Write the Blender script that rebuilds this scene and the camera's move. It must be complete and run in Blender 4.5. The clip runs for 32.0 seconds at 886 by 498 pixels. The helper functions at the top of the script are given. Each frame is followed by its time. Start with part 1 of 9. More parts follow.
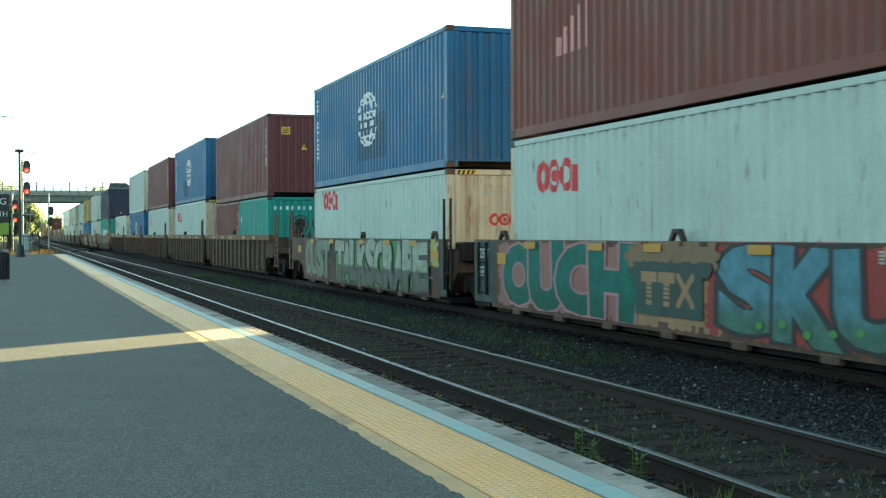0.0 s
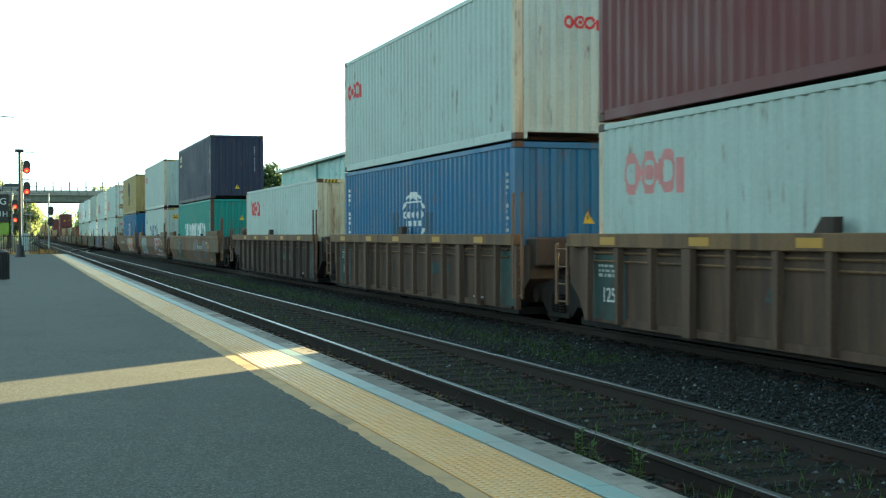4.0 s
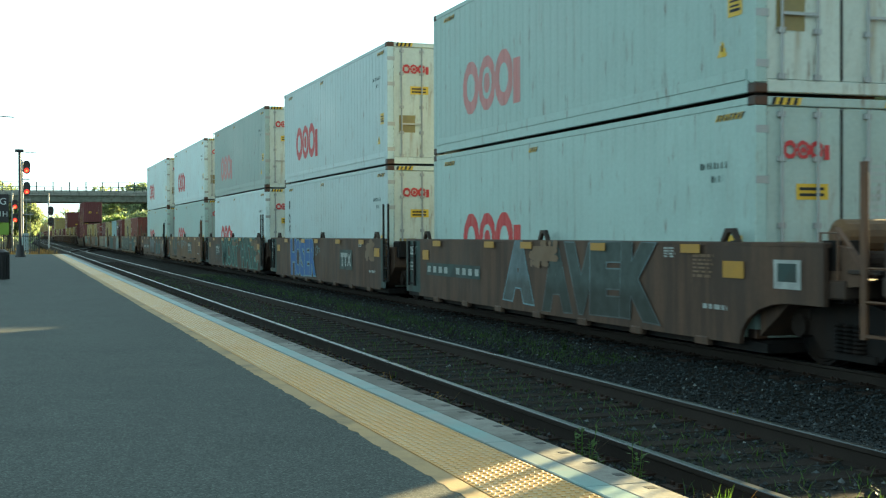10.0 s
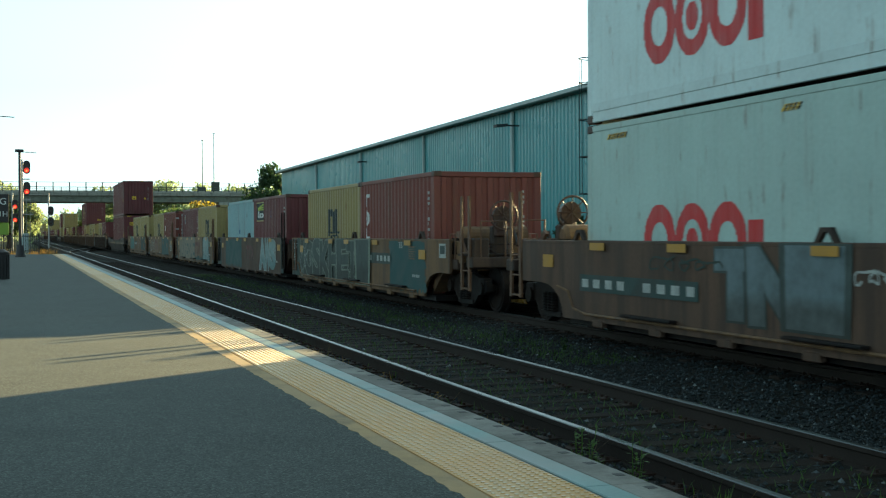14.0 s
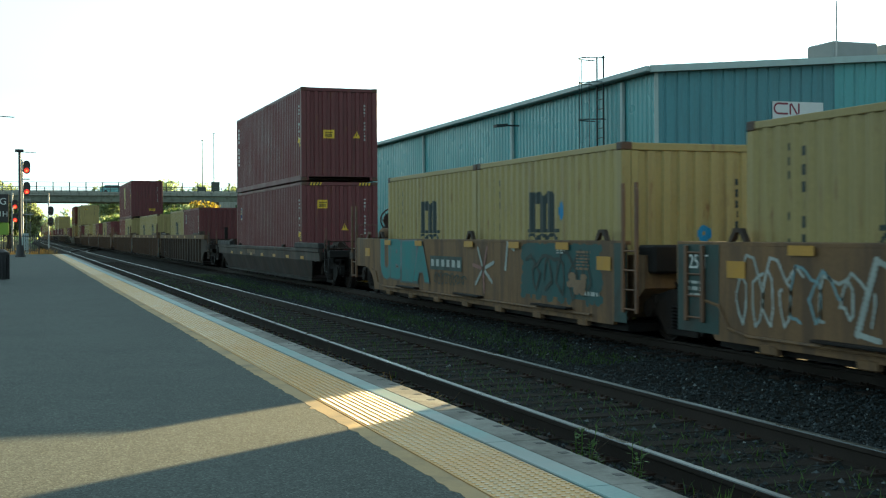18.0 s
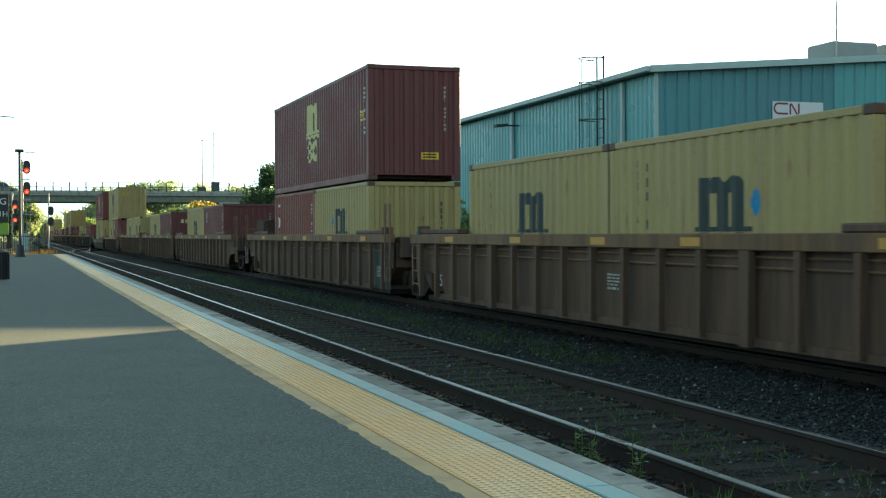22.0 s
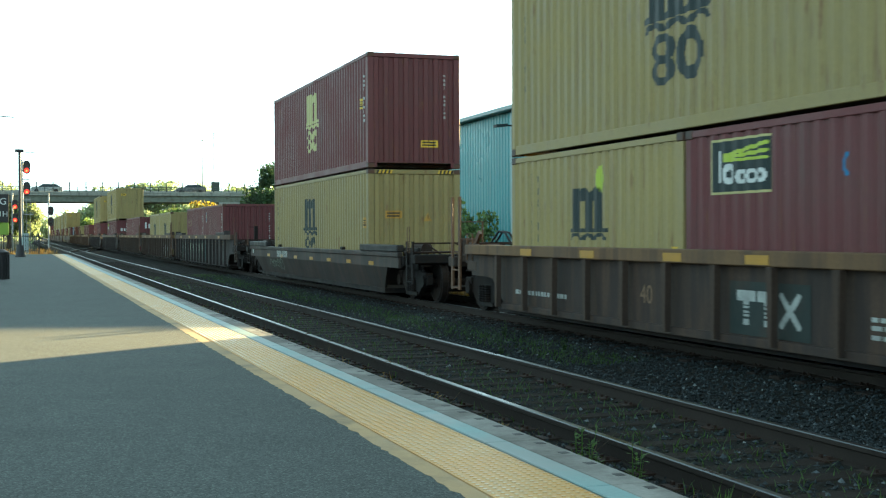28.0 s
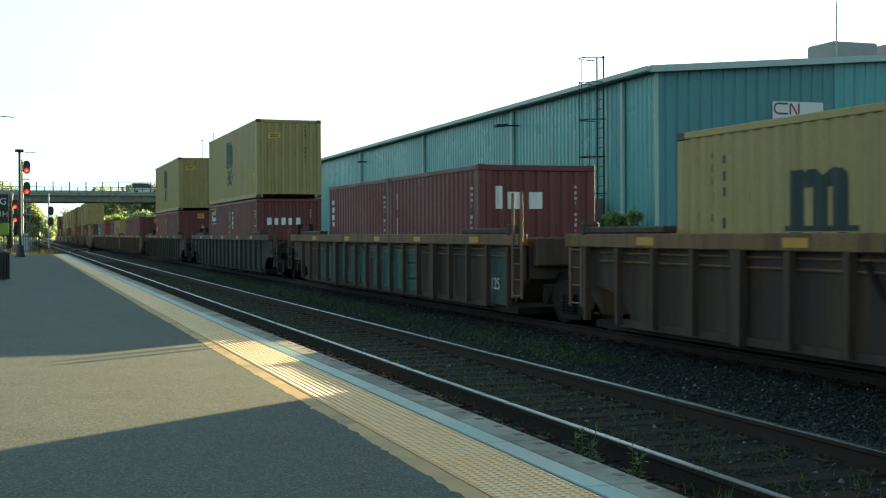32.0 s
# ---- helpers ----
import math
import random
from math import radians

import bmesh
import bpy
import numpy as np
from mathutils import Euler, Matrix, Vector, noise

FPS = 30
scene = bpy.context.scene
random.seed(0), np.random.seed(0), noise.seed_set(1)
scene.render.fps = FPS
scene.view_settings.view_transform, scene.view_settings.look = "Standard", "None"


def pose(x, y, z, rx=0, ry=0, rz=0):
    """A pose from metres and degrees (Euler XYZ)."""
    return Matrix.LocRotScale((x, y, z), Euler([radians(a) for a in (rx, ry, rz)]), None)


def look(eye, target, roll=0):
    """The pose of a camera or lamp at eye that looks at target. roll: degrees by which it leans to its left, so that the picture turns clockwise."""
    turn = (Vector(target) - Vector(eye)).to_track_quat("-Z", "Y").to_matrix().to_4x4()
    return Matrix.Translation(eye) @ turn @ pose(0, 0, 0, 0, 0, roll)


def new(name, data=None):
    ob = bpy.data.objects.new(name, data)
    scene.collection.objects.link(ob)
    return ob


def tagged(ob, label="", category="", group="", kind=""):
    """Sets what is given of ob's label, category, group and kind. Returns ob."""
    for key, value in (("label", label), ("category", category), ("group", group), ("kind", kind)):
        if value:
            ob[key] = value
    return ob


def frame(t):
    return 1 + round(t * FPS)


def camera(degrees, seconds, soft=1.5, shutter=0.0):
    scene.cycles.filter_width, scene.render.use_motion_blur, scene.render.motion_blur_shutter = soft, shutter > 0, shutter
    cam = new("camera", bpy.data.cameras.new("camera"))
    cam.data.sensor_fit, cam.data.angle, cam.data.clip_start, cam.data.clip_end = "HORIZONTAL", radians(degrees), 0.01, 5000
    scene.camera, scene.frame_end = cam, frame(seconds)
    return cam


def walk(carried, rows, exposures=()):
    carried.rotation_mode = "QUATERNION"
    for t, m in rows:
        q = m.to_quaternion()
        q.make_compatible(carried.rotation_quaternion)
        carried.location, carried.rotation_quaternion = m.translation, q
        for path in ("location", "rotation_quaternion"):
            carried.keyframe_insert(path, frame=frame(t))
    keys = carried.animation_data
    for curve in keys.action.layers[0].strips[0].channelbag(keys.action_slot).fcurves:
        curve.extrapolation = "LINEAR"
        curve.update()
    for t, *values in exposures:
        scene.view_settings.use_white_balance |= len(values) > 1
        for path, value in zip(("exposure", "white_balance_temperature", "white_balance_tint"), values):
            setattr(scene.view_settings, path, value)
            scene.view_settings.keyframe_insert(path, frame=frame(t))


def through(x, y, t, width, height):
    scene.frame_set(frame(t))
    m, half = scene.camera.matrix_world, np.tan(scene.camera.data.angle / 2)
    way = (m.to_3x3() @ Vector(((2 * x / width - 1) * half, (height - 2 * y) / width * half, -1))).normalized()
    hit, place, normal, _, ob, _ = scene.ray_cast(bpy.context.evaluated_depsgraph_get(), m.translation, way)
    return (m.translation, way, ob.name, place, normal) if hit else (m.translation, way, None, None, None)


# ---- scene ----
KELVIN = 5300
STOPS = ((0.0, 3.33), (1.0, 3.18), (2.0, 3.63), (3.0, 3.28), (6.0, 3.08), (7.0, 3.18), (8.0, 3.03), (9.0, 3.21), (10.0, 2.88), (11.0, 2.88), (12.0, 2.72), (13.0, 2.63), (14.0, 2.37), (17.0, 2.31), (18.0, 2.51), (19.0, 2.86), (20.0, 2.66), (21.0, 2.56), (22.0, 2.75), (23.0, 2.81), (24.0, 2.36), (27.0, 3.13), (28.0, 3.23), (29.0, 2.85), (30.0, 2.41), (31.0, 2.31), (32.0, 2.46))
SKY, SUN = 0.051, 4.4
# World: the rails run along +y, x grows towards the second track, z = 0 at the rail heads.
EYE_Z = 1.507
cam = camera(38.78, 32.0, soft=1.2, shutter=0.105)
CAM_POSE = pose(0, 0, EYE_Z, 0, 0, -18.565) @ pose(0, 0, 0, 90 - 0.695) @ pose(0, 0, 0, 0, 0, -0.216)
walk(cam, [(0.0, CAM_POSE), (32.0, CAM_POSE)], exposures=[(t, ev, KELVIN, -20 if t < 13 else -18) for t, ev in STOPS])

# ---- daylight: a low sun beyond the second track ----
SUN_AZ, SUN_EL = radians(53), radians(12.1)
world = bpy.data.worlds.new("world")
scene.world = world
world.use_nodes = True
wn = world.node_tree.nodes
sky = wn.new("ShaderNodeTexSky")
sky.sky_type, sky.sun_disc = "NISHITA", False
sky.sun_elevation, sky.sun_rotation = SUN_EL, SUN_AZ
sky.air_density, sky.dust_density, sky.ozone_density = 1.0, 1.0, 2.0
wn["Background"].inputs["Strength"].default_value = SKY
haze = wn.new("ShaderNodeHueSaturation")
haze.inputs["Saturation"].default_value = 0.18
world.node_tree.links.new(sky.outputs["Color"], haze.inputs["Color"])
world.node_tree.links.new(haze.outputs["Color"], wn["Background"].inputs["Color"])
sun_data = bpy.data.lights.new("sun", "SUN")
sun_data.energy, sun_data.angle, sun_data.color = SUN, radians(0.6), (1.0, 0.60, 0.27)
sun = new("sun", sun_data)
sun.matrix_world = look((0, 0, 0), (-math.sin(SUN_AZ) * math.cos(SUN_EL), -math.cos(SUN_AZ) * math.cos(SUN_EL), -math.sin(SUN_EL)))
sun.location = (40, 40, 30)

# ---- materials ----
def node_mat(name):
    m = bpy.data.materials.new(name)
    m.use_nodes = True
    nt = m.node_tree
    return m, nt, nt.nodes["Principled BSDF"], nt.nodes.new, nt.links.new


def noise_tex(nt, coord, scale, detail=4.0, stretch=None, rough=0.55):
    tex = nt.nodes.new("ShaderNodeTexNoise")
    tex.inputs["Scale"].default_value, tex.inputs["Detail"].default_value = scale, detail
    tex.inputs["Roughness"].default_value = rough
    if stretch:
        mp = nt.nodes.new("ShaderNodeMapping")
        mp.inputs["Scale"].default_value = stretch
        nt.links.new(coord, mp.inputs["Vector"])
        coord = mp.outputs["Vector"]
    nt.links.new(coord, tex.inputs["Vector"])
    return tex.outputs["Fac"]


def ramp(nt, fac, stops):
    r = nt.nodes.new("ShaderNodeValToRGB")
    els = r.color_ramp.elements
    while len(els) < len(stops):
        els.new(0.5)
    for e, (p, c) in zip(els, stops):
        e.position = p
        e.color = (*c, 1) if len(c) == 3 else c
    nt.links.new(fac, r.inputs["Fac"])
    return r.outputs["Color"]


def mixc(nt, fac, a, b, mode="MIX"):
    mx = nt.nodes.new("ShaderNodeMix")
    mx.data_type, mx.blend_type = "RGBA", mode
    for sock, val in ((mx.inputs["Factor"], fac), (mx.inputs["A"], a), (mx.inputs["B"], b)):
        if hasattr(val, "links") or hasattr(val, "is_linked"):
            nt.links.new(val, sock)
        elif isinstance(val, (int, float)):
            sock.default_value = val
        else:
            sock.default_value = (*val, 1)
    return mx.outputs["Result"]


def bump(nt, bsdf, height, strength, distance):
    b = nt.nodes.new("ShaderNodeBump")
    b.inputs["Strength"].default_value, b.inputs["Distance"].default_value = strength, distance
    nt.links.new(height, b.inputs["Height"])
    nt.links.new(b.outputs["Normal"], bsdf.inputs["Normal"])


TONE = 0.73      # scales surface colours down against the exposure, so the sky burns white


def scaled(c, k):
    return tuple(min(1.0, v * k) for v in c)


def surface(name, colour, rough=0.6, metal=0.0, vary=0.25, scale=3.0, grain=60.0, bumps=0.2, depth=0.004, dirt=None, dirt_amount=0.45, streaks=False, world_space=False, spec=0.4, rand=0.12, runs=0.0):
    """A surface with tone drift, fine grain, dirt or rust that may run down in streaks, and relief."""
    m, nt, bsdf, add, link = node_mat(name)
    colour = scaled(colour, TONE)
    dirt = scaled(dirt, TONE) if dirt else None
    if world_space:
        geo = add("ShaderNodeNewGeometry")
        coord = geo.outputs["Position"]
    else:
        coord = add("ShaderNodeTexCoord").outputs["Object"]
    info = add("ShaderNodeObjectInfo")
    big = noise_tex(nt, coord, scale)
    fine = noise_tex(nt, coord, grain, 3.0)
    col = ramp(nt, big, [(0.3, scaled(colour, 1 - vary)), (0.7, scaled(colour, 1 + vary))])
    col = mixc(nt, 0.35, col, ramp(nt, fine, [(0.25, scaled(colour, 1 - vary * 1.4)), (0.75, scaled(colour, 1 + vary * 1.2))]))
    if rand:
        shade = ramp(nt, info.outputs["Random"], [(0.0, (1 - rand,) * 3), (1.0, (1.0,) * 3)])
        col = mixc(nt, 1.0, col, shade, "MULTIPLY")
    if dirt:
        mask = noise_tex(nt, coord, 1.0, 6.0, stretch=(3.5, 3.5, 0.35) if streaks else (1.4, 1.4, 1.4), rough=0.65)
        lo = 0.62 - dirt_amount * 0.35
        mk = ramp(nt, mask, [(lo, (0, 0, 0)), (lo + 0.16, (1, 1, 1))])
        soft = mixc(nt, 0.7, (0, 0, 0), mk)
        col = mixc(nt, soft, col, dirt)
    if runs:      # small rust spots that run down
        spot = noise_tex(nt, coord, 1.0, 5.0, stretch=(5.0, 5.0, 1.6), rough=0.6)
        streak = noise_tex(nt, coord, 1.0, 3.0, stretch=(22.0, 22.0, 0.9), rough=0.6)
        both = mixc(nt, 1.0, ramp(nt, spot, [(0.60 - 0.10 * runs, (0, 0, 0)), (0.72 - 0.10 * runs, (1, 1, 1))]), ramp(nt, streak, [(0.45, (0, 0, 0)), (0.62, (1, 1, 1))]), "MULTIPLY")
        col = mixc(nt, mixc(nt, 0.85, (0, 0, 0), both), col, scaled((0.16, 0.066, 0.026), TONE))
    link(col, bsdf.inputs["Base Color"])
    rr = ramp(nt, big, [(0.3, (max(0.05, rough - 0.12),) * 3), (0.7, (min(1, rough + 0.1),) * 3)])
    link(rr, bsdf.inputs["Roughness"])
    bsdf.inputs["Metallic"].default_value = metal
    bsdf.inputs["Specular IOR Level"].default_value = spec
    if bumps:
        bump(nt, bsdf, fine, bumps, depth)
    return m


def glow(name, colour, strength):
    m, nt, bsdf, add, link = node_mat(name)
    bsdf.inputs["Base Color"].default_value = (*colour, 1)
    bsdf.inputs["Emission Color"].default_value = (*colour, 1)
    bsdf.inputs["Emission Strength"].default_value = strength
    return m


RUST = (0.13, 0.055, 0.025)
GRIME = (0.045, 0.04, 0.035)


def box_paint(name, colour, amount=0.3, rough=0.5, dirt=RUST, runs=0.25, spec=0.4):
    return surface(name, colour, rough=rough, runs=runs, vary=0.16, scale=0.8, grain=18, bumps=0.15, depth=0.004, dirt=dirt, dirt_amount=amount, streaks=True, spec=spec)


M_WHITE = box_paint("paint_white", (0.50, 0.60, 0.555), 0.08, 0.5, (0.40, 0.36, 0.30))
M_REEFER = box_paint("paint_reefer_white", (0.58, 0.70, 0.70), 0.02, 0.45, (0.42, 0.42, 0.38))
M_PALEREEFER = box_paint("paint_pale_reefer", (0.74, 0.89, 0.90), 0.05, 0.45, (0.45, 0.47, 0.43))
M_DOORWHITE = box_paint("paint_rust_stained_white", (0.70, 0.76, 0.69), 0.12, 0.5, (0.40, 0.33, 0.22), runs=0.5)
M_SEAGREY = box_paint("paint_sea_grey", (0.40, 0.50, 0.46), 0.08, 0.5, (0.30, 0.31, 0.28))
M_SEAWHITE = box_paint("paint_greenish_white", (0.50, 0.65, 0.61), 0.06, 0.5, (0.30, 0.33, 0.29))
M_GREYW = box_paint("paint_grey_white", (0.50, 0.55, 0.54), 0.15, 0.5, (0.34, 0.32, 0.28))
M_CREAM = box_paint("paint_rusty_cream", (0.64, 0.58, 0.43), 0.30, 0.55, (0.30, 0.17, 0.07), runs=0.8)
M_BLUE = box_paint("paint_blue", (0.016, 0.125, 0.28), 0.12, 0.45)
M_MAROON = box_paint("paint_maroon", (0.130, 0.033, 0.037), 0.10, 0.5, (0.075, 0.040, 0.036), spec=0.36)
M_BROWN = box_paint("paint_brown_red", (0.17, 0.045, 0.03), 0.25, 0.55, (0.09, 0.05, 0.035))
M_RUSTY = box_paint("paint_rust_red", (0.185, 0.050, 0.036), 0.2, 0.55, (0.11, 0.05, 0.03))
M_OLIVE = box_paint("paint_dull_ochre", (0.295, 0.237, 0.090), 0.16, 0.5, (0.20, 0.15, 0.07))
M_YELLOW = box_paint("paint_ochre_yellow", (0.352, 0.286, 0.108), 0.14, 0.5, (0.22, 0.15, 0.07))
M_GREEN = box_paint("paint_sea_green", (0.045, 0.28, 0.23), 0.14, 0.5, (0.08, 0.16, 0.13))
M_BLUEPATCH = box_paint("paint_blue_patch", (0.012, 0.085, 0.17), 0.1, 0.5)
M_GREENPATCH = box_paint("paint_green_patch", (0.025, 0.16, 0.14), 0.1, 0.5)
M_NAVY = box_paint("paint_navy", (0.016, 0.024, 0.065), 0.1, 0.5, (0.035, 0.035, 0.05))
M_PALEBLUE = box_paint("paint_pale_blue", (0.34, 0.52, 0.55), 0.12, 0.5, (0.2, 0.2, 0.2))
M_RED = surface("logo_red", (0.52, 0.035, 0.04), 0.5, vary=0.12, bumps=0, rand=0)
M_FADED = surface("logo_faded_red", (0.58, 0.25, 0.24), 0.55, vary=0.2, bumps=0, rand=0)
M_INK = surface("logo_dark_teal", (0.010, 0.024, 0.026), 0.5, vary=0.2, bumps=0, rand=0)
M_LOGOBLUE = surface("logo_navy_blue", (0.02, 0.05, 0.16), 0.5, vary=0.2, bumps=0, rand=0)
M_LOGOWHITE = surface("logo_white", (0.72, 0.75, 0.74), 0.5, vary=0.12, bumps=0, rand=0)
M_FIGURES = surface("faded_white_figures", (0.42, 0.45, 0.43), 0.55, vary=0.35, scale=6, bumps=0, rand=0)
M_LOGOYELLOW = surface("logo_pale_yellow", (0.55, 0.52, 0.22), 0.5, vary=0.15, bumps=0, rand=0)
M_STICKER = surface("sticker_yellow", (0.75, 0.50, 0.03), 0.45, vary=0.1, bumps=0, rand=0)
M_SPOT = surface("spot_bright_blue", (0.02, 0.22, 0.50), 0.5, vary=0.2, bumps=0, rand=0)
M_LIME = surface("sticker_lime", (0.50, 0.62, 0.06), 0.45, vary=0.1, bumps=0, rand=0)
M_BLACK = surface("black_rubber", (0.012, 0.012, 0.013), 0.6, vary=0.3, bumps=0.1)
M_CASTING = surface("corner_casting_steel", (0.07, 0.06, 0.055), 0.6, 0.3, dirt=RUST, dirt_amount=0.6)
M_WELL = surface("well_brown_paint", (0.119, 0.076, 0.051), 0.62, vary=0.25, scale=0.7, grain=22, dirt=(0.055, 0.04, 0.032), dirt_amount=0.55, streaks=True, spec=0.2)
M_WELLTAN = surface("well_tan_paint", (0.20, 0.125, 0.062), 0.62, vary=0.25, scale=0.7, grain=22, dirt=(0.08, 0.055, 0.04), dirt_amount=0.5, streaks=True, spec=0.2)
M_WELLBLACK = surface("well_blackened_paint", (0.060, 0.050, 0.047), 0.65, vary=0.35, scale=0.7, grain=22, dirt=(0.028, 0.027, 0.028), dirt_amount=0.6, streaks=True, spec=0.2)
M_WELLDARK = surface("well_grimy_brown_paint", (0.080, 0.055, 0.040), 0.65, vary=0.35, scale=0.7, grain=22, dirt=(0.030, 0.028, 0.029), dirt_amount=0.6, streaks=True, spec=0.2)
M_POST = surface("tan_orange_post_paint", (0.155, 0.082, 0.04), 0.6, vary=0.3, dirt=(0.08, 0.045, 0.03), dirt_amount=0.5)
M_HOOD = surface("tan_orange_hood_paint", (0.33, 0.165, 0.075), 0.6, vary=0.2, scale=1.5, dirt=(0.20, 0.10, 0.05), dirt_amount=0.4)
M_BRAKE = surface("red_brown_wheel_paint", (0.055, 0.028, 0.022), 0.5, vary=0.25, dirt=(0.04, 0.025, 0.02), dirt_amount=0.4)
M_WELLGREY = surface("well_dark_grey_paint", (0.048, 0.043, 0.040), 0.6, vary=0.25, scale=0.7, grain=22, dirt=(0.09, 0.06, 0.045), dirt_amount=0.45, streaks=True, spec=0.2)
M_WELLGREEN = surface("well_dark_green_panel", (0.03, 0.065, 0.06), 0.6, vary=0.25, dirt=GRIME, dirt_amount=0.4)
M_BLACKGREEN = surface("well_black_green_panel", (0.016, 0.030, 0.028), 0.6, vary=0.3, dirt=(0.05, 0.04, 0.032), dirt_amount=0.35)
M_STEEL = surface("grimy_steel", (0.012, 0.011, 0.011), 0.7, 0.2, vary=0.4, dirt=(0.026, 0.017, 0.012), dirt_amount=0.5, spec=0.2)
M_RUSTSTEEL = surface("rusty_steel", (0.04, 0.024, 0.017), 0.75, 0.2, vary=0.4, dirt=GRIME, dirt_amount=0.4, spec=0.2)
M_GALV = surface("galvanised_steel", (0.42, 0.43, 0.43), 0.45, 0.6, vary=0.15)
M_AMBER = surface("amber_reflector_tape", (0.46, 0.26, 0.03), 0.4, vary=0.15, bumps=0, rand=0)


# ---- mesh helpers ----
class Build:
    """Collects boxes, tubes and prisms into one mesh."""

    def __init__(self):
        self.v, self.f = [], []

    def quads(self, vs, fs):
        n = len(self.v)
        self.v += [tuple(p) for p in vs]
        self.f += [tuple(i + n for i in f) for f in fs]
        return self

    def box(self, x0, x1, y0, y1, z0, z1, b=0.0):
        """A box, with its upright and lying edges cut by b where b is given."""
        if b <= 0:
            vs = [(x, y, z) for z in (z0, z1) for x, y in ((x0, y0), (x1, y0), (x1, y1), (x0, y1))]
            return self.quads(vs, [(3, 2, 1, 0), (4, 5, 6, 7), (0, 1, 5, 4), (1, 2, 6, 5), (2, 3, 7, 6), (3, 0, 4, 7)])
        ring = lambda i, z: [(x0 + i, y0 + b, z), (x0 + b, y0 + i, z), (x1 - b, y0 + i, z), (x1 - i, y0 + b, z), (x1 - i, y1 - b, z), (x1 - b, y1 - i, z), (x0 + b, y1 - i, z), (x0 + i, y1 - b, z)]
        vs = ring(b, z0) + ring(0, z0 + b) + ring(0, z1 - b) + ring(b, z1)
        fs = [tuple(range(7, -1, -1)), tuple(range(24, 32))]
        for k in range(3):
            fs += [(8 * k + i, 8 * k + (i + 1) % 8, 8 * k + 8 + (i + 1) % 8, 8 * k + 8 + i) for i in range(8)]
        return self.quads(vs, fs)

    def tube(self, a, b, r, n=8, r2=None):
        a, b = Vector(a), Vector(b)
        q = (b - a).to_track_quat("Z", "Y")
        r2 = r if r2 is None else r2
        vs = []
        for p, rad in ((a, r), (b, r2)):
            vs += [p + q @ Vector((rad * math.cos(2 * math.pi * i / n), rad * math.sin(2 * math.pi * i / n), 0)) for i in range(n)]
        fs = [(i, (i + 1) % n, n + (i + 1) % n, n + i) for i in range(n)]
        return self.quads(vs, fs + [tuple(range(n - 1, -1, -1)), tuple(range(n, 2 * n))])

    def path(self, pts, r, n=6):
        """A bent rod through pts, one closed skin."""
        ps = [Vector(p) for p in pts]
        vs, last = [], len(ps) - 1
        up = Vector((0.31, 0.17, 0.93))
        for k, p in enumerate(ps):
            d = (ps[min(k + 1, last)] - ps[max(k - 1, 0)]).normalized()
            u = d.cross(up).normalized()
            w = d.cross(u)
            vs += [p + (u * math.cos(2 * math.pi * i / n) + w * math.sin(2 * math.pi * i / n)) * r for i in range(n)]
        fs = [(k * n + i, k * n + (i + 1) % n, (k + 1) * n + (i + 1) % n, (k + 1) * n + i) for k in range(last) for i in range(n)]
        return self.quads(vs, fs + [tuple(range(n - 1, -1, -1)), tuple(range(last * n, last * n + n))])

    def prism(self, pts, axis, lo, hi):
        """A closed outline in the two other axes (in x, y, z order), pushed from lo to hi along axis."""
        def place(p, w):
            return {"x": (w, p[0], p[1]), "y": (p[0], w, p[1]), "z": (p[0], p[1], w)}[axis]
        n = len(pts)
        vs = [place(p, lo) for p in pts] + [place(p, hi) for p in pts]
        fs = [(i, (i + 1) % n, n + (i + 1) % n, n + i) for i in range(n)]
        return self.quads(vs, fs + [tuple(range(n - 1, -1, -1)), tuple(range(n, 2 * n))])

    def torus(self, c, axis, R, r, n=18, m=6):
        u, w = {"x": ((0, 1, 0), (0, 0, 1)), "y": ((1, 0, 0), (0, 0, 1)), "z": ((1, 0, 0), (0, 1, 0))}[axis]
        u, w, c = Vector(u), Vector(w), Vector(c)
        k = u.cross(w)
        vs = []
        for i in range(n):
            d = u * math.cos(2 * math.pi * i / n) + w * math.sin(2 * math.pi * i / n)
            vs += [c + d * (R + r * math.cos(2 * math.pi * j / m)) + k * r * math.sin(2 * math.pi * j / m) for j in range(m)]
        fs = [(i * m + j, ((i + 1) % n) * m + j, ((i + 1) % n) * m + (j + 1) % m, i * m + (j + 1) % m) for i in range(n) for j in range(m)]
        return self.quads(vs, fs)

    def mesh(self, name, smooth=False):
        me = bpy.data.meshes.new(name)
        me.from_pydata([tuple(p) for p in self.v], [], self.f)
        bm = bmesh.new()
        bm.from_mesh(me)
        bmesh.ops.recalc_face_normals(bm, faces=bm.faces)
        bm.to_mesh(me)
        bm.free()
        if smooth:
            for p in me.polygons:
                p.use_smooth = True
        me.materials.append(None)
        return me


MESHES = {}


def cached(key, maker):
    if key not in MESHES:
        made = maker()
        MESHES[key] = made.mesh(key if isinstance(key, str) else str(key[0])) if isinstance(made, Build) else made
    return MESHES[key]


def part(name, shape, material, parent=None, label="", at=(0, 0, 0), turn=None):
    """Links one mesh as an object of its own, under a thing or a part."""
    me = shape.mesh(name) if isinstance(shape, Build) else shape
    ob = new(name, me)
    ob.material_slots[0].link = "OBJECT"
    ob.material_slots[0].material = material
    if parent is not None:
        ob.parent = parent
    ob.location = at
    if turn:
        ob.rotation_euler = [radians(a) for a in turn]
    if label:
        ob["label"] = label
    return ob


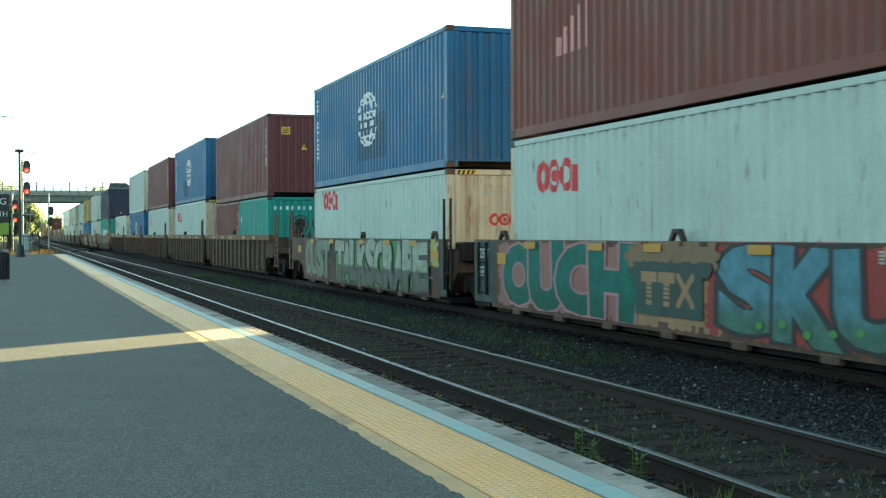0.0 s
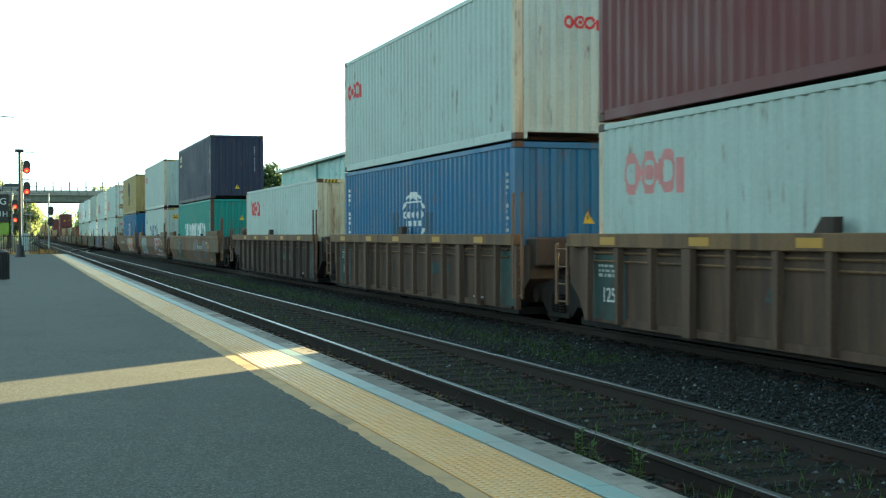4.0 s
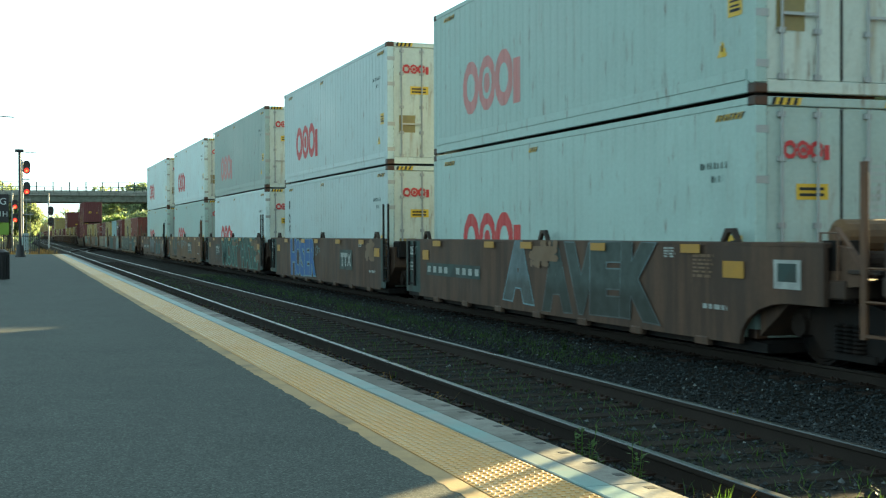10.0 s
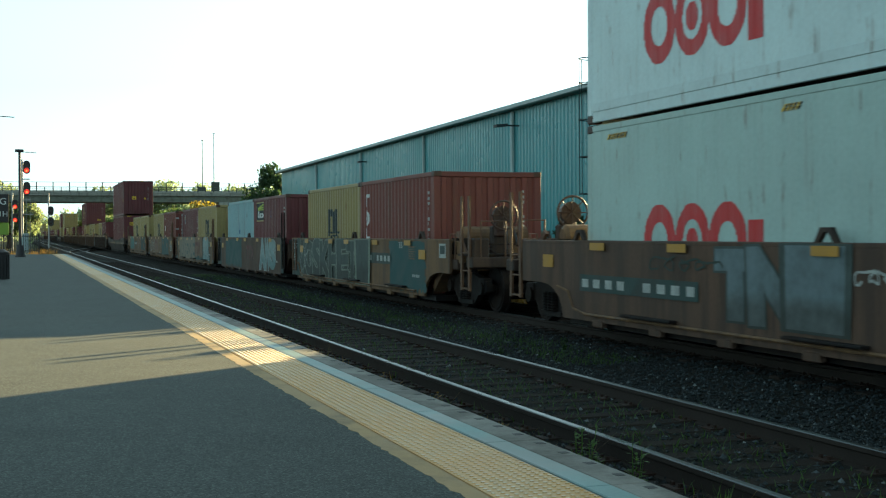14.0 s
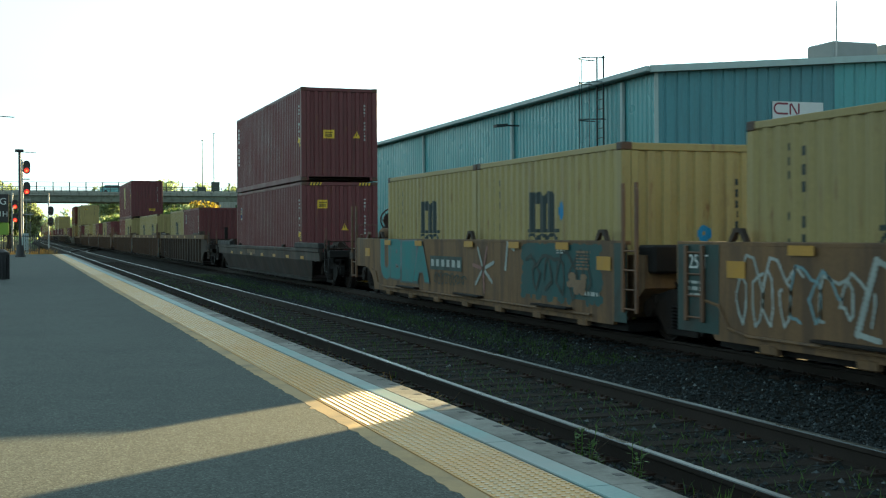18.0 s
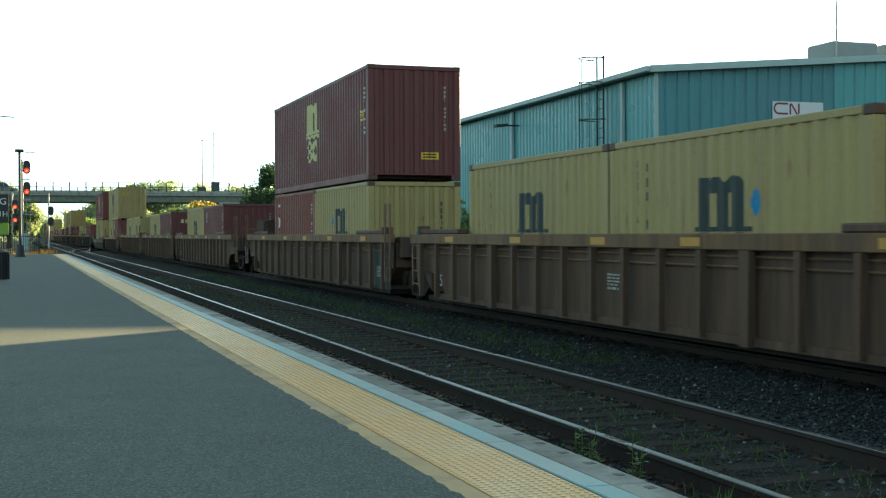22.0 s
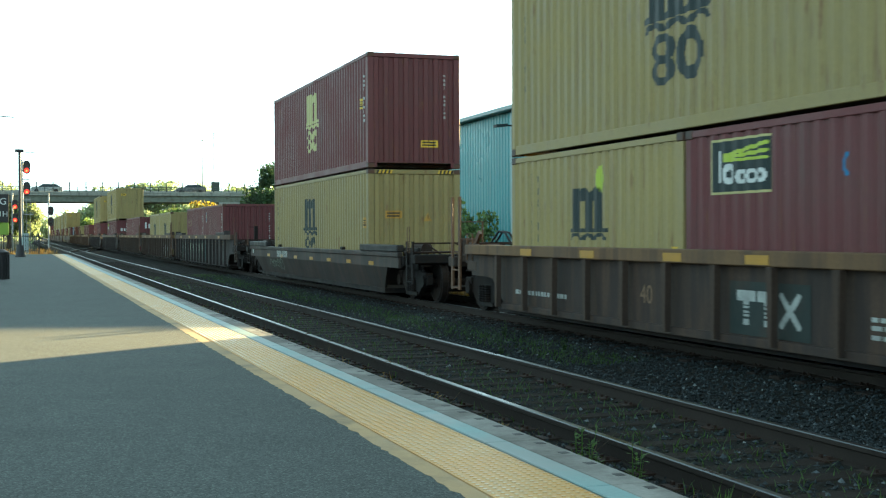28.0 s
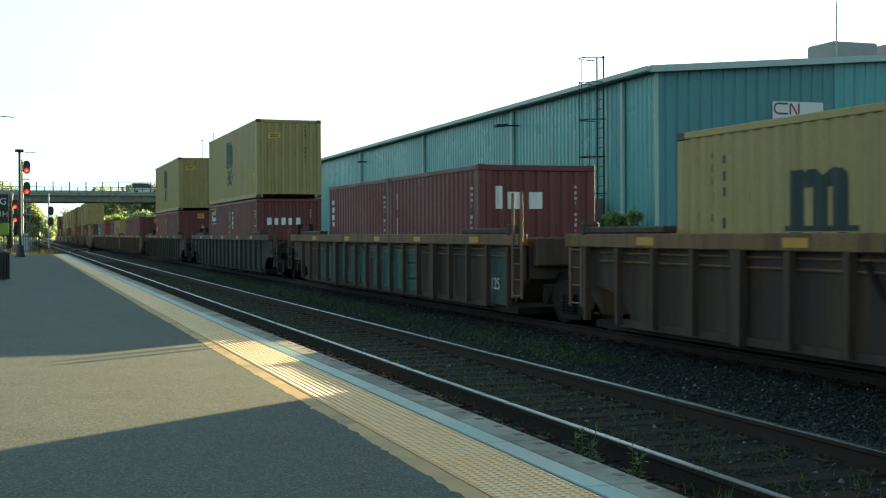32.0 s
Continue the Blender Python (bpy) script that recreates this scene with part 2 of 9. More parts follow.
def thing(name, label, category, at=(0, 0, 0), group="", kind=""):
    ob = new(name)
    ob.empty_display_size = 0.2
    ob.location = at
    return tagged(ob, label, category, group, kind)

# ---- ground, tracks and platform ----
M_SOIL = surface("dry_soil_and_weeds", (0.085, 0.085, 0.05), 0.95, vary=0.4, scale=0.6, grain=14, bumps=0.6, depth=0.03, dirt=(0.05, 0.075, 0.03), dirt_amount=0.6, world_space=True, rand=0, spec=0.1)
M_BALLAST = surface("dark_ballast", (0.020, 0.021, 0.018), 0.95, vary=0.5, scale=1.2, grain=22, bumps=0.9, depth=0.05, dirt=(0.022, 0.018, 0.012), dirt_amount=0.4, world_space=True, rand=0, spec=0.1)
M_SLEEPER = surface("weathered_sleeper_timber", (0.025, 0.020, 0.017), 0.95, vary=0.5, scale=3, grain=40, bumps=0.6, depth=0.012, dirt=(0.040, 0.036, 0.030), dirt_amount=0.5, spec=0.1)
M_RAIL = surface("rusty_rail_web", (0.046, 0.039, 0.034), 0.75, 0.3, vary=0.35, scale=2, world_space=True, rand=0, spec=0.1)
M_RAILTOP = surface("polished_rail_head", (0.15, 0.17, 0.18), 0.33, 1.0, vary=0.15, scale=2, bumps=0, world_space=True, rand=0)
def asphalt_material():
    """Rolled asphalt: dark binder, pale and dark chips, broad worn and stained areas."""
    m, nt, bsdf, add, link = node_mat("platform_asphalt")
    pos = add("ShaderNodeNewGeometry").outputs["Position"]
    base = ramp(nt, noise_tex(nt, pos, 0.45, 5.0), [(0.3, (0.099, 0.110, 0.103)), (0.7, (0.124, 0.136, 0.124))])
    base = mixc(nt, 0.2, base, ramp(nt, noise_tex(nt, pos, 9.0, 5.0), [(0.3, (0.08, 0.083, 0.08)), (0.7, (0.13, 0.132, 0.126))]))
    chips = add("ShaderNodeTexVoronoi")
    chips.inputs["Scale"].default_value = 95.0
    link(pos, chips.inputs["Vector"])
    sep = add("ShaderNodeSeparateColor")
    link(chips.outputs["Color"], sep.inputs["Color"])
    tone = ramp(nt, sep.outputs["Red"], [(0.0, (0.30, 0.30, 0.30)), (0.45, (0.85, 0.85, 0.85)), (0.85, (1.25, 1.25, 1.25)), (1.0, (2.3, 2.3, 2.2))])
    col = mixc(nt, 0.85, base, mixc(nt, 1.0, base, tone, "MULTIPLY"))
    patch = ramp(nt, noise_tex(nt, pos, 0.8, 6.0, rough=0.7), [(0.40, (0.90, 0.90, 0.90)), (0.60, (1.05, 1.05, 1.05))])
    col = mixc(nt, 1.0, col, patch, "MULTIPLY")
    col = mixc(nt, 1.0, col, (TONE * 0.73, TONE * 0.80, TONE * 0.81), "MULTIPLY")
    link(col, bsdf.inputs["Base Color"])
    bsdf.inputs["Roughness"].default_value = 0.88
    bsdf.inputs["Specular IOR Level"].default_value = 0.35
    bump(nt, bsdf, chips.outputs["Distance"], 0.3, 0.004)
    return m


M_ASPHALT = asphalt_material()
M_CONC = surface("platform_edge_concrete", (0.42, 0.45, 0.44), 0.75, vary=0.14, scale=1.1, grain=50, bumps=0.3, depth=0.003, dirt=(0.24, 0.24, 0.22), dirt_amount=0.45, world_space=True, rand=0)
M_TANCONC = surface("tan_concrete_band", (0.51, 0.37, 0.19), 0.85, vary=0.18, scale=1.5, grain=60, bumps=0.4, depth=0.004, dirt=(0.22, 0.18, 0.12), dirt_amount=0.38, world_space=True, rand=0)
def tactile_material():
    """Yellow tile, worn on the flat, with sky sheen put into the paler domes."""
    m, nt, bsdf, add, link = node_mat("yellow_tactile_tile")
    tc = add("ShaderNodeTexCoord").outputs["Object"]
    pos = add("ShaderNodeNewGeometry").outputs["Position"]
    sep = add("ShaderNodeSeparateXYZ")
    link(tc, sep.inputs["Vector"])
    flat = ramp(nt, noise_tex(nt, pos, 0.7, 5.0), [(0.35, (0.66, 0.36, 0.058)), (0.65, (0.63, 0.385, 0.105))])
    worn = ramp(nt, noise_tex(nt, pos, 9.0, 4.0), [(0.50, (0, 0, 0)), (0.66, (1, 1, 1))])
    flat = mixc(nt, mixc(nt, 0.35, (0, 0, 0), worn), flat, (0.44, 0.33, 0.15))
    dome = ramp(nt, noise_tex(nt, pos, 1.7, 6.0), [(0.34, (0.54, 0.32, 0.09)), (0.48, (0.60, 0.405, 0.15)), (0.62, (0.63, 0.475, 0.24))])
    up = add("ShaderNodeMath")
    up.operation = "GREATER_THAN"
    up.inputs[1].default_value = 0.0045
    link(sep.outputs["Z"], up.inputs[0])
    link(mixc(nt, 1.0, mixc(nt, up.outputs["Value"], flat, dome), (TONE,) * 3, "MULTIPLY"), bsdf.inputs["Base Color"])
    link(mixc(nt, up.outputs["Value"], (0.50, 0.50, 0.50), (0.30, 0.30, 0.30)), bsdf.inputs["Roughness"])
    link(mixc(nt, up.outputs["Value"], (0.65, 0.65, 0.65), (1.0, 1.0, 1.0)), bsdf.inputs["Specular IOR Level"])
    bump(nt, bsdf, noise_tex(nt, pos, 80.0), 0.2, 0.002)
    return m


M_TACTILE = tactile_material()
M_BLUECONC = surface("pale_blue_painted_edge", (0.26, 0.395, 0.39), 0.55, vary=0.16, scale=1.3, grain=40, bumps=0.25, depth=0.003, dirt=(0.30, 0.33, 0.31), dirt_amount=0.6, world_space=True, rand=0)
M_NOSE = surface("weathered_concrete_nosing", (0.31, 0.31, 0.28), 0.85, vary=0.28, scale=2.2, grain=40, bumps=0.5, depth=0.006, dirt=(0.11, 0.10, 0.085), dirt_amount=0.6, world_space=True, rand=0)

NEAR_C, FAR_C = 4.87, 9.46      # track centres
PLAT_Z = 0.14

ground = part("ground", Build().box(-900, 900, -700, 2500, -1.4, -0.62), M_SOIL)
tagged(ground, "dry earth and weeds beside the railway tracks", "ground", kind="structure")


def ballast_bed():
    b = Build()
    prof = [(3.1, -0.62), (3.1, -0.22), (3.8, -0.150), (6.1, -0.155), (6.9, -0.26), (7.9, -0.21), (8.2, -0.17), (10.8, -0.17), (11.6, -0.3), (12.6, -0.62)]
    return b.prism(prof, "y", -640, 920)


bed = part("ballast_bed", ballast_bed(), M_BALLAST)
tagged(bed, "dark crushed-stone ballast under both tracks", "ballast", kind="structure")


def rail_mesh(y0, y1, head_only=False):
    if head_only:
        return Build().prism([(-0.030, -0.006), (0.030, -0.006), (0.024, 0.0), (-0.024, 0.0)], "y", y0, y1)
    return Build().prism([(-0.07, -0.172), (0.07, -0.172), (0.07, -0.16), (0.012, -0.14), (0.009, -0.05), (0.036, -0.036), (0.036, -0.006), (-0.036, -0.006), (-0.036, -0.036), (-0.009, -0.05), (-0.012, -0.14), (-0.07, -0.16)], "y", y0, y1)


def track(cx, label):
    t = thing("railway_track", label, "railway track", (cx, 0, 0), group="tracks beside the platform")
    for side in (-0.7525, 0.7525):
        rail = part("rail", cached("rail", lambda: rail_mesh(-640, 920)), M_RAIL, t, "rusty steel rail", at=(side, 0, 0))
        part("rail_head", cached("rail_head", lambda: rail_mesh(-640, 920, True)), M_RAILTOP, rail, "polished running surface", at=(0, 0, 0.001))
    plates = Build()
    rng = random.Random(int(cx * 10))
    for i in range(150):
        y = 1.0 + i * 0.52 + rng.uniform(-0.03, 0.03)
        sl = part("sleeper", cached("sleeper", lambda: Build().box(-1.28, 1.28, -0.11, 0.11, -0.30, -0.142, 0.012)), M_SLEEPER, t, at=(rng.uniform(-0.05, 0.05), y, rng.uniform(-0.006, 0.004)), turn=(0, 0, rng.uniform(-1.2, 1.2)))
        if y < 45:
            for side in (-0.7525, 0.7525):
                plates.box(side - 0.17, side + 0.17, y - 0.09, y + 0.09, -0.152, -0.134)
                for dx in (-0.1, 0.1):
                    for dy in (-0.05, 0.05):
                        plates.box(side + dx - 0.012, side + dx + 0.012, y + dy - 0.012, y + dy + 0.012, -0.134, -0.110)
    pl = part("tie_plate", plates, M_RUSTSTEEL, t, "rusty tie plates and spikes")
    pl["kind"] = "stuff"
    return t


def crossover():
    """Two rails that swing from the near track over to the far one beyond the platform."""
    t = thing("railway_crossover", "worn steel crossover rails between the two tracks", "railway track", (0, 0, 0), group="tracks beside the platform")
    for side in (-0.7525, 0.7525):
        for name, hw, z0, z1, m in (("rail", 0.036, -0.172, -0.004, M_RAIL), ("rail_head", 0.024, -0.004, 0.003, M_RAILTOP)):
            b = Build()
            vs, n = [], 30
            for k in range(n + 1):
                q = k / n
                x = NEAR_C + (FAR_C - NEAR_C) * q * q * (3 - 2 * q) + side
                vs += [(x - hw, 114 + 56 * q, z0), (x + hw, 114 + 56 * q, z0), (x + hw, 114 + 56 * q, z1), (x - hw, 114 + 56 * q, z1)]
            fs = [(4 * k + i, 4 * k + (i + 1) % 4, 4 * k + 4 + (i + 1) % 4, 4 * k + 4 + i) for k in range(n) for i in range(4)]
            part(name, b.quads(vs, fs + [(3, 2, 1, 0), (4 * n, 4 * n + 1, 4 * n + 2, 4 * n + 3)]), m, t)


crossover()
track(NEAR_C, "empty railway track with polished rail heads on old timber sleepers")
track(FAR_C, "railway track in dark ballast under the passing train")

# platform: asphalt, tan band, tactile tiles, concrete edge
plat = part("platform", Build().box(-14, 2.302, -12, 95.2, -0.62, PLAT_Z), M_ASPHALT)
tagged(plat, "grey asphalt station platform", "platform", kind="structure")
rng = random.Random(2)
ragged = [(2.170 + rng.gauss(0, 0.007) + (rng.uniform(-0.05, 0.03) if rng.random() < 0.06 else 0.0) + 0.008 * math.sin(k * 0.05), -4 + k * 0.08) for k in range(1238)]
band = part("platform_band", Build().prism([(2.301, 95.1)] + ragged[::-1] + [(2.301, -4.0)], "z", PLAT_Z - 0.02, PLAT_Z + 0.002), M_TANCONC, plat, "worn tan concrete band with a ragged edge")
base = part("tactile_base", Build().box(2.302, 2.868, -12, 95.2, -0.62, PLAT_Z - 0.014), M_SLEEPER, plat, "dark open joints beside the tiles")


def tactile_tile(n):
    """A tile with rows of flattened domes."""
    b = Build().box(0.002, 0.530, 0.002, 0.606, -0.012, 0.002, 0.0015)
    sx, sy = 0.532 / n, 0.608 / n
    for i in range(n):
        for j in range(n):
            x, y = (i + 0.5) * sx, (j + 0.5) * sy
            r0, r1, h = sx * 0.30, sx * 0.23, 0.0075
            vs = [(x + r * math.cos(a * math.pi / 3), y + r * math.sin(a * math.pi / 3), z) for r, z in ((r0, 0.002), (r1, h)) for a in range(6)]
            b.quads(vs, [(k, (k + 1) % 6, 6 + (k + 1) % 6, 6 + k) for k in range(6)] + [(6, 7, 8, 9, 10, 11)])
    return b


for i in range(166):
    y = -5.0 + i * 0.608
    if y < 94.6:
        fine = y < 45
        part("tactile_tile", cached("tile_fine" if fine else "tile_far", lambda: tactile_tile(10 if fine else 5)), M_TACTILE, plat, at=(2.314, y, PLAT_Z))
kerb_len = 1.52
for i in range(67):
    y = -6.0 + i * kerb_len
    part("edge_slab", cached("edge_slab", lambda: Build().box(0, 0.158, 0.003, kerb_len - 0.003, -0.30, 0.004, 0.006)), M_BLUECONC, plat, at=(2.868, y, PLAT_Z))
    part("edge_nosing", cached("edge_nosing", lambda: Build().box(0, 0.231, 0.003, kerb_len - 0.003, -0.30, 0.003, 0.008)), M_NOSE, plat, "weathered nosing", at=(3.0285, y, PLAT_Z))
    for d in (0.25, 0.63, 1.01, 1.39):
        if 3 < y < 45:
            part("drain_slot", cached("drain_slot", lambda: Build().box(-0.03, 0.03, -0.035, 0.035, 0.0, 0.0075)), M_BLACK, plat, "dark slot", at=(3.195, y + d, PLAT_Z - 0.003))
part("platform_wall", Build().box(2.95, 3.17, -12, 95.2, -0.62, -0.16), M_CONC, plat, "stained concrete face under the edge")

# ---- containers ----
CW = 1.219


def corrugated(L, z0, z1, pitch, depth, flat=0.30, slope=0.20):
    """Profile points (along, inset) of a trapezoid sheet of length L, centred."""
    n = max(1, round(L / pitch))
    p = L / n
    pts = []
    for i in range(n):
        a = -L / 2 + i * p
        pts += [(a, 0.0), (a + flat * p, 0.0), (a + (flat + slope) * p, depth), (a + (1 - slope) * p, depth)]
    return pts + [(L / 2, 0.0)]


def sheet(prof, z0, z1, along, face):
    """A corrugated upright sheet 3 mm thick. along: 'y' for sides, 'x' for ends; face: -1 or 1, the way it looks."""
    b = Build()
    vs = []
    for a, d in prof:
        for off in (0.0, 0.003):
            w = -face * (d + off)
            for z in (z0, z1):
                vs.append((w, a, z) if along == "y" else (a, w, z))
    fs = []
    for i in range(len(prof) - 1):
        k = 4 * i
        fs += [(k, k + 4, k + 5, k + 1), (k + 2, k + 3, k + 7, k + 6), (k + 1, k + 5, k + 7, k + 3), (k, k + 2, k + 6, k + 4)]
    n = len(prof) - 1
    fs += [(0, 1, 3, 2), (4 * n, 4 * n + 2, 4 * n + 3, 4 * n + 1)]
    return b.quads(vs, fs)


SIZES = {"20": (6.058, 2.591), "40": (12.192, 2.896), "40s": (12.192, 2.591), "40r": (12.192, 2.896)}


def side_profile(kind):
    L = SIZES[kind][0] - 0.30
    if kind == "40r":
        return corrugated(L, 0, 0, 0.30, 0.007, 0.55, 0.08)
    return corrugated(L, 0, 0, 0.276, 0.036)




def lock_door(b_fit, H, y):
    for x in (-0.86, -0.36, 0.36, 0.86):
        for z in (0.2, 0.75, 1.35, H - 0.75, H - 0.22):
            b_fit.box(x - 0.05, x + 0.05, y - 0.05, y - 0.004, z - 0.035, z + 0.035, 0.006)
    for x in (-0.62, 0.62):
        for z in (0.95,):
            b_fit.box(x - 0.24, x + 0.24, y - 0.07, y - 0.045, z - 0.018, z + 0.018)
    for s in (-1, 1):
        for z in (0.35, 0.95, H - 1.0, H - 0.4):
            b_fit.box(s * 1.12 - 0.09, s * 1.12 + 0.09, y - 0.03, y - 0.002, z - 0.05, z + 0.05, 0.006)


def container(kind, paint, label, end="wall", end_paint=None, post_paint=None, group="containers on the train", plain=False):
    L, H = SIZES[kind]
    c = thing("shipping_container", label, "container", group=group)
    y = L / 2
    ends = end_paint or paint
    posts = post_paint or paint
    post = cached(("corner_post", H), lambda: Build().box(-0.08, 0.08, -0.075, 0.075, 0.118, H - 0.118, 0.012))
    cast = cached("corner_casting", lambda: Build().box(-0.089, 0.089, -0.089, 0.089, 0, 0.118, 0.012))
    if plain:
        fr = Build()
        for sx in (-1, 1):
            for sy in (-1, 1):
                x, yy = sx * (CW - 0.085), sy * (y - 0.085)
                fr.box(x - 0.085, x + 0.085, yy - 0.085, yy + 0.085, 0, H)
            fr.box(sx * CW - 0.06 - 0.03 * sx, sx * CW + 0.06 - 0.03 * sx, -y + 0.17, y - 0.17, 0.01, 0.17).box(sx * CW - 0.06 - 0.03 * sx, sx * CW + 0.06 - 0.03 * sx, -y + 0.17, y - 0.17, H - 0.1, H - 0.01)
        part("frame", cached(("plain_frame", kind), lambda: fr), posts, c, "corner posts and rails")
    for sx in (-1, 1):
        for sy in (-1, 1):
            if plain:
                break
            part("corner_post", post, posts, c, at=(sx * (CW - 0.082), sy * (y - 0.077), 0))
            for z in (0, H - 0.118):
                part("corner_casting", cast, M_CASTING, c, at=(sx * (CW - 0.088), sy * (y - 0.088), z))
        if not plain:
            part("top_rail", cached(("top_rail", L), lambda: Build().box(-0.035, 0.035, -L / 2 + 0.18, L / 2 - 0.18, -0.09, 0, 0.008)), paint, c, at=(sx * (CW - 0.036), 0, H - 0.012))
            part("bottom_rail", cached(("bottom_rail", L), lambda: Build().box(-0.03, 0.03, -L / 2 + 0.18, L / 2 - 0.18, 0, 0.16, 0.008)), paint, c, at=(sx * (CW - 0.034), 0, 0.012))
        name = ("side_wall", kind, sx)
        part("side_wall", cached(name, lambda: sheet(side_profile(kind), 0.165, H - 0.098, "y", sx)), paint, c, at=(sx * (CW - 0.008), 0, 0))
    if kind == "40r":
        for sx in (-1, 1):
            part("kick_strip", cached(("kick", L), lambda: Build().box(-0.008, 0.008, -L / 2 + 0.2, L / 2 - 0.2, 0.17, 0.30, 0.005)), paint, c, at=(sx * (CW - 0.004), 0, 0))
    roof = cached(("roof", L), lambda: Build().box(-CW + 0.06, CW - 0.06, -L / 2 + 0.08, L / 2 - 0.08, -0.03, 0))
    part("roof", roof, paint, c, at=(0, 0, H - 0.02))
    floor_m = cached(("base", L), lambda: Build().box(-CW + 0.06, CW - 0.06, -L / 2 + 0.9, L / 2 - 0.08, 0.06, 0.14).box(-CW + 0.06, CW - 0.06, -L / 2 + 0.02, -L / 2 + 0.9, 0.128, 0.16))
    part("floor_frame", floor_m, M_CASTING, c)
    for sy in (-1, 1):
        part("end_header", cached("end_header", lambda: Build().box(-CW + 0.165, CW - 0.165, -0.04, 0.04, -0.11, 0, 0.01)), ends, c, at=(0, sy * (y - 0.042), H - 0.01))
        if sy < 0 and end == "wall":      # open tunnel under the plain end
            part("end_sill", cached("tunnel_sill", lambda: Build().box(-CW + 0.165, -CW + 0.24, -0.05, 0.05, 0, 0.15, 0.008).box(CW - 0.24, CW - 0.165, -0.05, 0.05, 0, 0.15, 0.008).box(-CW + 0.24, CW - 0.24, -0.05, 0.05, 0.125, 0.155)), ends, c, at=(0, sy * (y - 0.052), 0.01))
        else:
            part("end_sill", cached("end_sill", lambda: Build().box(-CW + 0.165, CW - 0.165, -0.05, 0.05, 0, 0.15, 0.01)), ends, c, at=(0, sy * (y - 0.052), 0.01))
        if sy < 0 and end == "door":
            leaf = cached(("door_leaf", H), lambda: Build().box(0.008, 1.06, -0.02, 0.02, 0.165, H - 0.125, 0.01))
            part("door", leaf, ends, c, "door leaf with locking bars", at=(0, -y + 0.05, 0))
            part("door", leaf, ends, c, at=(-1.068, -y + 0.05, 0))
            fit = Build()
            lock_door(fit, H, -y + 0.03)
            for x in (-0.86, -0.36, 0.36, 0.86):
                part("locking_bar", cached(("rod", H), lambda: Build().tube((0, 0, 0.16), (0, 0, H - 0.14), 0.02, 6)), M_GALV, c, "galvanised locking bar", at=(x, -y - 0.015, 0))
            part("door_fitting", cached(("fit", H, L), lambda: fit), M_GALV, c, "hinges and bar brackets")["kind"] = "stuff"
            part("door_seal", cached(("seal", H), lambda: Build().box(-0.012, 0.012, -0.012, 0.012, 0.18, H - 0.14)), M_BLACK, c, "black rubber seal", at=(0, -y + 0.026, 0))
            for sx in (-1, 1):
                part("door_seal", cached(("seal", H), None), M_BLACK, c, at=(sx * 1.064, -y + 0.03, 0))
        else:
            em = cached(("end_wall", H, sy), lambda: sheet(corrugated(2.10, 0, 0, 0.262, 0.042, 0.42, 0.10), 0.165, H - 0.125, "x", 1 if sy > 0 else -1))
            # the sheet's own face looks along y: turn its inset towards the inside
            part("end_wall", em, ends, c, at=(0, sy * (y - 0.012), 0))
    return c


# ---- marks, drawn as shapes that follow the sheet they are painted on ----
def shape_rows(shapes, u, vs):
    """Which heights vs lie inside the union of the shapes at the distance u along."""
    m = np.zeros(len(vs), bool)
    for s in shapes:
        k = s[0]
        if k == "r":
            if s[1] <= u <= s[3]:
                m |= (vs >= s[2]) & (vs <= s[4])
        elif k == "e":      # ring: centre, radii, inner share, gap half-angle on the right
            du, dv = (u - s[1]) / s[3], (vs - s[2]) / s[4]
            rr = np.sqrt(du * du + dv * dv)
            hit = (rr <= 1) & (rr >= s[5])
            if len(s) > 6 and s[6]:
                hit &= ~((np.abs(np.arctan2(dv, du)) < s[6]))
            if len(s) > 7:
                hit &= (dv >= s[7]) if s[7] >= 0 else (dv <= s[7])
            m |= hit
        elif k == "c":      # stroke with round ends
            ax, ay, bx, by, w = s[1:6]
            dx, dy = bx - ax, by - ay
            t = np.clip(((u - ax) * dx + (vs - ay) * dy) / max(1e-9, dx * dx + dy * dy), 0, 1)
            m |= (u - ax - t * dx) ** 2 + (vs - ay - t * dy) ** 2 <= w * w
        elif k == "t":      # triangle standing on its base
            h = s[4]
            if abs(u - s[1]) <= s[3] / 2:
                m |= (vs >= s[2]) & (vs <= s[2] + h * (1 - 2 * abs(u - s[1]) / s[3]))
    return m


def mark(shapes, inset, u0, u1, v0, v1, proud, du=0.03, dv=0.012, breaks=()):
    """Strips of the shapes over a sheet whose inset at u is inset(u). Built in (u, v): u runs to the viewer's right."""
    us = sorted(set([round(x, 4) for x in np.arange(u0, u1 + du, du)] + [round(b, 4) for b in breaks if u0 < b < u1]))
    vs = np.arange(v0, v1, dv)
    b = Build()
    pieces = []
    for a, c in zip(us, us[1:]):
        if c - a < 1e-4:
            continue
        m = shape_rows(shapes, (a + c) / 2, vs)
        if not m.any():
            continue
        e = np.flatnonzero(np.diff(np.concatenate(([0], m.astype(int), [0]))))
        for lo, hi in zip(e[::2], e[1::2]):
            z0, z1 = v0 + lo * dv, v0 + hi * dv
            pieces.append((a, inset(a) - proud, c, inset(c) - proud, z0, z1))
    return pieces


def inset_of(prof):
    xs, ds = [p[0] for p in prof], [p[1] for p in prof]
    return lambda a: float(np.interp(a, xs, ds))


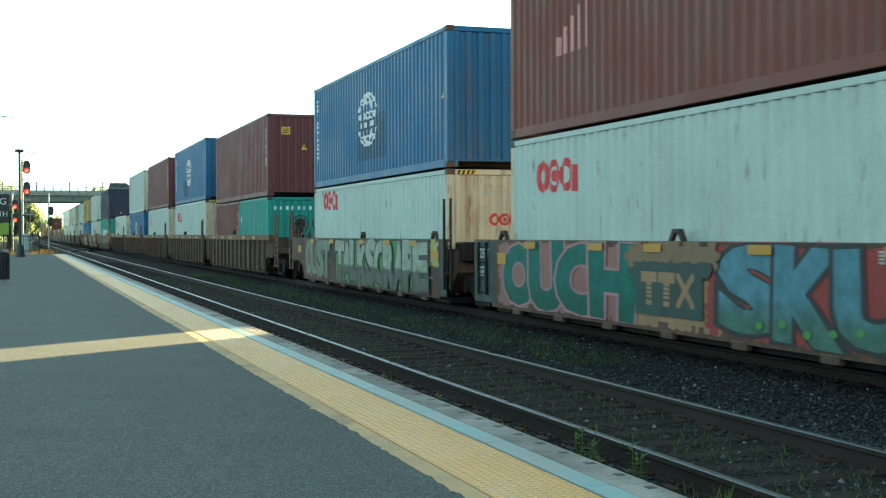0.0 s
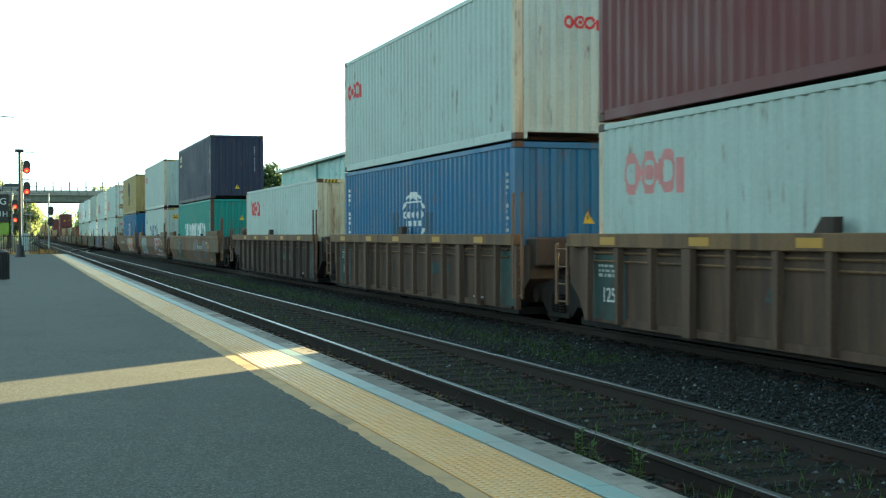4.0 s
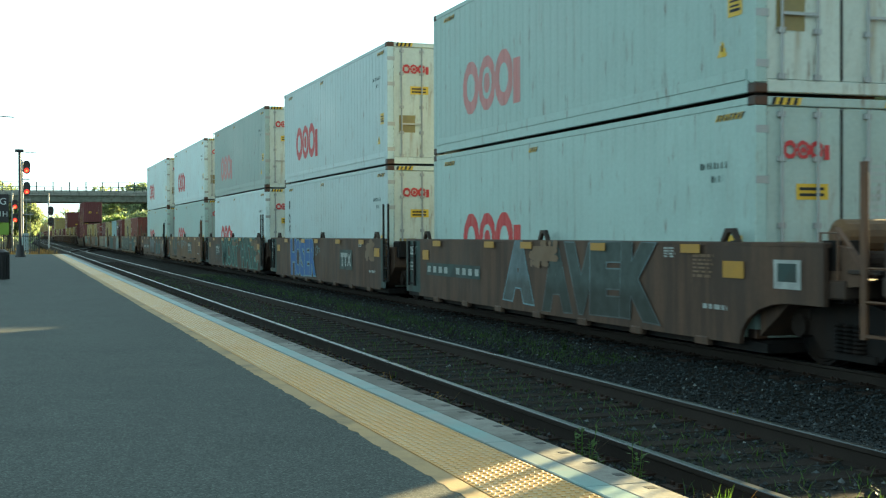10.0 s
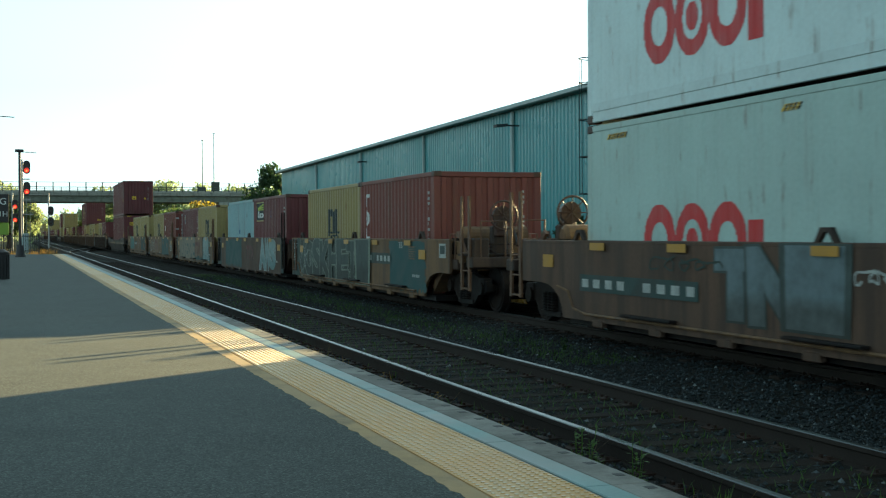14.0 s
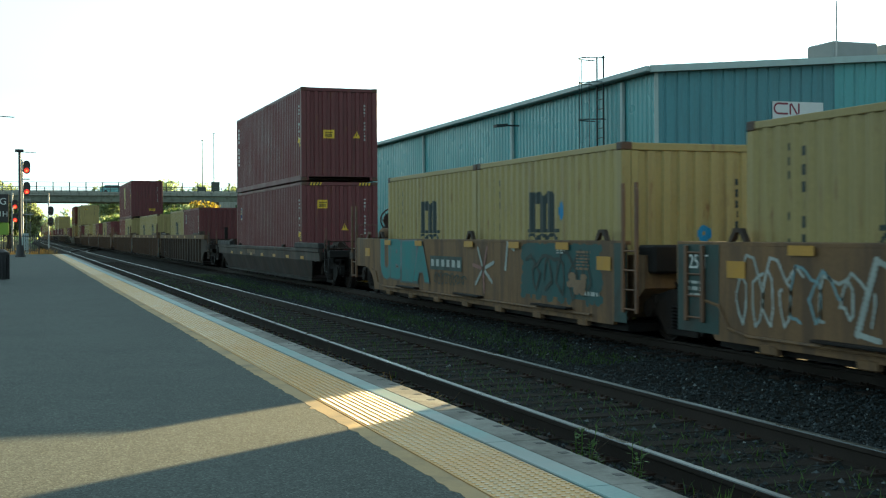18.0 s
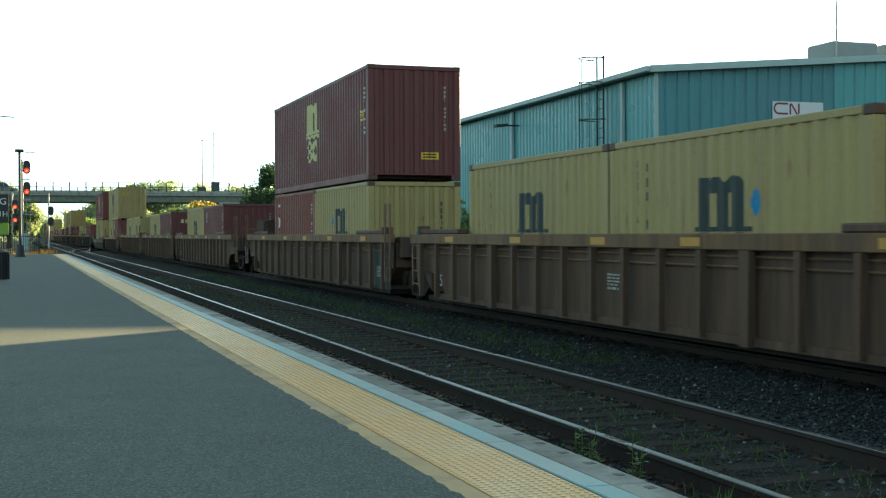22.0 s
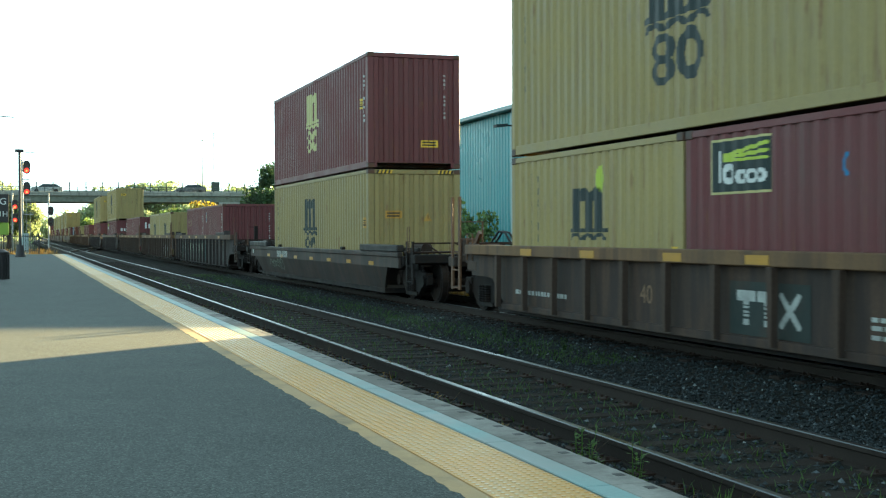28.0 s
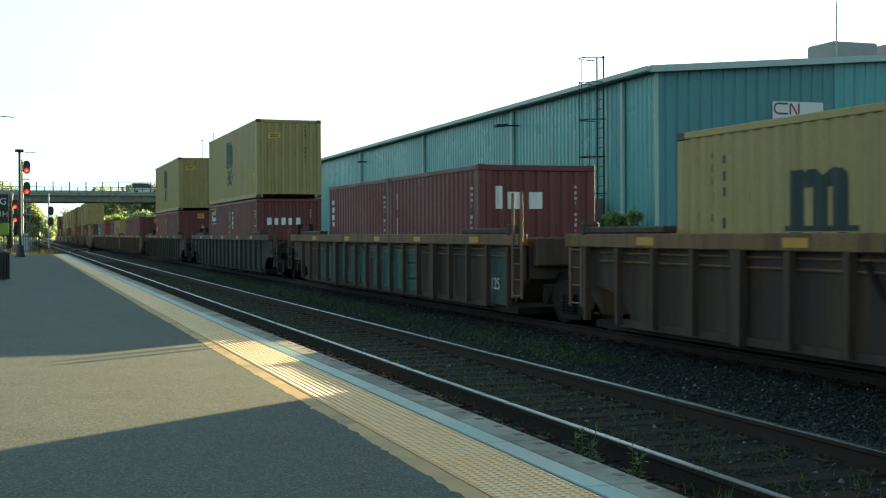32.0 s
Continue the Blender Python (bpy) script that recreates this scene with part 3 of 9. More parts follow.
def side_mark(c, kind, shapes, material, label, u_mid, v_mid, flip=1.0, name="logo", proud=0.004):
    """Paints shapes (local u, v) on the side that looks at the platform; u_mid is metres from the middle towards -y."""
    key = (name, kind, tuple(shapes), round(u_mid, 3), round(v_mid, 3))

    def make():
        prof = side_profile(kind)
        ins = inset_of(prof)
        us = [s for s in bounds(shapes)]
        pcs = mark([shifted(s, u_mid, v_mid) for s in shapes], lambda u: ins(-u), us[0] + u_mid, us[1] + u_mid, us[2] + v_mid, us[3] + v_mid, proud, breaks=[-p[0] for p in prof])
        b = Build()
        for a, da, e, de, z0, z1 in pcs:
            b.quads([(da, -a, z0), (de, -e, z0), (de, -e, z1), (da, -a, z1)], [(0, 1, 2, 3)])
        return b
    me = cached(key, make)
    ob = part(name, me, material, c, label, at=(-CW + 0.008, 0, 0))
    if name == "id_print":
        ob["kind"] = "stuff"
    return ob


def end_mark(c, kind, shapes, material, label, u_mid, v_mid, name="logo", door=False, proud=0.004):
    key = (name, "end", kind, door, tuple(shapes), round(u_mid, 3), round(v_mid, 3))
    L = SIZES[kind][0]

    def make():
        prof = corrugated(2.10, 0, 0, 0.262, 0.042, 0.42, 0.10)
        ins = (lambda a: 0.0) if door else inset_of(prof)
        us = bounds(shapes)
        pcs = mark([shifted(s, u_mid, v_mid) for s in shapes], ins, us[0] + u_mid, us[1] + u_mid, us[2] + v_mid, us[3] + v_mid, proud, du=0.025, breaks=() if door else [p[0] for p in prof])
        b = Build()
        for a, da, e, de, z0, z1 in pcs:
            b.quads([(a, da, z0), (e, de, z0), (e, de, z1), (a, da, z1)], [(0, 1, 2, 3)])
        return b
    ob = part(name, cached(key, make), material, c, label, at=(0, -L / 2 + (0.03 if door else 0.012), 0))
    if name in ("id_print", "sticker_print", "label_print"):
        ob["kind"] = "stuff"
    return ob


def shifted(s, du, dv):
    k = s[0]
    if k == "r":
        return (k, s[1] + du, s[2] + dv, s[3] + du, s[4] + dv)
    if k == "c":
        return (k, s[1] + du, s[2] + dv, s[3] + du, s[4] + dv, s[5])
    return (k, s[1] + du, s[2] + dv, *s[3:])


def bounds(shapes):
    us, vs = [], []
    for s in shapes:
        if s[0] == "r":
            us += [s[1], s[3]]
            vs += [s[2], s[4]]
        elif s[0] == "c":
            us += [s[1] - s[5], s[1] + s[5], s[3] - s[5], s[3] + s[5]]
            vs += [s[2] - s[5], s[2] + s[5], s[4] - s[5], s[4] + s[5]]
        elif s[0] == "t":
            us += [s[1] - s[3] / 2, s[1] + s[3] / 2]
            vs += [s[2], s[2] + s[4]]
        else:
            us += [s[1] - s[3], s[1] + s[3]]
            vs += [s[2] - s[4], s[2] + s[4]]
    return min(us), max(us), min(vs), max(vs)


def rings_logo(h):
    """Three plain rings and an upright block in a row, h high."""
    r = h / 2
    w = r * 0.86
    return [("e", -2.55 * w, 0, w, r, 0.52), ("e", -0.55 * w, 0, w, r, 0.58), ("e", -0.55 * w, 0, w * 0.36, r * 0.36, 0.0), ("e", 1.4 * w, 0, w, r, 0.52), ("r", 2.5 * w, -r, 3.2 * w, r * 0.55)]


def arch_logo(h):
    """A plain double arch on a wavy foot."""
    w = h * 0.69
    s = [("r", -w, -h * 0.38, -w + 0.50 * w, h * 0.5), ("r", -0.26 * w, -h * 0.38, 0.24 * w, h * 0.3), ("r", 0.48 * w, -h * 0.38, w, h * 0.3)]
    s += [("e", -0.20 * w, h * 0.22, 0.45 * w, h * 0.28, 0.2, 0, 0.0), ("e", 0.54 * w, h * 0.22, 0.46 * w, h * 0.28, 0.2, 0, 0.0)]
    s += [("c", -1.22 * w, -h * 0.37, 1.22 * w, -h * 0.37, h * 0.045)]
    for k in range(3):
        s.append(("e", -0.84 * w + k * 0.84 * w, -h * 0.56, 0.42 * w, h * 0.14, 0.5, 0, 0.0))
    return s


def stacked_logo(h):
    """The double arch above a row of two rings."""
    s = [shifted(x, 0, h * 0.24) for x in arch_logo(h * 0.56)]
    w = h * 0.19
    s += [("e", -w * 1.05, -h * 0.20, w * 0.9, h * 0.11, 0.45), ("e", -w * 1.05, -h * 0.36, w * 0.9, h * 0.11, 0.45), ("e", w * 1.05, -h * 0.28, w * 0.95, h * 0.19, 0.5)]
    return s


def globe_logo(h):
    """A globe of arcs, cut across by two rows of plain rings and blocks."""
    r = h / 2
    w = r * 1.4
    s = []
    for sgn in (1, -1):
        cut = 0.36 * sgn
        s += [("e", 0, 0, w, r, 0.90, 0, cut), ("e", 0, 0, w * 0.48, r, 0.80, 0, cut)]
        s += [("c", 0, sgn * r * 0.40, 0, sgn * r * 0.94, r * 0.035), ("c", -0.72 * w, sgn * r * 0.62, 0.72 * w, sgn * r * 0.62, r * 0.03)]
    s += [("e", u * w, r * 0.15, w * 0.15, r * 0.15, 0.5) for u in (-0.72, -0.36, 0.0, 0.36, 0.72)]
    for k in range(7):
        u = (-0.66 + 0.19 * k) * w
        s.append(("r", u, -r * 0.28, u + w * (0.12, 0.09, 0.13, 0.06)[k % 4], -r * 0.08))
    return s


def blocks_row(n, w, h, gap, holes=True):
    """n plain shapes in a row: rings, blocks and arches."""
    s = []
    for k in range(n):
        u = (k - n / 2) * (w + gap)
        if not holes:
            s.append(("r", u, -h / 2, u + w * (0.9, 0.7, 0.85, 0.6)[k % 4], h * (0.5, 0.42, 0.5, 0.46)[k % 4]))
        elif k % 3 == 1:
            s.append(("r", u, -h / 2, u + w * 0.8, h / 2))
        elif k % 3 == 0:
            s.append(("e", u + w / 2, 0, w / 2, h / 2, 0.5))
        else:
            s += [("e", u + w / 2, 0, w / 2, h / 2, 0.45, 0, 0.0), ("r", u, -h / 2, u + w * 0.28, 0), ("r", u + w * 0.72, -h / 2, u + w, 0)]
    return s


def column(n, w, h, gap):
    """A column of n small plain bars."""
    widths = (1.0, 0.8, 1.0, 0.45, 0.9, 1.0, 0.7, 1.0, 0.35, 0.9, 1.0)
    return [("r", -w * widths[k % 11] / 2, (n / 2 - k) * (h + gap) - h * (1.0 if k % 3 else 0.85), w * widths[k % 11] / 2, (n / 2 - k) * (h + gap)) for k in range(n) if n < 9 or k != 4]

# ---- lettering in the built-in font ----
def text_mesh(words, size, align="CENTER", spacing=1.0):
    key = ("text", words, size, align)
    if key in MESHES:
        return MESHES[key]
    cu = bpy.data.curves.new("text", "FONT")
    cu.body, cu.size, cu.align_x, cu.align_y, cu.extrude = words, size, align, "CENTER", 0.002
    cu.space_line = spacing
    ob = bpy.data.objects.new("text", cu)
    scene.collection.objects.link(ob)
    me = bpy.data.meshes.new_from_object(ob.evaluated_get(bpy.context.evaluated_depsgraph_get()))
    bpy.data.objects.remove(ob)
    bpy.data.curves.remove(cu)
    me.materials.clear()
    me.materials.append(None)
    MESHES[key] = me
    return me


# ---- well cars ----
RAIL_X = 0.7525
WELL = {"R": (1.50, 1.30), "S": (1.40, 1.34), "B": (1.46, 1.30), "L": (1.10, 0.98), "T": (1.30, 1.12)}
SIDE_X = 1.46


def wheel_mesh():
    b = Build()
    b.tube((-0.065, 0, 0), (0.065, 0, 0), 0.455, 28)
    b.tube((0.05, 0, 0), (0.085, 0, 0), 0.482, 28)
    b.tube((-0.09, 0, 0), (-0.06, 0, 0), 0.14, 14)
    b.torus((-0.064, 0, 0), "x", 0.40, 0.022, 28, 6)
    return b


def sideframe_mesh():
    b = Build()
    out = [(-1.12, 0.60), (-1.12, 0.40), (-0.98, 0.36), (-0.72, 0.36), (-0.46, 0.16), (0.46, 0.16), (0.72, 0.36), (0.98, 0.36), (1.12, 0.40), (1.12, 0.60), (0.70, 0.66), (0.34, 0.74), (-0.34, 0.74), (-0.70, 0.66)]
    b.prism(out, "x", -0.07, 0.05)
    for y in (-0.89, 0.89):
        b.tube((-0.13, y, 0.46), (0.05, y, 0.46), 0.13, 14)
        b.box(-0.10, 0.08, y - 0.17, y + 0.17, 0.52, 0.66, 0.02)
    b.box(-0.10, -0.06, -0.42, 0.42, 0.13, 0.22, 0.01)
    return b


def spring_mesh():
    b = Build()
    for d in (-0.16, 0.0, 0.16):
        for k in range(7):
            b.torus((0, d, 0.02 + k * 0.045), "z", 0.065, 0.02, 10, 4)
    return b


def truck(parent, y):
    """A two-axle bogie at y."""
    t = part("truck", cached("bolster", lambda: Build().box(-1.05, 1.05, -0.16, 0.16, 0.42, 0.66, 0.03).tube((0, 0, 0.6), (0, 0, 0.86), 0.2, 12)), M_STEEL, parent, "grimy two-axle truck", at=(0, y, 0))
    for s in (-1, 1):
        part("sideframe", cached("sideframe", sideframe_mesh), M_STEEL, t, at=(s * 1.02, 0, 0), turn=(0, 0, 0 if s < 0 else 180))
        part("spring_nest", cached("spring", spring_mesh), M_STEEL, t, at=(s * 1.10, 0, 0.22))["kind"] = "stuff"
        for d in (-0.89, 0.89):
            part("wheel", cached("wheel", wheel_mesh), M_STEEL, t, "worn steel wheel", at=(s * RAIL_X, d, 0.455), turn=(0, 0, 0 if s < 0 else 180))
    for d in (-0.89, 0.89):
        part("axle", cached("axle", lambda: Build().tube((-0.98, 0, 0), (0.98, 0, 0), 0.085, 10)), M_STEEL, t, at=(0, d, 0.455))
    return t


def arch(sgn, foot, head, z0, z1):
    """A rounded wheel arch from its foot at z0 up to its head at z1."""
    return [(sgn * (foot + (head - foot) * (1 - math.cos(a * math.pi / 10))), z0 + (z1 - z0) * math.sin(a * math.pi / 10)) for a in range(6)]


def well_outline(kind, inside, hn, hf, near_outer, far_outer, z0, z1):
    """Side outline (y, z): the lower corners are cut in arches over the trucks."""
    pts = [(-hn, z1)]
    if near_outer or kind == "R" and inside > 7:
        pts += [(-hn, 0.72)] + arch(-1, hn - (1.65 if inside < 7 else 1.42), hn - 0.66, z0, 0.72)[::-1]
    else:
        pts += [(-hn, 0.75), (-hn + 0.35, z0)]
    if far_outer or kind == "R" and inside > 7:
        pts += arch(1, hf - (1.65 if inside < 7 else 1.95), hf - 0.8, z0, 0.72) + [(hf, 0.72)]
    elif kind == "S":
        pts += [(hf - 0.95, z0), (hf - 0.75, 0.42), (hf - 0.25, 0.80), (hf, 0.86)]
    else:
        pts += [(hf - 0.35, z0), (hf, 0.75)]
    return pts + [(hf, z1)]


def flat_ladder(y, sx, rungs, z0, z1):
    """Two flat upright bars, tied by one step, on the side sx."""
    b = Build()
    x0, x1 = sx * 1.40 - 0.02, sx * 1.40 + 0.02
    zr = rungs[0]
    out = [(y - 0.255, z0), (y - 0.165, z0), (y - 0.165, zr - 0.016), (y + 0.165, zr - 0.016), (y + 0.165, z0), (y + 0.255, z0), (y + 0.255, z1), (y + 0.165, z1), (y + 0.165, zr + 0.016), (y - 0.165, zr + 0.016), (y - 0.165, z1), (y - 0.255, z1)]
    return b.prism(out, "x", min(x0, x1), max(x0, x1))


def well_unit(kind, inside, near_outer, far_outer, paint, label, tank=False, brake=False, hood=0):
    """One unit of a well car, centred on its load. inside: half the length of its well."""
    ztop, zpan = WELL[kind]
    z0 = 0.20
    ext = 1.55 if inside < 7 else 1.85
    long_ribbed = kind == "R" and inside > 7
    hn = inside + (ext if near_outer else 0.75 if long_ribbed else 0.42)
    hf = inside + (1.95 if far_outer and (kind == "S" or long_ribbed) else ext if far_outer else 1.15 if kind == "S" else 1.0 if long_ribbed else 0.42)
    tn, tf = inside + (ext if inside < 7 else 1.75), inside + (ext if inside < 7 else 1.75)
    u = thing("well_car", label, "rail car", group="well cars of the train")
    bare = kind == "L" or long_ribbed and not (hood or brake)      # low, black end gear
    posts = M_STEEL if kind == "L" else M_WELLDARK if bare else M_POST
    for s in (-1, 1):
        out = well_outline(kind, inside, hn, hf, near_outer, far_outer, z0, zpan + 0.01)
        if kind in ("R", "T"):
            pan = Build().prism(out, "x", -0.012, 0.012)
            part("side_panel", pan, paint, u, at=(s * (SIDE_X - 0.10), 0, 0))
            part("top_chord", Build().box(-0.085, 0.085, -hn - 0.02, hf + 0.02, zpan, ztop, 0.012), M_WELLTAN if kind == "T" or kind == "R" and paint is not M_WELLBLACK else M_WELL if kind == "R" else paint, u, "box-section top chord", at=(s * (SIDE_X - 0.035), 0, 0))
            part("bottom_sill", Build().box(-0.05, 0.05, -hn + 1.7, hf - 1.7, z0 - 0.02, z0 + 0.09, 0.01), paint, u, at=(s * (SIDE_X - 0.07), 0, 0))
            rib = cached(("rib", kind), lambda: Build().prism([(-0.055, zpan), (-0.038, z0 + 0.02), (0.038, z0 + 0.02), (0.055, zpan)], "x", -0.09, 0.0))
            wide = cached(("rib_wide", kind), lambda: Build().prism([(-0.11, zpan), (-0.10, z0 - 0.02), (0.10, z0 - 0.02), (0.11, zpan)], "x", -0.095, 0.0))
            step = (1.04 if inside > 7 else 0.98) if kind == "R" else 1.22
            n = 16 if long_ribbed else int((2 * inside + 0.4) / step)
            for k in range(n + 1):
                y = (k - n / 2) * step - (0.49 if kind == "R" and not long_ribbed else 0.0)
                if s > 0:
                    continue
                part("rib", wide if k in (n // 4, n - n // 4) and kind == "R" else rib, paint, u, at=(s * (SIDE_X - 0.02), y, 0), turn=(0, 0, 0 if s < 0 else 180))
            if kind == "R":
                con = Build()
                for z in (1.10, 1.22):
                    con.tube((0, -inside, z), (0, inside, z), 0.018, 6)
                part("conduit", con, M_WELLTAN, u, "pipes under the chord", at=(s * (SIDE_X - 0.065), 0, 0))
        elif kind == "S":
            part("side_panel", Build().prism(out, "x", -0.03, 0.03), paint, u, "flat riveted side", at=(s * (SIDE_X - 0.04), 0, 0))
            part("top_chord", Build().box(-0.06, 0.06, -hn, hf, zpan, ztop, 0.012), paint, u, at=(s * (SIDE_X - 0.067), 0, 0))
            foot = cached("sill_foot", lambda: Build().box(-0.05, 0.05, -0.16, 0.16, 0.12, 0.23, 0.015))
            for k in range(-3, 4):
                part("sill_foot", foot, paint, u, at=(s * (SIDE_X - 0.04), k * 1.75, 0))
            bolt = cached("tie_bracket", lambda: Build().prism([(-0.20, 0), (-0.13, 0), (-0.04, 0.11), (0.04, 0.11), (0.13, 0), (0.20, 0), (0.09, 0.16), (-0.09, 0.16)], "x", -0.03, 0.03))
            for y in (-inside + 0.3, -0.25, inside - 0.3):
                part("tie_bracket", bolt, M_WELLDARK, u, at=(s * (SIDE_X - 0.03), y, ztop))
        else:
            part("side_panel", Build().prism([(p[0], max(p[1], 0.74)) for p in ((-hn, zpan), (-hn, 0.74), (hf, 0.74), (hf, zpan))], "x", -0.03, 0.03), paint, u, "flat upper side sheet", at=(s * (SIDE_X - 0.04), 0, 0))
            lo = Build()
            xs = (-0.03, 0.03)
            yb = [(-hn + (1.7 if near_outer else 0.5)), (hf - (1.7 if far_outer else 0.5))]
            vs = [(x - s * 0, y, 0.75) for x in xs for y in (-hn + (0.9 if near_outer else 0.1), hf - (0.9 if far_outer else 0.1))] + [(x - s * 0.16, y, z0) for x in xs for y in yb]
            lo.quads(vs, [(0, 1, 5, 4), (2, 6, 7, 3), (0, 4, 6, 2), (1, 3, 7, 5), (4, 5, 7, 6), (0, 2, 3, 1)])
            part("lower_panel", lo, paint, u, "lower side sheet leaning inwards", at=(s * (SIDE_X - 0.04), 0, 0))
            part("top_chord", Build().box(-0.07, 0.07, -hn, hf, zpan, ztop, 0.02), paint, u, at=(s * (SIDE_X - 0.05), 0, 0))
            if kind == "B":
                for ya, yb in ((-hn + 0.05, -6.2), (6.3, hf - 0.05)):
                    part("raised_beam", Build().box(-0.06, 0.06, ya, yb, 0, 0.19, 0.02).box(-0.085, 0.085, ya + 0.02, ya + 0.16, -0.01, 0.22, 0.02), paint, u, "raised beam on the chord end", at=(s * (SIDE_X - 0.05), 0, ztop + 0.012))
            for y in (-inside * 0.55, inside * 0.55):
                part("tie_bracket", cached("tie_bracket2", lambda: Build().box(-0.05, 0.05, -0.12, 0.12, 0, 0.08, 0.02)), M_STEEL, u, at=(s * (SIDE_X - 0.05), y, ztop))
        # guide block at mid length, tape on the chord
        if kind == "R" and inside < 7:
            part("guide_block", cached("guide_block", lambda: Build().prism([(-0.16, 0), (0.2, 0), (0.05, 0.17), (-0.16, 0.17)], "x", -0.06, 0.06)), M_WELLDARK, u, "slanted guide bracket", at=(s * (SIDE_X - 0.05), 0.15, ztop))
    if kind == "S" and (paint is M_WELLTAN or tank and far_outer):      # brake pipe and step boards along the sill
        pipe = Build().tube((0, -inside + 0.6, 0.30), (0, inside - 0.6, 0.30), 0.022, 6)
        pipe.path([(0, inside - 0.6, 0.30), (0.03, inside - 0.1, 0.36), (0.03, inside + 0.1, 0.62), (0.03, inside + 0.5, 0.68)], 0.022)
        part("brake_pipe", pipe, M_WELLTAN, u, "pipe along the sill", at=(-(SIDE_X + 0.03), 0, 0))
        board = cached("step_board", lambda: Build().box(-0.10, 0.02, -0.7, 0.7, 0.34, 0.375, 0.008))
        for y in (-4.2, -0.3, 3.6):
            part("step_board", board, M_STEEL, u, "dark step board", at=(-(SIDE_X + 0.02), y, 0))
    if kind in ("R", "T", "B", "L", "S"):
        tape = cached(("tape", kind), lambda: Build().box(-0.003, 0.0, -0.24, 0.24, 0, 0.11) if kind != "L" else Build().box(-0.003, 0.0, -0.22, 0.22, 0, 0.09))
        rng = random.Random(int(inside * 10) + ord(kind) + int(near_outer) * 3 + int(far_outer) * 7)
        zt = ztop - 0.16 if kind in "RT" else (0.765 if kind == "L" else 1.255 if kind == "S" else 0.9)
        xt = -(SIDE_X + 0.052) if kind in "RT" else -(SIDE_X - (0.009 if kind == "L" else -0.032 if kind == "S" else 0.001))
        for k in range({"B": 2, "L": 7}.setdefault(kind, 5)):
            y = -inside + (k + 0.5) * 2 * inside / 5 + rng.uniform(-0.4, 0.4) if kind != "L" else -7.2 + k * 2.2
            part("reflector", tape, M_AMBER, u, "amber reflector strip", at=(xt, y, zt))
        if kind == "L":
            for sgn, h in ((-1, hn), (1, hf)):
                b = Build().box(-0.09, 0.09, min(sgn * 6.25, sgn * h), max(sgn * 6.25, sgn * h), 0, 0.16, 0.02)
                part("end_beam", b, M_BLACK, u, "black raised beam on the chord end", at=(-(SIDE_X - 0.06), 0, ztop))
        if inside > 7 and kind == "R":
            for y, n in ((-inside + 0.9, 1), (inside - 0.9, 1)):
                part("walk_rail", cached("walk_rail", lambda: Build().box(-0.11, 0.11, -1.2, 1.2, 0, 0.10, 0.02).box(-0.13, 0.13, -1.32, -1.18, -0.02, 0.17, 0.02)), paint, u, "raised rail on the chord", at=(-(SIDE_X - 0.06), y, ztop), turn=(0, 0, 0 if y < 0 else 180))
    # floor, bulkheads and end structures
    part("well_floor", Build().box(-1.32, 1.32, -inside - 0.3, inside + 0.3, 0.115, 0.225), M_STEEL, u)
    for sgn, outer, h, tr in ((-1, near_outer, hn, tn), (1, far_outer, hf, tf)):
        y0 = sgn * (inside + 0.12)
        b = Build().prism([(sgn * (inside + 0.12), 0.30), (sgn * (inside + 0.75), 0.74), (sgn * (inside + 0.75), ztop - 0.2), (sgn * (inside + 0.12), ztop - 0.2)], "x", -1.3, 1.3)
        part("bulkhead", b, paint, u, "sloped end bulkhead")
        if outer:
            e = tr + 1.25
            ya, yb = sorted((sgn * (inside + 0.7), sgn * e))
            part("end_platform", Build().box(-0.34, 0.34, ya, yb, 0.78, 1.02, 0.02).box(-1.42, 1.42, min(sgn * (e - 0.35), sgn * e), max(sgn * (e - 0.35), sgn * e), 0.86, 1.06, 0.02).box(-1.38, 1.38, min(sgn * (tr - 0.25), sgn * (tr + 0.25)), max(sgn * (tr - 0.25), sgn * (tr + 0.25)), 0.80, 1.0, 0.02), M_STEEL if bare else M_WELLDARK, u, "end platform over the truck")
            part("coupler", Build().box(-0.11, 0.11, min(sgn * e, sgn * (e + 0.62)), max(sgn * e, sgn * (e + 0.62)), 0.72, 0.92, 0.03).box(-0.17, 0.17, min(sgn * (e + 0.4), sgn * (e + 0.85)), max(sgn * (e + 0.4), sgn * (e + 0.85)), 0.66, 0.98, 0.05), M_STEEL, u, "knuckle coupler")
            for sx in (-1, 1):
                yl = sgn * (tr + 0.82)
                lad = part("end_ladder", flat_ladder(yl, sx, (0.46, 0.80, 1.14), 0.42, 1.34 if kind == "L" else 1.60 if bare else 1.68 if kind == "R" and inside < 7 and sgn > 0 else 2.22), posts, u, "upright ladder bars with steps")
                if sx < 0:
                    for z in (0.80, 1.14):
                        part("rung", cached("ladder_rung", lambda: Build().tube((0, -0.19, 0), (0, 0.19, 0), 0.016, 6)), posts, lad, at=(sx * 1.40, yl, z))
                if bare:
                    part("grab_iron", Build().path([(sx * 1.44, yl - 0.1, 1.1), (sx * 1.44, yl - 0.1, 1.66), (sx * 1.44, yl + 0.06, 1.66), (sx * 1.44, yl + 0.06, 1.1)], 0.011), M_POST, lad, "thin tan grab iron")
                    part("end_skirt", Build().box(sx * 1.22 - 0.03, sx * 1.22 + 0.03, min(sgn * (tr - 0.2), sgn * (e - 0.3)), max(sgn * (tr - 0.2), sgn * (e - 0.3)), 0.72, 1.2, 0.015), M_STEEL, u, "black side sheet of the end")
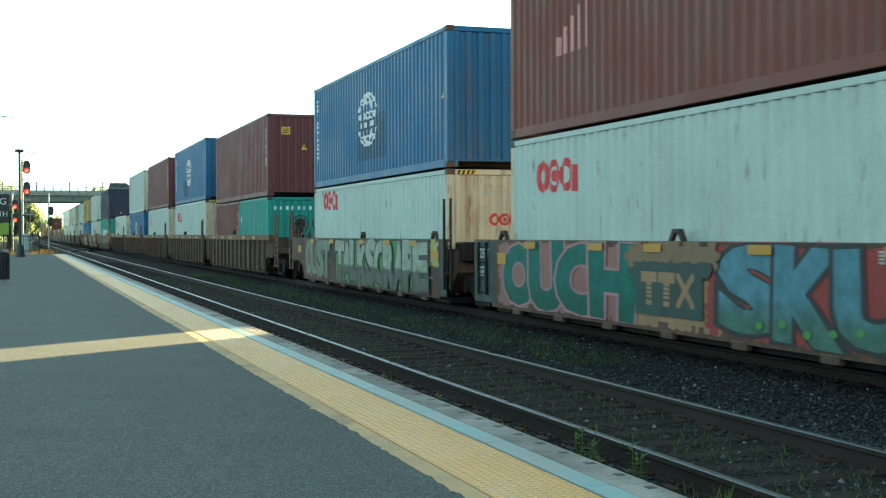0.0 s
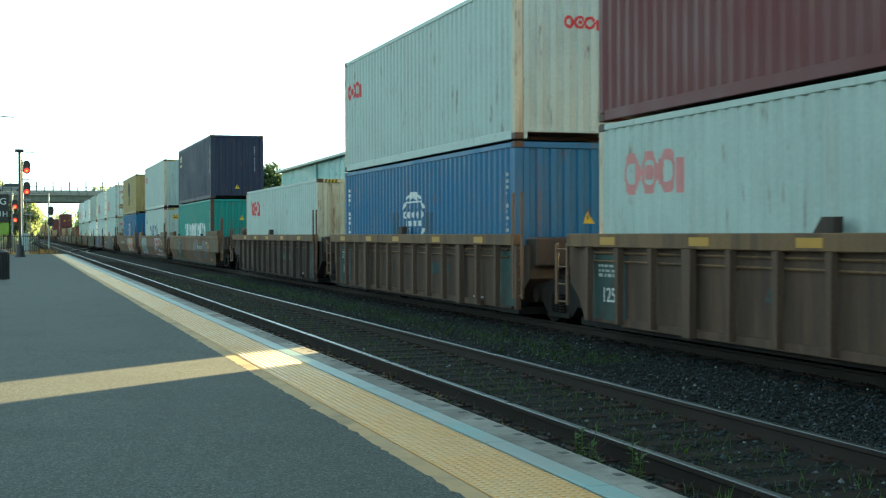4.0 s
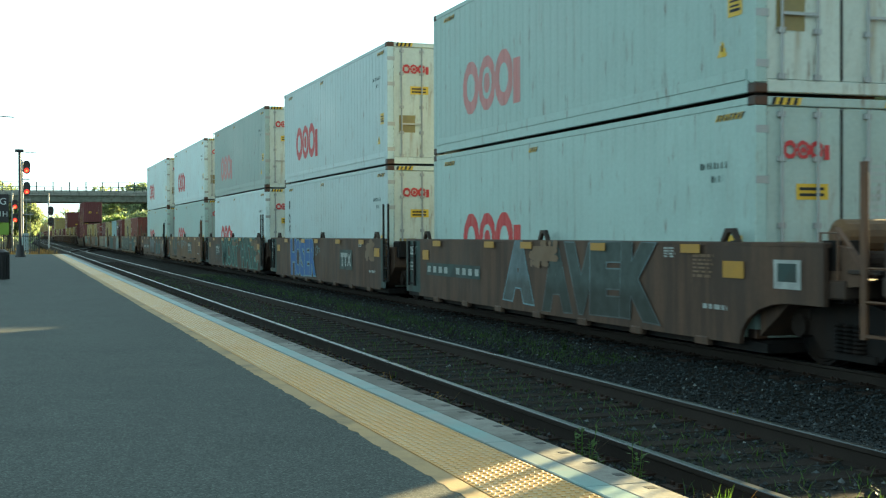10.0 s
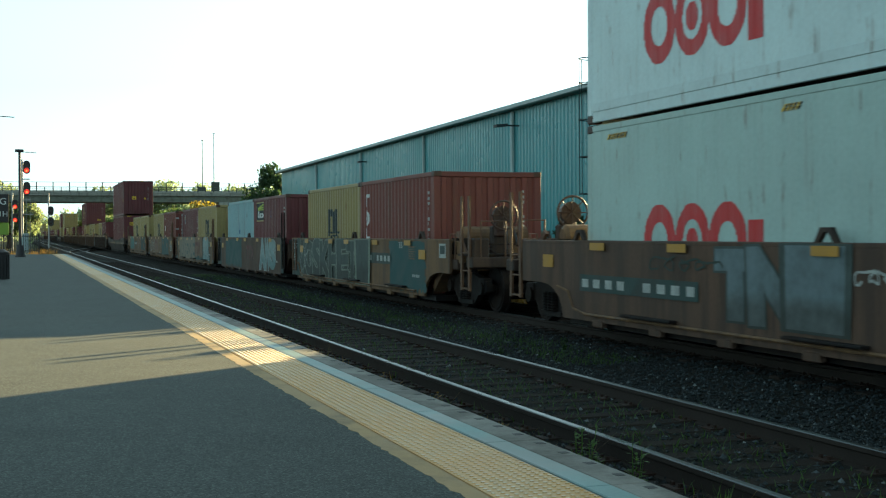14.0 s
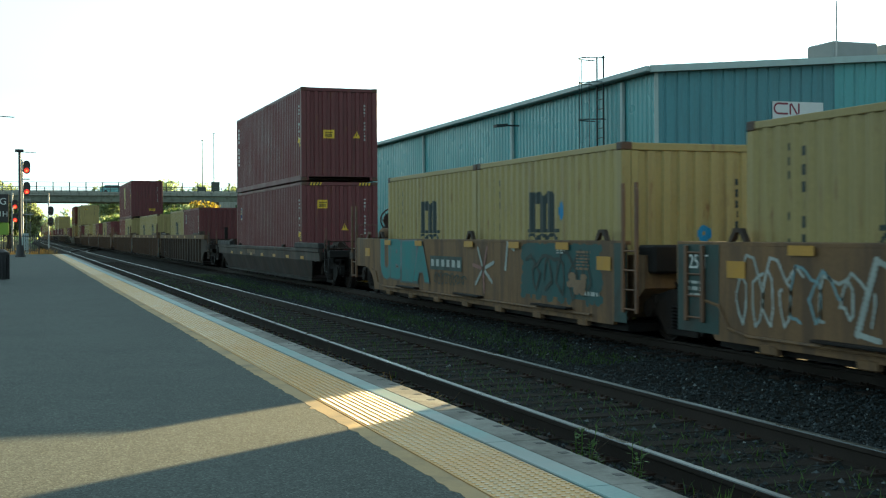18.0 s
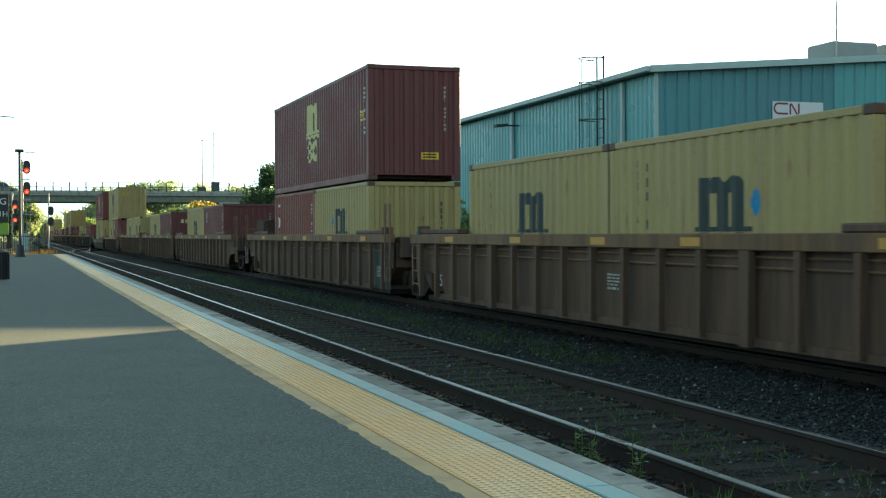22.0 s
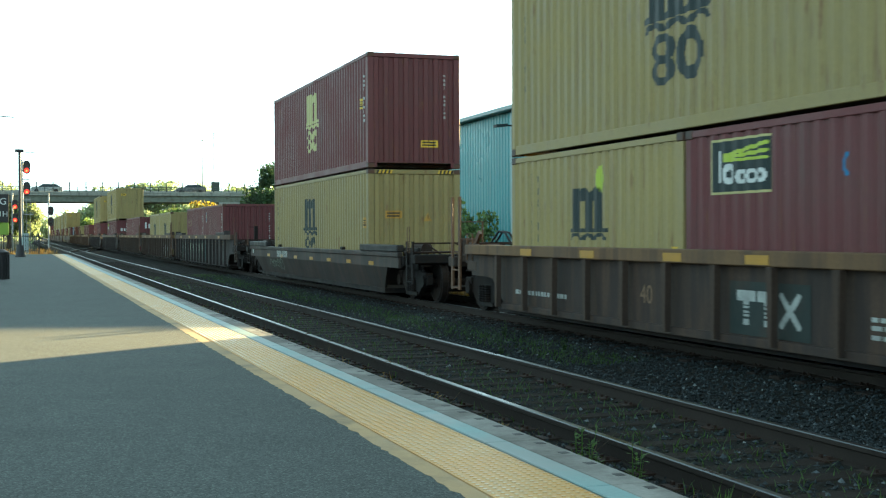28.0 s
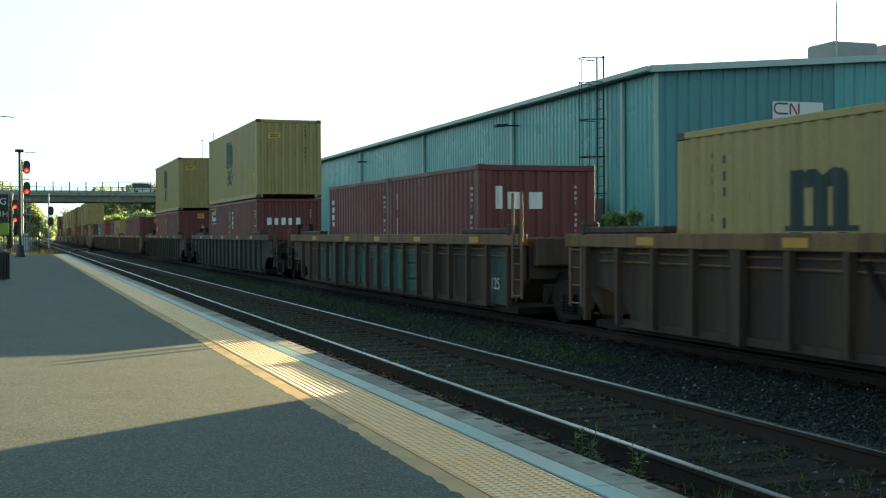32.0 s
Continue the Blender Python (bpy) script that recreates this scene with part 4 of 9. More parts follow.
                    if kind == "R":
                        part("end_bracket", Build().prism([(sgn * (h - 0.1), 0.9), (sgn * (tr + 0.45), 0.95), (sgn * (tr + 0.45), 1.12), (sgn * (h + 0.25), 1.34), (sgn * (h - 0.1), ztop)], "x", sx * 1.30 - 0.04, sx * 1.30 + 0.04), paint, u, "sloping side bracket")
                    continue
                part("grab_iron", Build().path([(sx * 1.44, yl - 0.36, 1.02), (sx * 1.44, yl - 0.36, 2.1), (sx * 1.42, yl - 0.22, 2.12)], 0.009).path([(sx * 1.44, yl + 0.1, 1.02), (sx * 1.44, yl + 0.1, 2.1), (sx * 1.42, yl + 0.2, 2.12)], 0.009), posts, lad, "thin grab irons")
                part("grab_iron", Build().path([(sx * 1.38, sgn * (tr + 0.05) - 0.1, 1.0), (sx * 1.38, sgn * (tr + 0.05) - 0.1, 1.5), (sx * 1.38, sgn * (tr + 0.05) + 0.2, 1.5), (sx * 1.38, sgn * (tr + 0.05) + 0.2, 1.0)], 0.015), posts, u)
                part("end_bracket", Build().prism([(sgn * (h - 0.1), 0.9), (sgn * (tr + 0.45), 0.95), (sgn * (tr + 0.45), 1.12), (sgn * (h + 0.25), 1.34), (sgn * (h - 0.1), ztop)], "x", sx * 1.30 - 0.04, sx * 1.30 + 0.04), M_POST if kind == "R" else paint, u, "sloping side bracket")
                part("step_box", Build().box(sx * 1.2 - 0.16, sx * 1.2 + 0.16, yl - 0.34, yl - 0.02, 0.96, 1.42, 0.03), M_WELLDARK, u, "dark box beside the ladder")
            cross = Build()
            for z in (1.10, 1.30):
                cross.tube((-1.35, sgn * (tr + 0.95), z), (1.35, sgn * (tr + 0.95), z), 0.02, 6)
            cross.path([(-0.5, sgn * (tr - 0.2), 1.05), (-0.9, sgn * (tr + 0.5), 1.28), (-0.6, sgn * (tr + 1.2), 0.9)], 0.022)
            part("end_rail", cross, M_RUSTSTEEL, u, "pipes and hand rail across the end")
            ya, yb = sgn * (tr - 0.15), sgn * (tr + 0.4)
            if bare and kind == "R":
                part("end_post", Build().box(-0.73, -0.59, min(sgn * (e - 0.12), sgn * e), max(sgn * (e - 0.12), sgn * e), 0.95, 1.84, 0.015).tube((-0.73, sgn * (e - 0.06), 1.80), (-0.95, sgn * (e - 0.06), 1.80), 0.012, 6), M_STEEL, u, "thick black post at the end")
                part("side_rail", Build().tube((1.30, sgn * (inside + 0.3), 1.42), (1.30, sgn * (e - 0.1), 1.42), 0.016, 6).tube((0.2, sgn * (inside + 0.7), 1.24), (0.2, sgn * (e - 0.1), 1.24), 0.02, 6), M_RUSTSTEEL, u, "long thin pipes over the end")
                part("air_hose", Build().path([(-0.62, sgn * (e - 0.02), 0.98), (-0.66, sgn * (e + 0.12), 0.90), (-0.62, sgn * (e + 0.22), 0.62), (-0.50, sgn * (e + 0.22), 0.36)], 0.035, 8), M_BLACK, u, "black hanging air hose")
            elif not bare:
                part("brace", Build().prism([(ya, 1.50), (ya + sgn * 0.1, 1.56), (yb + sgn * 0.1, 1.06), (yb, 1.02)], "x", -1.27, -1.21), posts, u, "slanting brace")
            for d in () if bare else (0.0, 0.09):
                part("air_hose", Build().path([(-0.35 + d, sgn * (tr + 0.55), 1.30), (-0.40 + d, sgn * (tr + 0.75), 1.52), (-0.46 + d, sgn * (tr + 0.95), 1.55), (-0.5 + d, sgn * (e - 0.02), 1.34), (-0.5 + d, sgn * (e + 0.14), 1.0), (-0.4 + d, sgn * (e + 0.3), 0.62)], 0.024, 7), M_BLACK, u, "black curved air hose")
            part("brake_cylinder", cached("brake_cylinder", lambda: Build().tube((0, -0.32, 0), (0, 0.32, 0), 0.13, 14).tube((0, 0.32, 0), (0, 0.52, 0), 0.035, 8)), M_RUSTSTEEL, u, at=(-0.86, sgn * (tr + 0.05), 1.18))
            part("grating", cached("grating", lambda: Build().box(-1.38, 1.38, -0.26, 0.26, 0, 0.045, 0.008)), M_WELLDARK, u, "dark step grating across the end", at=(0, sgn * (tr + 0.56), 1.075))
            if not bare:
                part("end_handrail", Build().path([(-1.22, sgn * (e - 0.08), 1.05), (-1.22, sgn * (e - 0.08), 1.74), (-0.72, sgn * (e - 0.08), 1.74), (-0.72, sgn * (e - 0.08), 1.05)], 0.019), posts, u, "bent hand rail")
            if hood == sgn:
                part("end_hood", Build().prism([(sgn * (tr - 0.75), 1.08), (sgn * (tr + 0.70), 1.08), (sgn * (tr + 0.70), 2.02), (sgn * (tr + 0.6), 2.09), (sgn * (tr - 0.65), 2.09), (sgn * (tr - 0.75), 2.02)], "x", -0.30, 0.75), M_HOOD if sgn > 0 else M_WELLDARK, u, "tan-orange steel hood over the end gear" if sgn > 0 else "brown steel hood over the end gear")
            truck(u, sgn * tr)
            if hood != sgn and brake and (sgn > 0 or not far_outer) and not (kind == "T" and sgn > 0) or kind == "T" and sgn < 0:
                yw, zw = sgn * (tr + 0.5), 1.86
                bw = Build().torus((-0.55, yw - 0.14, zw), "y", 0.28, 0.02, 24, 6)
                wheel = part("brake_wheel", bw, M_BRAKE, u, "spoked hand brake wheel")
                for k in range(8):
                    ang = k * math.pi / 4
                    part("spoke", cached(("brake_spoke", k), lambda: Build().tube((0.02 * math.cos(ang), 0.04, 0.02 * math.sin(ang)), (0.28 * math.cos(ang), 0.0, 0.28 * math.sin(ang)), 0.011, 5)), M_BRAKE, wheel, at=(-0.55, yw - 0.14, zw))
                part("brake_housing", Build().tube((-0.55, yw - 0.08, zw), (-0.55, yw + 0.10, zw), 0.19, 16, 0.16).box(-0.68, -0.42, yw - 0.04, yw + 0.10, zw - 0.42, zw - 0.05, 0.03), M_BRAKE, u, "red-brown brake gear case")
                part("brake_stand", Build().box(-0.72, -0.38, yw + 0.02, yw + 0.22, 0.98, zw - 0.2, 0.03).box(-0.95, -0.2, yw - 0.3, yw + 0.3, 0.98, 1.12, 0.02), M_WELLDARK, u)
            if tank and (kind != "T" or sgn < 0):
                yc, zc = (sgn * (tr + 0.5), 1.57) if kind == "R" else (sgn * (tr - 0.35), 1.46)
                part("air_tank", Build().tube((-1.0, yc, zc), (0.3, yc, zc), 0.19, 16).tube((-1.06, yc, zc), (-1.0, yc, zc), 0.12, 16, 0.19).box(-0.8, -0.7, yc - 0.12, yc + 0.12, 1.0, zc - 0.1, 0.01).box(0.0, 0.1, yc - 0.12, yc + 0.12, 1.0, zc - 0.1, 0.01), M_WELL if kind == "R" else M_WELLTAN, u, "brown air reservoir" if kind == "R" else "tan air reservoir")
                part("valve_box", Build().prism([(yc - 0.5, 1.1), (yc - 0.1, 1.1), (yc - 0.2, 1.42), (yc - 0.42, 1.42)], "x", -1.35, -0.95), M_STEEL, u)
        else:
            yj = sgn * (inside + 1.62) if inside < 7 else sgn * (inside + 1.72)
            ya, yb = sorted((sgn * (inside + 0.7), yj))
            # dark material here: the gap's deep shade is put into the arm's colour
            part("articulation_arm", Build().box(-0.42, 0.42, ya, yb, 0.62, 1.0, 0.04).box(-1.25, 1.25, min(sgn * (inside + 0.45), sgn * (inside + 0.95)), max(sgn * (inside + 0.45), sgn * (inside + 0.95)), 0.95, ztop - 0.06, 0.03), M_STEEL if kind != "R" else M_WELLDARK, u, "articulated connection")
            if sgn > 0:
                truck(u, yj)
            lad = Build()
            yl = sgn * (inside + 0.66)
            for z in (0.45, 0.72, 0.99, 1.26):
                lad.tube((-1.48, yl - 0.2, z), (-1.48, yl + 0.2, z), 0.014, 6)
            for d in (-0.2, 0.2):
                lad.box(-1.50, -1.465, yl + d - 0.035, yl + d + 0.035, 0.4, 2.2 if sgn < 0 else 1.35, 0.005)
                if sgn < 0:
                    lad.path([(-1.52, yl + d - 0.12, 1.3), (-1.52, yl + d - 0.12, 2.1), (-1.49, yl + d, 2.12)], 0.012)
            part("ladder", lad, M_POST if kind != "S" or paint is M_WELLTAN else M_STEEL, u, "steel side ladder")
    return u


# ---- sprayed words and shapes on the car sides ----
def word_mesh(words, fat):
    cu = bpy.data.curves.new("word", "FONT")
    cu.body, cu.size, cu.offset, cu.resolution_u = words, 1.0, fat, 3
    cu.space_character = 0.94
    ob = bpy.data.objects.new("word", cu)
    scene.collection.objects.link(ob)
    me = bpy.data.meshes.new_from_object(ob.evaluated_get(bpy.context.evaluated_depsgraph_get()))
    bpy.data.objects.remove(ob)
    bpy.data.curves.remove(cu)
    bm = bmesh.new()      # join the glyphs' doubled corners, drop slivers
    bm.from_mesh(me)
    bmesh.ops.remove_doubles(bm, verts=bm.verts[:], dist=0.002)
    bmesh.ops.dissolve_degenerate(bm, dist=0.002, edges=bm.edges[:])
    bmesh.ops.triangulate(bm, faces=bm.faces[:])
    for f in bm.faces:
        f.smooth = False
    bm.to_mesh(me)
    bm.free()
    return me


def sprayed_word(u, kind, words, y0, y1, z0, z1, fill, edge, label, fat=0.035, rim=0.03, wave=0.06, lean=0.0):
    """A painted word from y0 (its left end) to y1, between the heights z0 and z1, with a rim of another colour."""
    x = -(SIDE_X - 0.01) if kind in "SBL" else -(SIDE_X - 0.086)
    box = None
    for off, m, pr, nm in ((fat, fill, 0.007, "graffiti_fill"), (fat + rim, edge, 0.004, "graffiti_outline")):
        me = word_mesh(words, off)
        co = np.array([v.co[:] for v in me.vertices])
        if box is None:
            box = co.min(0), co.max(0)
        t = (co[:, 0] - box[0][0]) / (box[1][0] - box[0][0])
        h = (co[:, 1] - box[0][1]) / (box[1][1] - box[0][1])
        zz = z0 + (z1 - z0) * (h + wave * np.sin(t * 9.0 + len(words)) * (0.3 + h))
        yy = y0 + (y1 - y0) * t + lean * (h - 0.5)
        zz = np.clip(zz, 0.25, WELL[kind][1] + 0.05)
        for v, a, b in zip(me.vertices, yy, zz):
            v.co = (-pr, a, b)
        if kind in "BL":
            bm = bmesh.new()
            bm.from_mesh(me)
            bmesh.ops.bisect_plane(bm, geom=bm.verts[:] + bm.edges[:] + bm.faces[:], plane_co=(0, 0, 0.75), plane_no=(0, 0, 1))
            for v in bm.verts:
                if v.co.z < 0.75:
                    v.co.x += 0.16 * (0.75 - v.co.z) / 0.55
            bm.to_mesh(me)
            bm.free()
        me.materials.clear()
        me.materials.append(None)
        part(nm, me, m, u, label, at=(x, 0, 0))["kind"] = "stuff"


def car_mark(u, shapes, material, label, y, z, x, name="graffiti", proud=0.003, du=0.035):
    bx = bounds(shapes)
    pcs = mark(shapes, lambda a: 0.0, *bx, 0.0, du=du, dv=0.014)
    b = Build()
    for a, da, e, de, z0, z1 in pcs:
        b.quads([(-proud, -a, z0), (-proud, -e, z0), (-proud, -e, z1), (-proud, -a, z1)], [(0, 1, 2, 3)])
    return part(name, b, material, u, label, at=(x, y, z))


G_BRIGHT = surface("spray_clean_white", (0.50, 0.55, 0.55), 0.6, vary=0.2, scale=2, bumps=0, rand=0)
G_WHITE = surface("spray_white", (0.36, 0.40, 0.38), 0.6, vary=0.3, scale=2, bumps=0, rand=0)
G_PALE = surface("spray_pale_green", (0.19, 0.23, 0.18), 0.6, vary=0.5, scale=2, bumps=0, rand=0)
G_BLACK = surface("spray_black", (0.025, 0.028, 0.03), 0.6, vary=0.3, scale=2, bumps=0, rand=0)
G_TEAL = surface("spray_teal", (0.05, 0.20, 0.20), 0.6, vary=0.35, scale=2, bumps=0, rand=0)
G_GREEN = surface("spray_green", (0.03, 0.20, 0.13), 0.6, vary=0.35, scale=2, bumps=0, rand=0)
G_DEEP = surface("spray_deep_green", (0.012, 0.062, 0.050), 0.6, vary=0.5, scale=3, bumps=0, rand=0)
G_WELLTEAL = surface("spray_dark_teal", (0.03, 0.085, 0.085), 0.65, vary=0.4, scale=2, bumps=0, rand=0)
G_MINT = surface("spray_mint", (0.12, 0.285, 0.235), 0.6, vary=0.3, scale=2, bumps=0, rand=0)
G_BLUE = surface("spray_blue", (0.05, 0.13, 0.36), 0.6, vary=0.3, scale=2, bumps=0, rand=0)
G_LIGHTBLUE = surface("spray_light_blue", (0.20, 0.32, 0.36), 0.6, vary=0.3, scale=2, bumps=0, rand=0)
G_ORANGE = surface("spray_orange", (0.55, 0.22, 0.03), 0.6, vary=0.3, scale=2, bumps=0, rand=0)
G_PINK = surface("spray_dusty_pink", (0.26, 0.13, 0.115), 0.6, vary=0.3, scale=2, bumps=0, rand=0)
G_RED = surface("spray_dull_red", (0.24, 0.035, 0.03), 0.6, vary=0.3, scale=2, bumps=0, rand=0)
G_TAN = surface("spray_tan", (0.30, 0.19, 0.10), 0.6, vary=0.3, scale=2, bumps=0, rand=0)


def two_tone(name, top, low, split=0.72, soft=0.10):
    """Spray paint that changes colour at a height on the car, with cloudy edges."""
    m, nt, bsdf, add, link = node_mat(name)
    coord = add("ShaderNodeTexCoord").outputs["Object"]
    sep = add("ShaderNodeSeparateXYZ")
    link(coord, sep.inputs["Vector"])
    wob = add("ShaderNodeMath")
    wob.operation = "MULTIPLY_ADD"
    link(noise_tex(nt, coord, 2.5, 3.0), wob.inputs[0])
    wob.inputs[1].default_value = 0.16
    link(sep.outputs["Z"], wob.inputs[2])
    col = ramp(nt, wob.outputs["Value"], [(max(0.0, split + 0.08 - soft), scaled(low, TONE)), (min(1.0, split + 0.08 + soft), scaled(top, TONE))])
    dull = ramp(nt, noise_tex(nt, coord, 4.0, 5.0, rough=0.65), [(0.35, (0.70, 0.70, 0.68)), (0.65, (1.1, 1.1, 1.1))])
    link(mixc(nt, 1.0, col, dull, "MULTIPLY"), bsdf.inputs["Base Color"])
    bsdf.inputs["Roughness"].default_value = 0.6
    bsdf.inputs["Specular IOR Level"].default_value = 0.25
    return m


G_SKYGREEN = two_tone("spray_blue_over_green", (0.12, 0.25, 0.32), (0.085, 0.165, 0.13), 0.62, 0.16)
G_JADE = two_tone("spray_jade", (0.028, 0.15, 0.125), (0.024, 0.115, 0.085), 0.6, 0.1)
G_PALEGREY = two_tone("spray_pale_over_grey", (0.36, 0.42, 0.34), (0.135, 0.14, 0.125), 0.72, 0.03)
G_ICE = two_tone("spray_ice_blue", (0.30, 0.40, 0.40), (0.20, 0.30, 0.31), 0.7, 0.15)
G_FADEBLUE = two_tone("spray_faded_blue", (0.17, 0.22, 0.24), (0.11, 0.13, 0.13), 0.75, 0.08)
G_ROSE = two_tone("spray_rose", (0.30, 0.075, 0.07), (0.26, 0.09, 0.085), 0.7, 0.2)
G_SLATE = two_tone("spray_slate", (0.075, 0.10, 0.095), (0.05, 0.062, 0.056), 0.7, 0.1)
G_LIMEBIT = surface("spray_leaf_green", (0.10, 0.26, 0.07), 0.6, vary=0.3, scale=2, bumps=0, rand=0)
G_LEMON = surface("spray_pale_yellow", (0.42, 0.40, 0.15), 0.6, vary=0.4, scale=3, bumps=0, rand=0)
G_PINE = surface("spray_pine_line", (0.025, 0.045, 0.036), 0.6, vary=0.3, scale=2, bumps=0, rand=0)
G_LILAC = surface("spray_pink_line", (0.36, 0.20, 0.22), 0.6, vary=0.3, scale=2, bumps=0, rand=0)
G_SAND = surface("spray_sandy_tan", (0.235, 0.178, 0.10), 0.65, vary=0.3, scale=1.5, grain=20, bumps=0.1, dirt=(0.15, 0.11, 0.065), dirt_amount=0.35, rand=0)
G_CHALK = surface("spray_chalk", (0.25, 0.22, 0.165), 0.65, vary=0.3, scale=2, bumps=0, rand=0)
G_SAGE = surface("spray_dull_teal", (0.055, 0.115, 0.105), 0.65, vary=0.4, scale=2, bumps=0, rand=0)
G_PRIMER = surface("primer_tan_patch", (0.215, 0.145, 0.085), 0.65, vary=0.25, scale=1.5, grain=20, bumps=0.1, dirt=(0.12, 0.08, 0.05), dirt_amount=0.3, rand=0)
G_MAROON = surface("stencil_maroon", (0.10, 0.025, 0.028), 0.6, vary=0.3, scale=3, bumps=0, rand=0)
SIDE_SKIN = {"S": SIDE_X - 0.01, "B": SIDE_X - 0.01, "L": SIDE_X - 0.01, "R": SIDE_X - 0.086, "T": SIDE_X - 0.086}
GLYPHS = {}


def glyph(ch, off):
    """Corners and triangles of one fattened letter."""
    if (ch, off) not in GLYPHS:
        me = word_mesh(ch, off)
        GLYPHS[(ch, off)] = (np.array([v.co[:2] for v in me.vertices]), [tuple(p.vertices) for p in me.polygons])
        bpy.data.meshes.remove(me)
    return GLYPHS[(ch, off)]


def fold_in(kind, z):
    """How far the lower sheet leans in at a height."""
    return 0.16 * (0.75 - z) / 0.55 if kind in "BL" and z < 0.75 else 0.0


def piece(u, kind, letters, y0, y1, z0, z1, fill, edge, label, fat=0.075, rim=0.032, lap=0.16, tilt=7.0, seed=1, shine=None, halo=None):
    """Fat overlapping sprayed letters, each rimmed, from y0 (left) to y1 (right)."""
    rg = random.Random(seed)
    n = len(letters)
    w = (y1 - y0) / n
    layers = {"fill": Build(), "edge": Build(), "shine": Build(), "halo": Build()}
    top = WELL[kind][1] + 0.05
    for k, ch in enumerate(letters):
        box = glyph(ch, fat)[0]
        lo, hi = box.min(0), box.max(0)
        mid = y0 + (k + 0.5) * w
        wide, high = w * (1 + lap) * rg.uniform(0.92, 1.1), (z1 - z0) * rg.uniform(0.94, 1.04)
        a = radians(rg.uniform(-tilt, tilt))
        lift = rg.uniform(-0.03, 0.03)
        swell = rg.uniform(-0.10, 0.14)
        jobs = [("halo", fat + rim + 0.045, 0.0), ("edge", fat + rim, 0.0012), ("fill", fat, 0.0024)]
        if shine:
            jobs.append(("shine", 0.0, 0.0036))
        for nm, off, lift_out in jobs:
            if nm == "halo" and not halo:
                continue
            co, tri = glyph(ch, off)
            h = (co - (lo + hi) / 2) / (hi - lo)
            if nm == "shine":
                h = h * 0.92 + np.array((-0.05, 0.06))
            yy, zz = h[:, 0] * (1 + swell * h[:, 1]) * wide, h[:, 1] * high
            ca, sa = math.cos(a), math.sin(a) * (1 if w > 0 else -1)
            ya = mid + yy * ca + zz * sa * 0.6
            za = np.clip((z0 + z1) / 2 + lift + zz * ca - yy * sa * 0.35, 0.25, top)
            depth = 0.0034 + lift_out + 0.0042 * (k if nm != "halo" else 0)
            if nm == "halo":
                depth = 0.0022
            for t3 in tri:
                j = depth + rg.uniform(0, 0.0009)
                layers[nm].quads([(fold_in(kind, float(za[q])) - j, float(ya[q]), float(za[q])) for q in t3], [(0, 1, 2)])
    for nm, m in (("halo", halo), ("edge", edge), ("fill", fill), ("shine", shine)):
        if m and layers[nm].v:
            part("graffiti_" + {"edge": "outline", "shine": "highlight"}.setdefault(nm, nm), layers[nm], m, u, label, at=(-SIDE_SKIN[kind], 0, 0))["kind"] = "stuff"


def daub(u, kind, y0, y1, z0, z1, material, label, seed=1, proud=0.0018):
    """A rolled or sprayed patch between two ends and two heights."""
    rg = random.Random(seed)
    w, h = abs(y1 - y0), z1 - z0
    sh = [("r", -w / 2 + 0.05, -h / 2 + 0.05, w / 2 - 0.05, h / 2 - 0.05)]
    for k in range(int(2 * (w + h) / 0.15)):
        e = rg.random() * 2 * (w + h)
        a, b = ((e - w / 2, -h / 2) if e < w else (w / 2, e - w - h / 2) if e < w + h else (w / 2 - (e - w - h), h / 2) if e < 2 * w + h else (-w / 2, h / 2 - (e - 2 * w - h)))
        sh.append(("e", a * 0.97, b * 0.95, rg.uniform(0.05, 0.12), rg.uniform(0.04, 0.08), 0.0))
    strokes(u, kind, sh, (y0 + y1) / 2, (z0 + z1) / 2, material, label, proud, "graffiti_patch", 0.03)


def strokes(u, kind, sh, y, z, material, label, proud=0.010, name="graffiti_line", du=0.02):
    """Any shapes on the side of a car, cut at its sill and chord and bent with its sheets."""
    bx = bounds(sh)
    v0, v1 = max(bx[2], 0.25 - z), min(bx[3], WELL[kind][1] + 0.05 - z)
    b = Build()
    for a, da, e, de, c0, c1 in mark(sh, lambda q: 0.0, bx[0], bx[1], v0, v1, 0.0, du=du, dv=0.012):
        cuts = [c0, 0.75 - z, c1] if kind in "BL" and c0 + z < 0.75 < c1 + z else [c0, c1]
        for p, q in zip(cuts, cuts[1:]):
            b.quads([(fold_in(kind, p + z) - proud, -a, p), (fold_in(kind, p + z) - proud, -e, p), (fold_in(kind, q + z) - proud, -e, q), (fold_in(kind, q + z) - proud, -a, q)], [(0, 1, 2, 3)])
    if b.v:
        part(name, b, material, u, label, at=(-SIDE_SKIN[kind], y, z))["kind"] = "stuff"


def scrawl(u, kind, y0, y1, z0, z1, material, label, seed=1, loops=6, width=0.014):
    """A thin looping line drawn with a can."""
    rg = random.Random(seed)
    w, h = abs(y1 - y0), z1 - z0
    pts = []
    for k in range(loops * 10 + 1):
        t = k / (loops * 10)
        ph = t * loops * 2 * math.pi + seed
        amp = 0.36 + 0.12 * math.sin(3.1 * t + seed)
        pts.append((-w / 2 + w * t + 0.55 * w / loops * math.sin(ph), h * (amp * math.cos(ph) + 0.12 * math.sin(2.7 * ph + seed))))
    sh = [("c", *a, *b, width) for k, (a, b) in enumerate(zip(pts, pts[1:])) if k % 17 or rg.random() < 0.5]
    strokes(u, kind, sh, (y0 + y1) / 2, (z0 + z1) / 2, material, label, 0.0112, du=0.014)


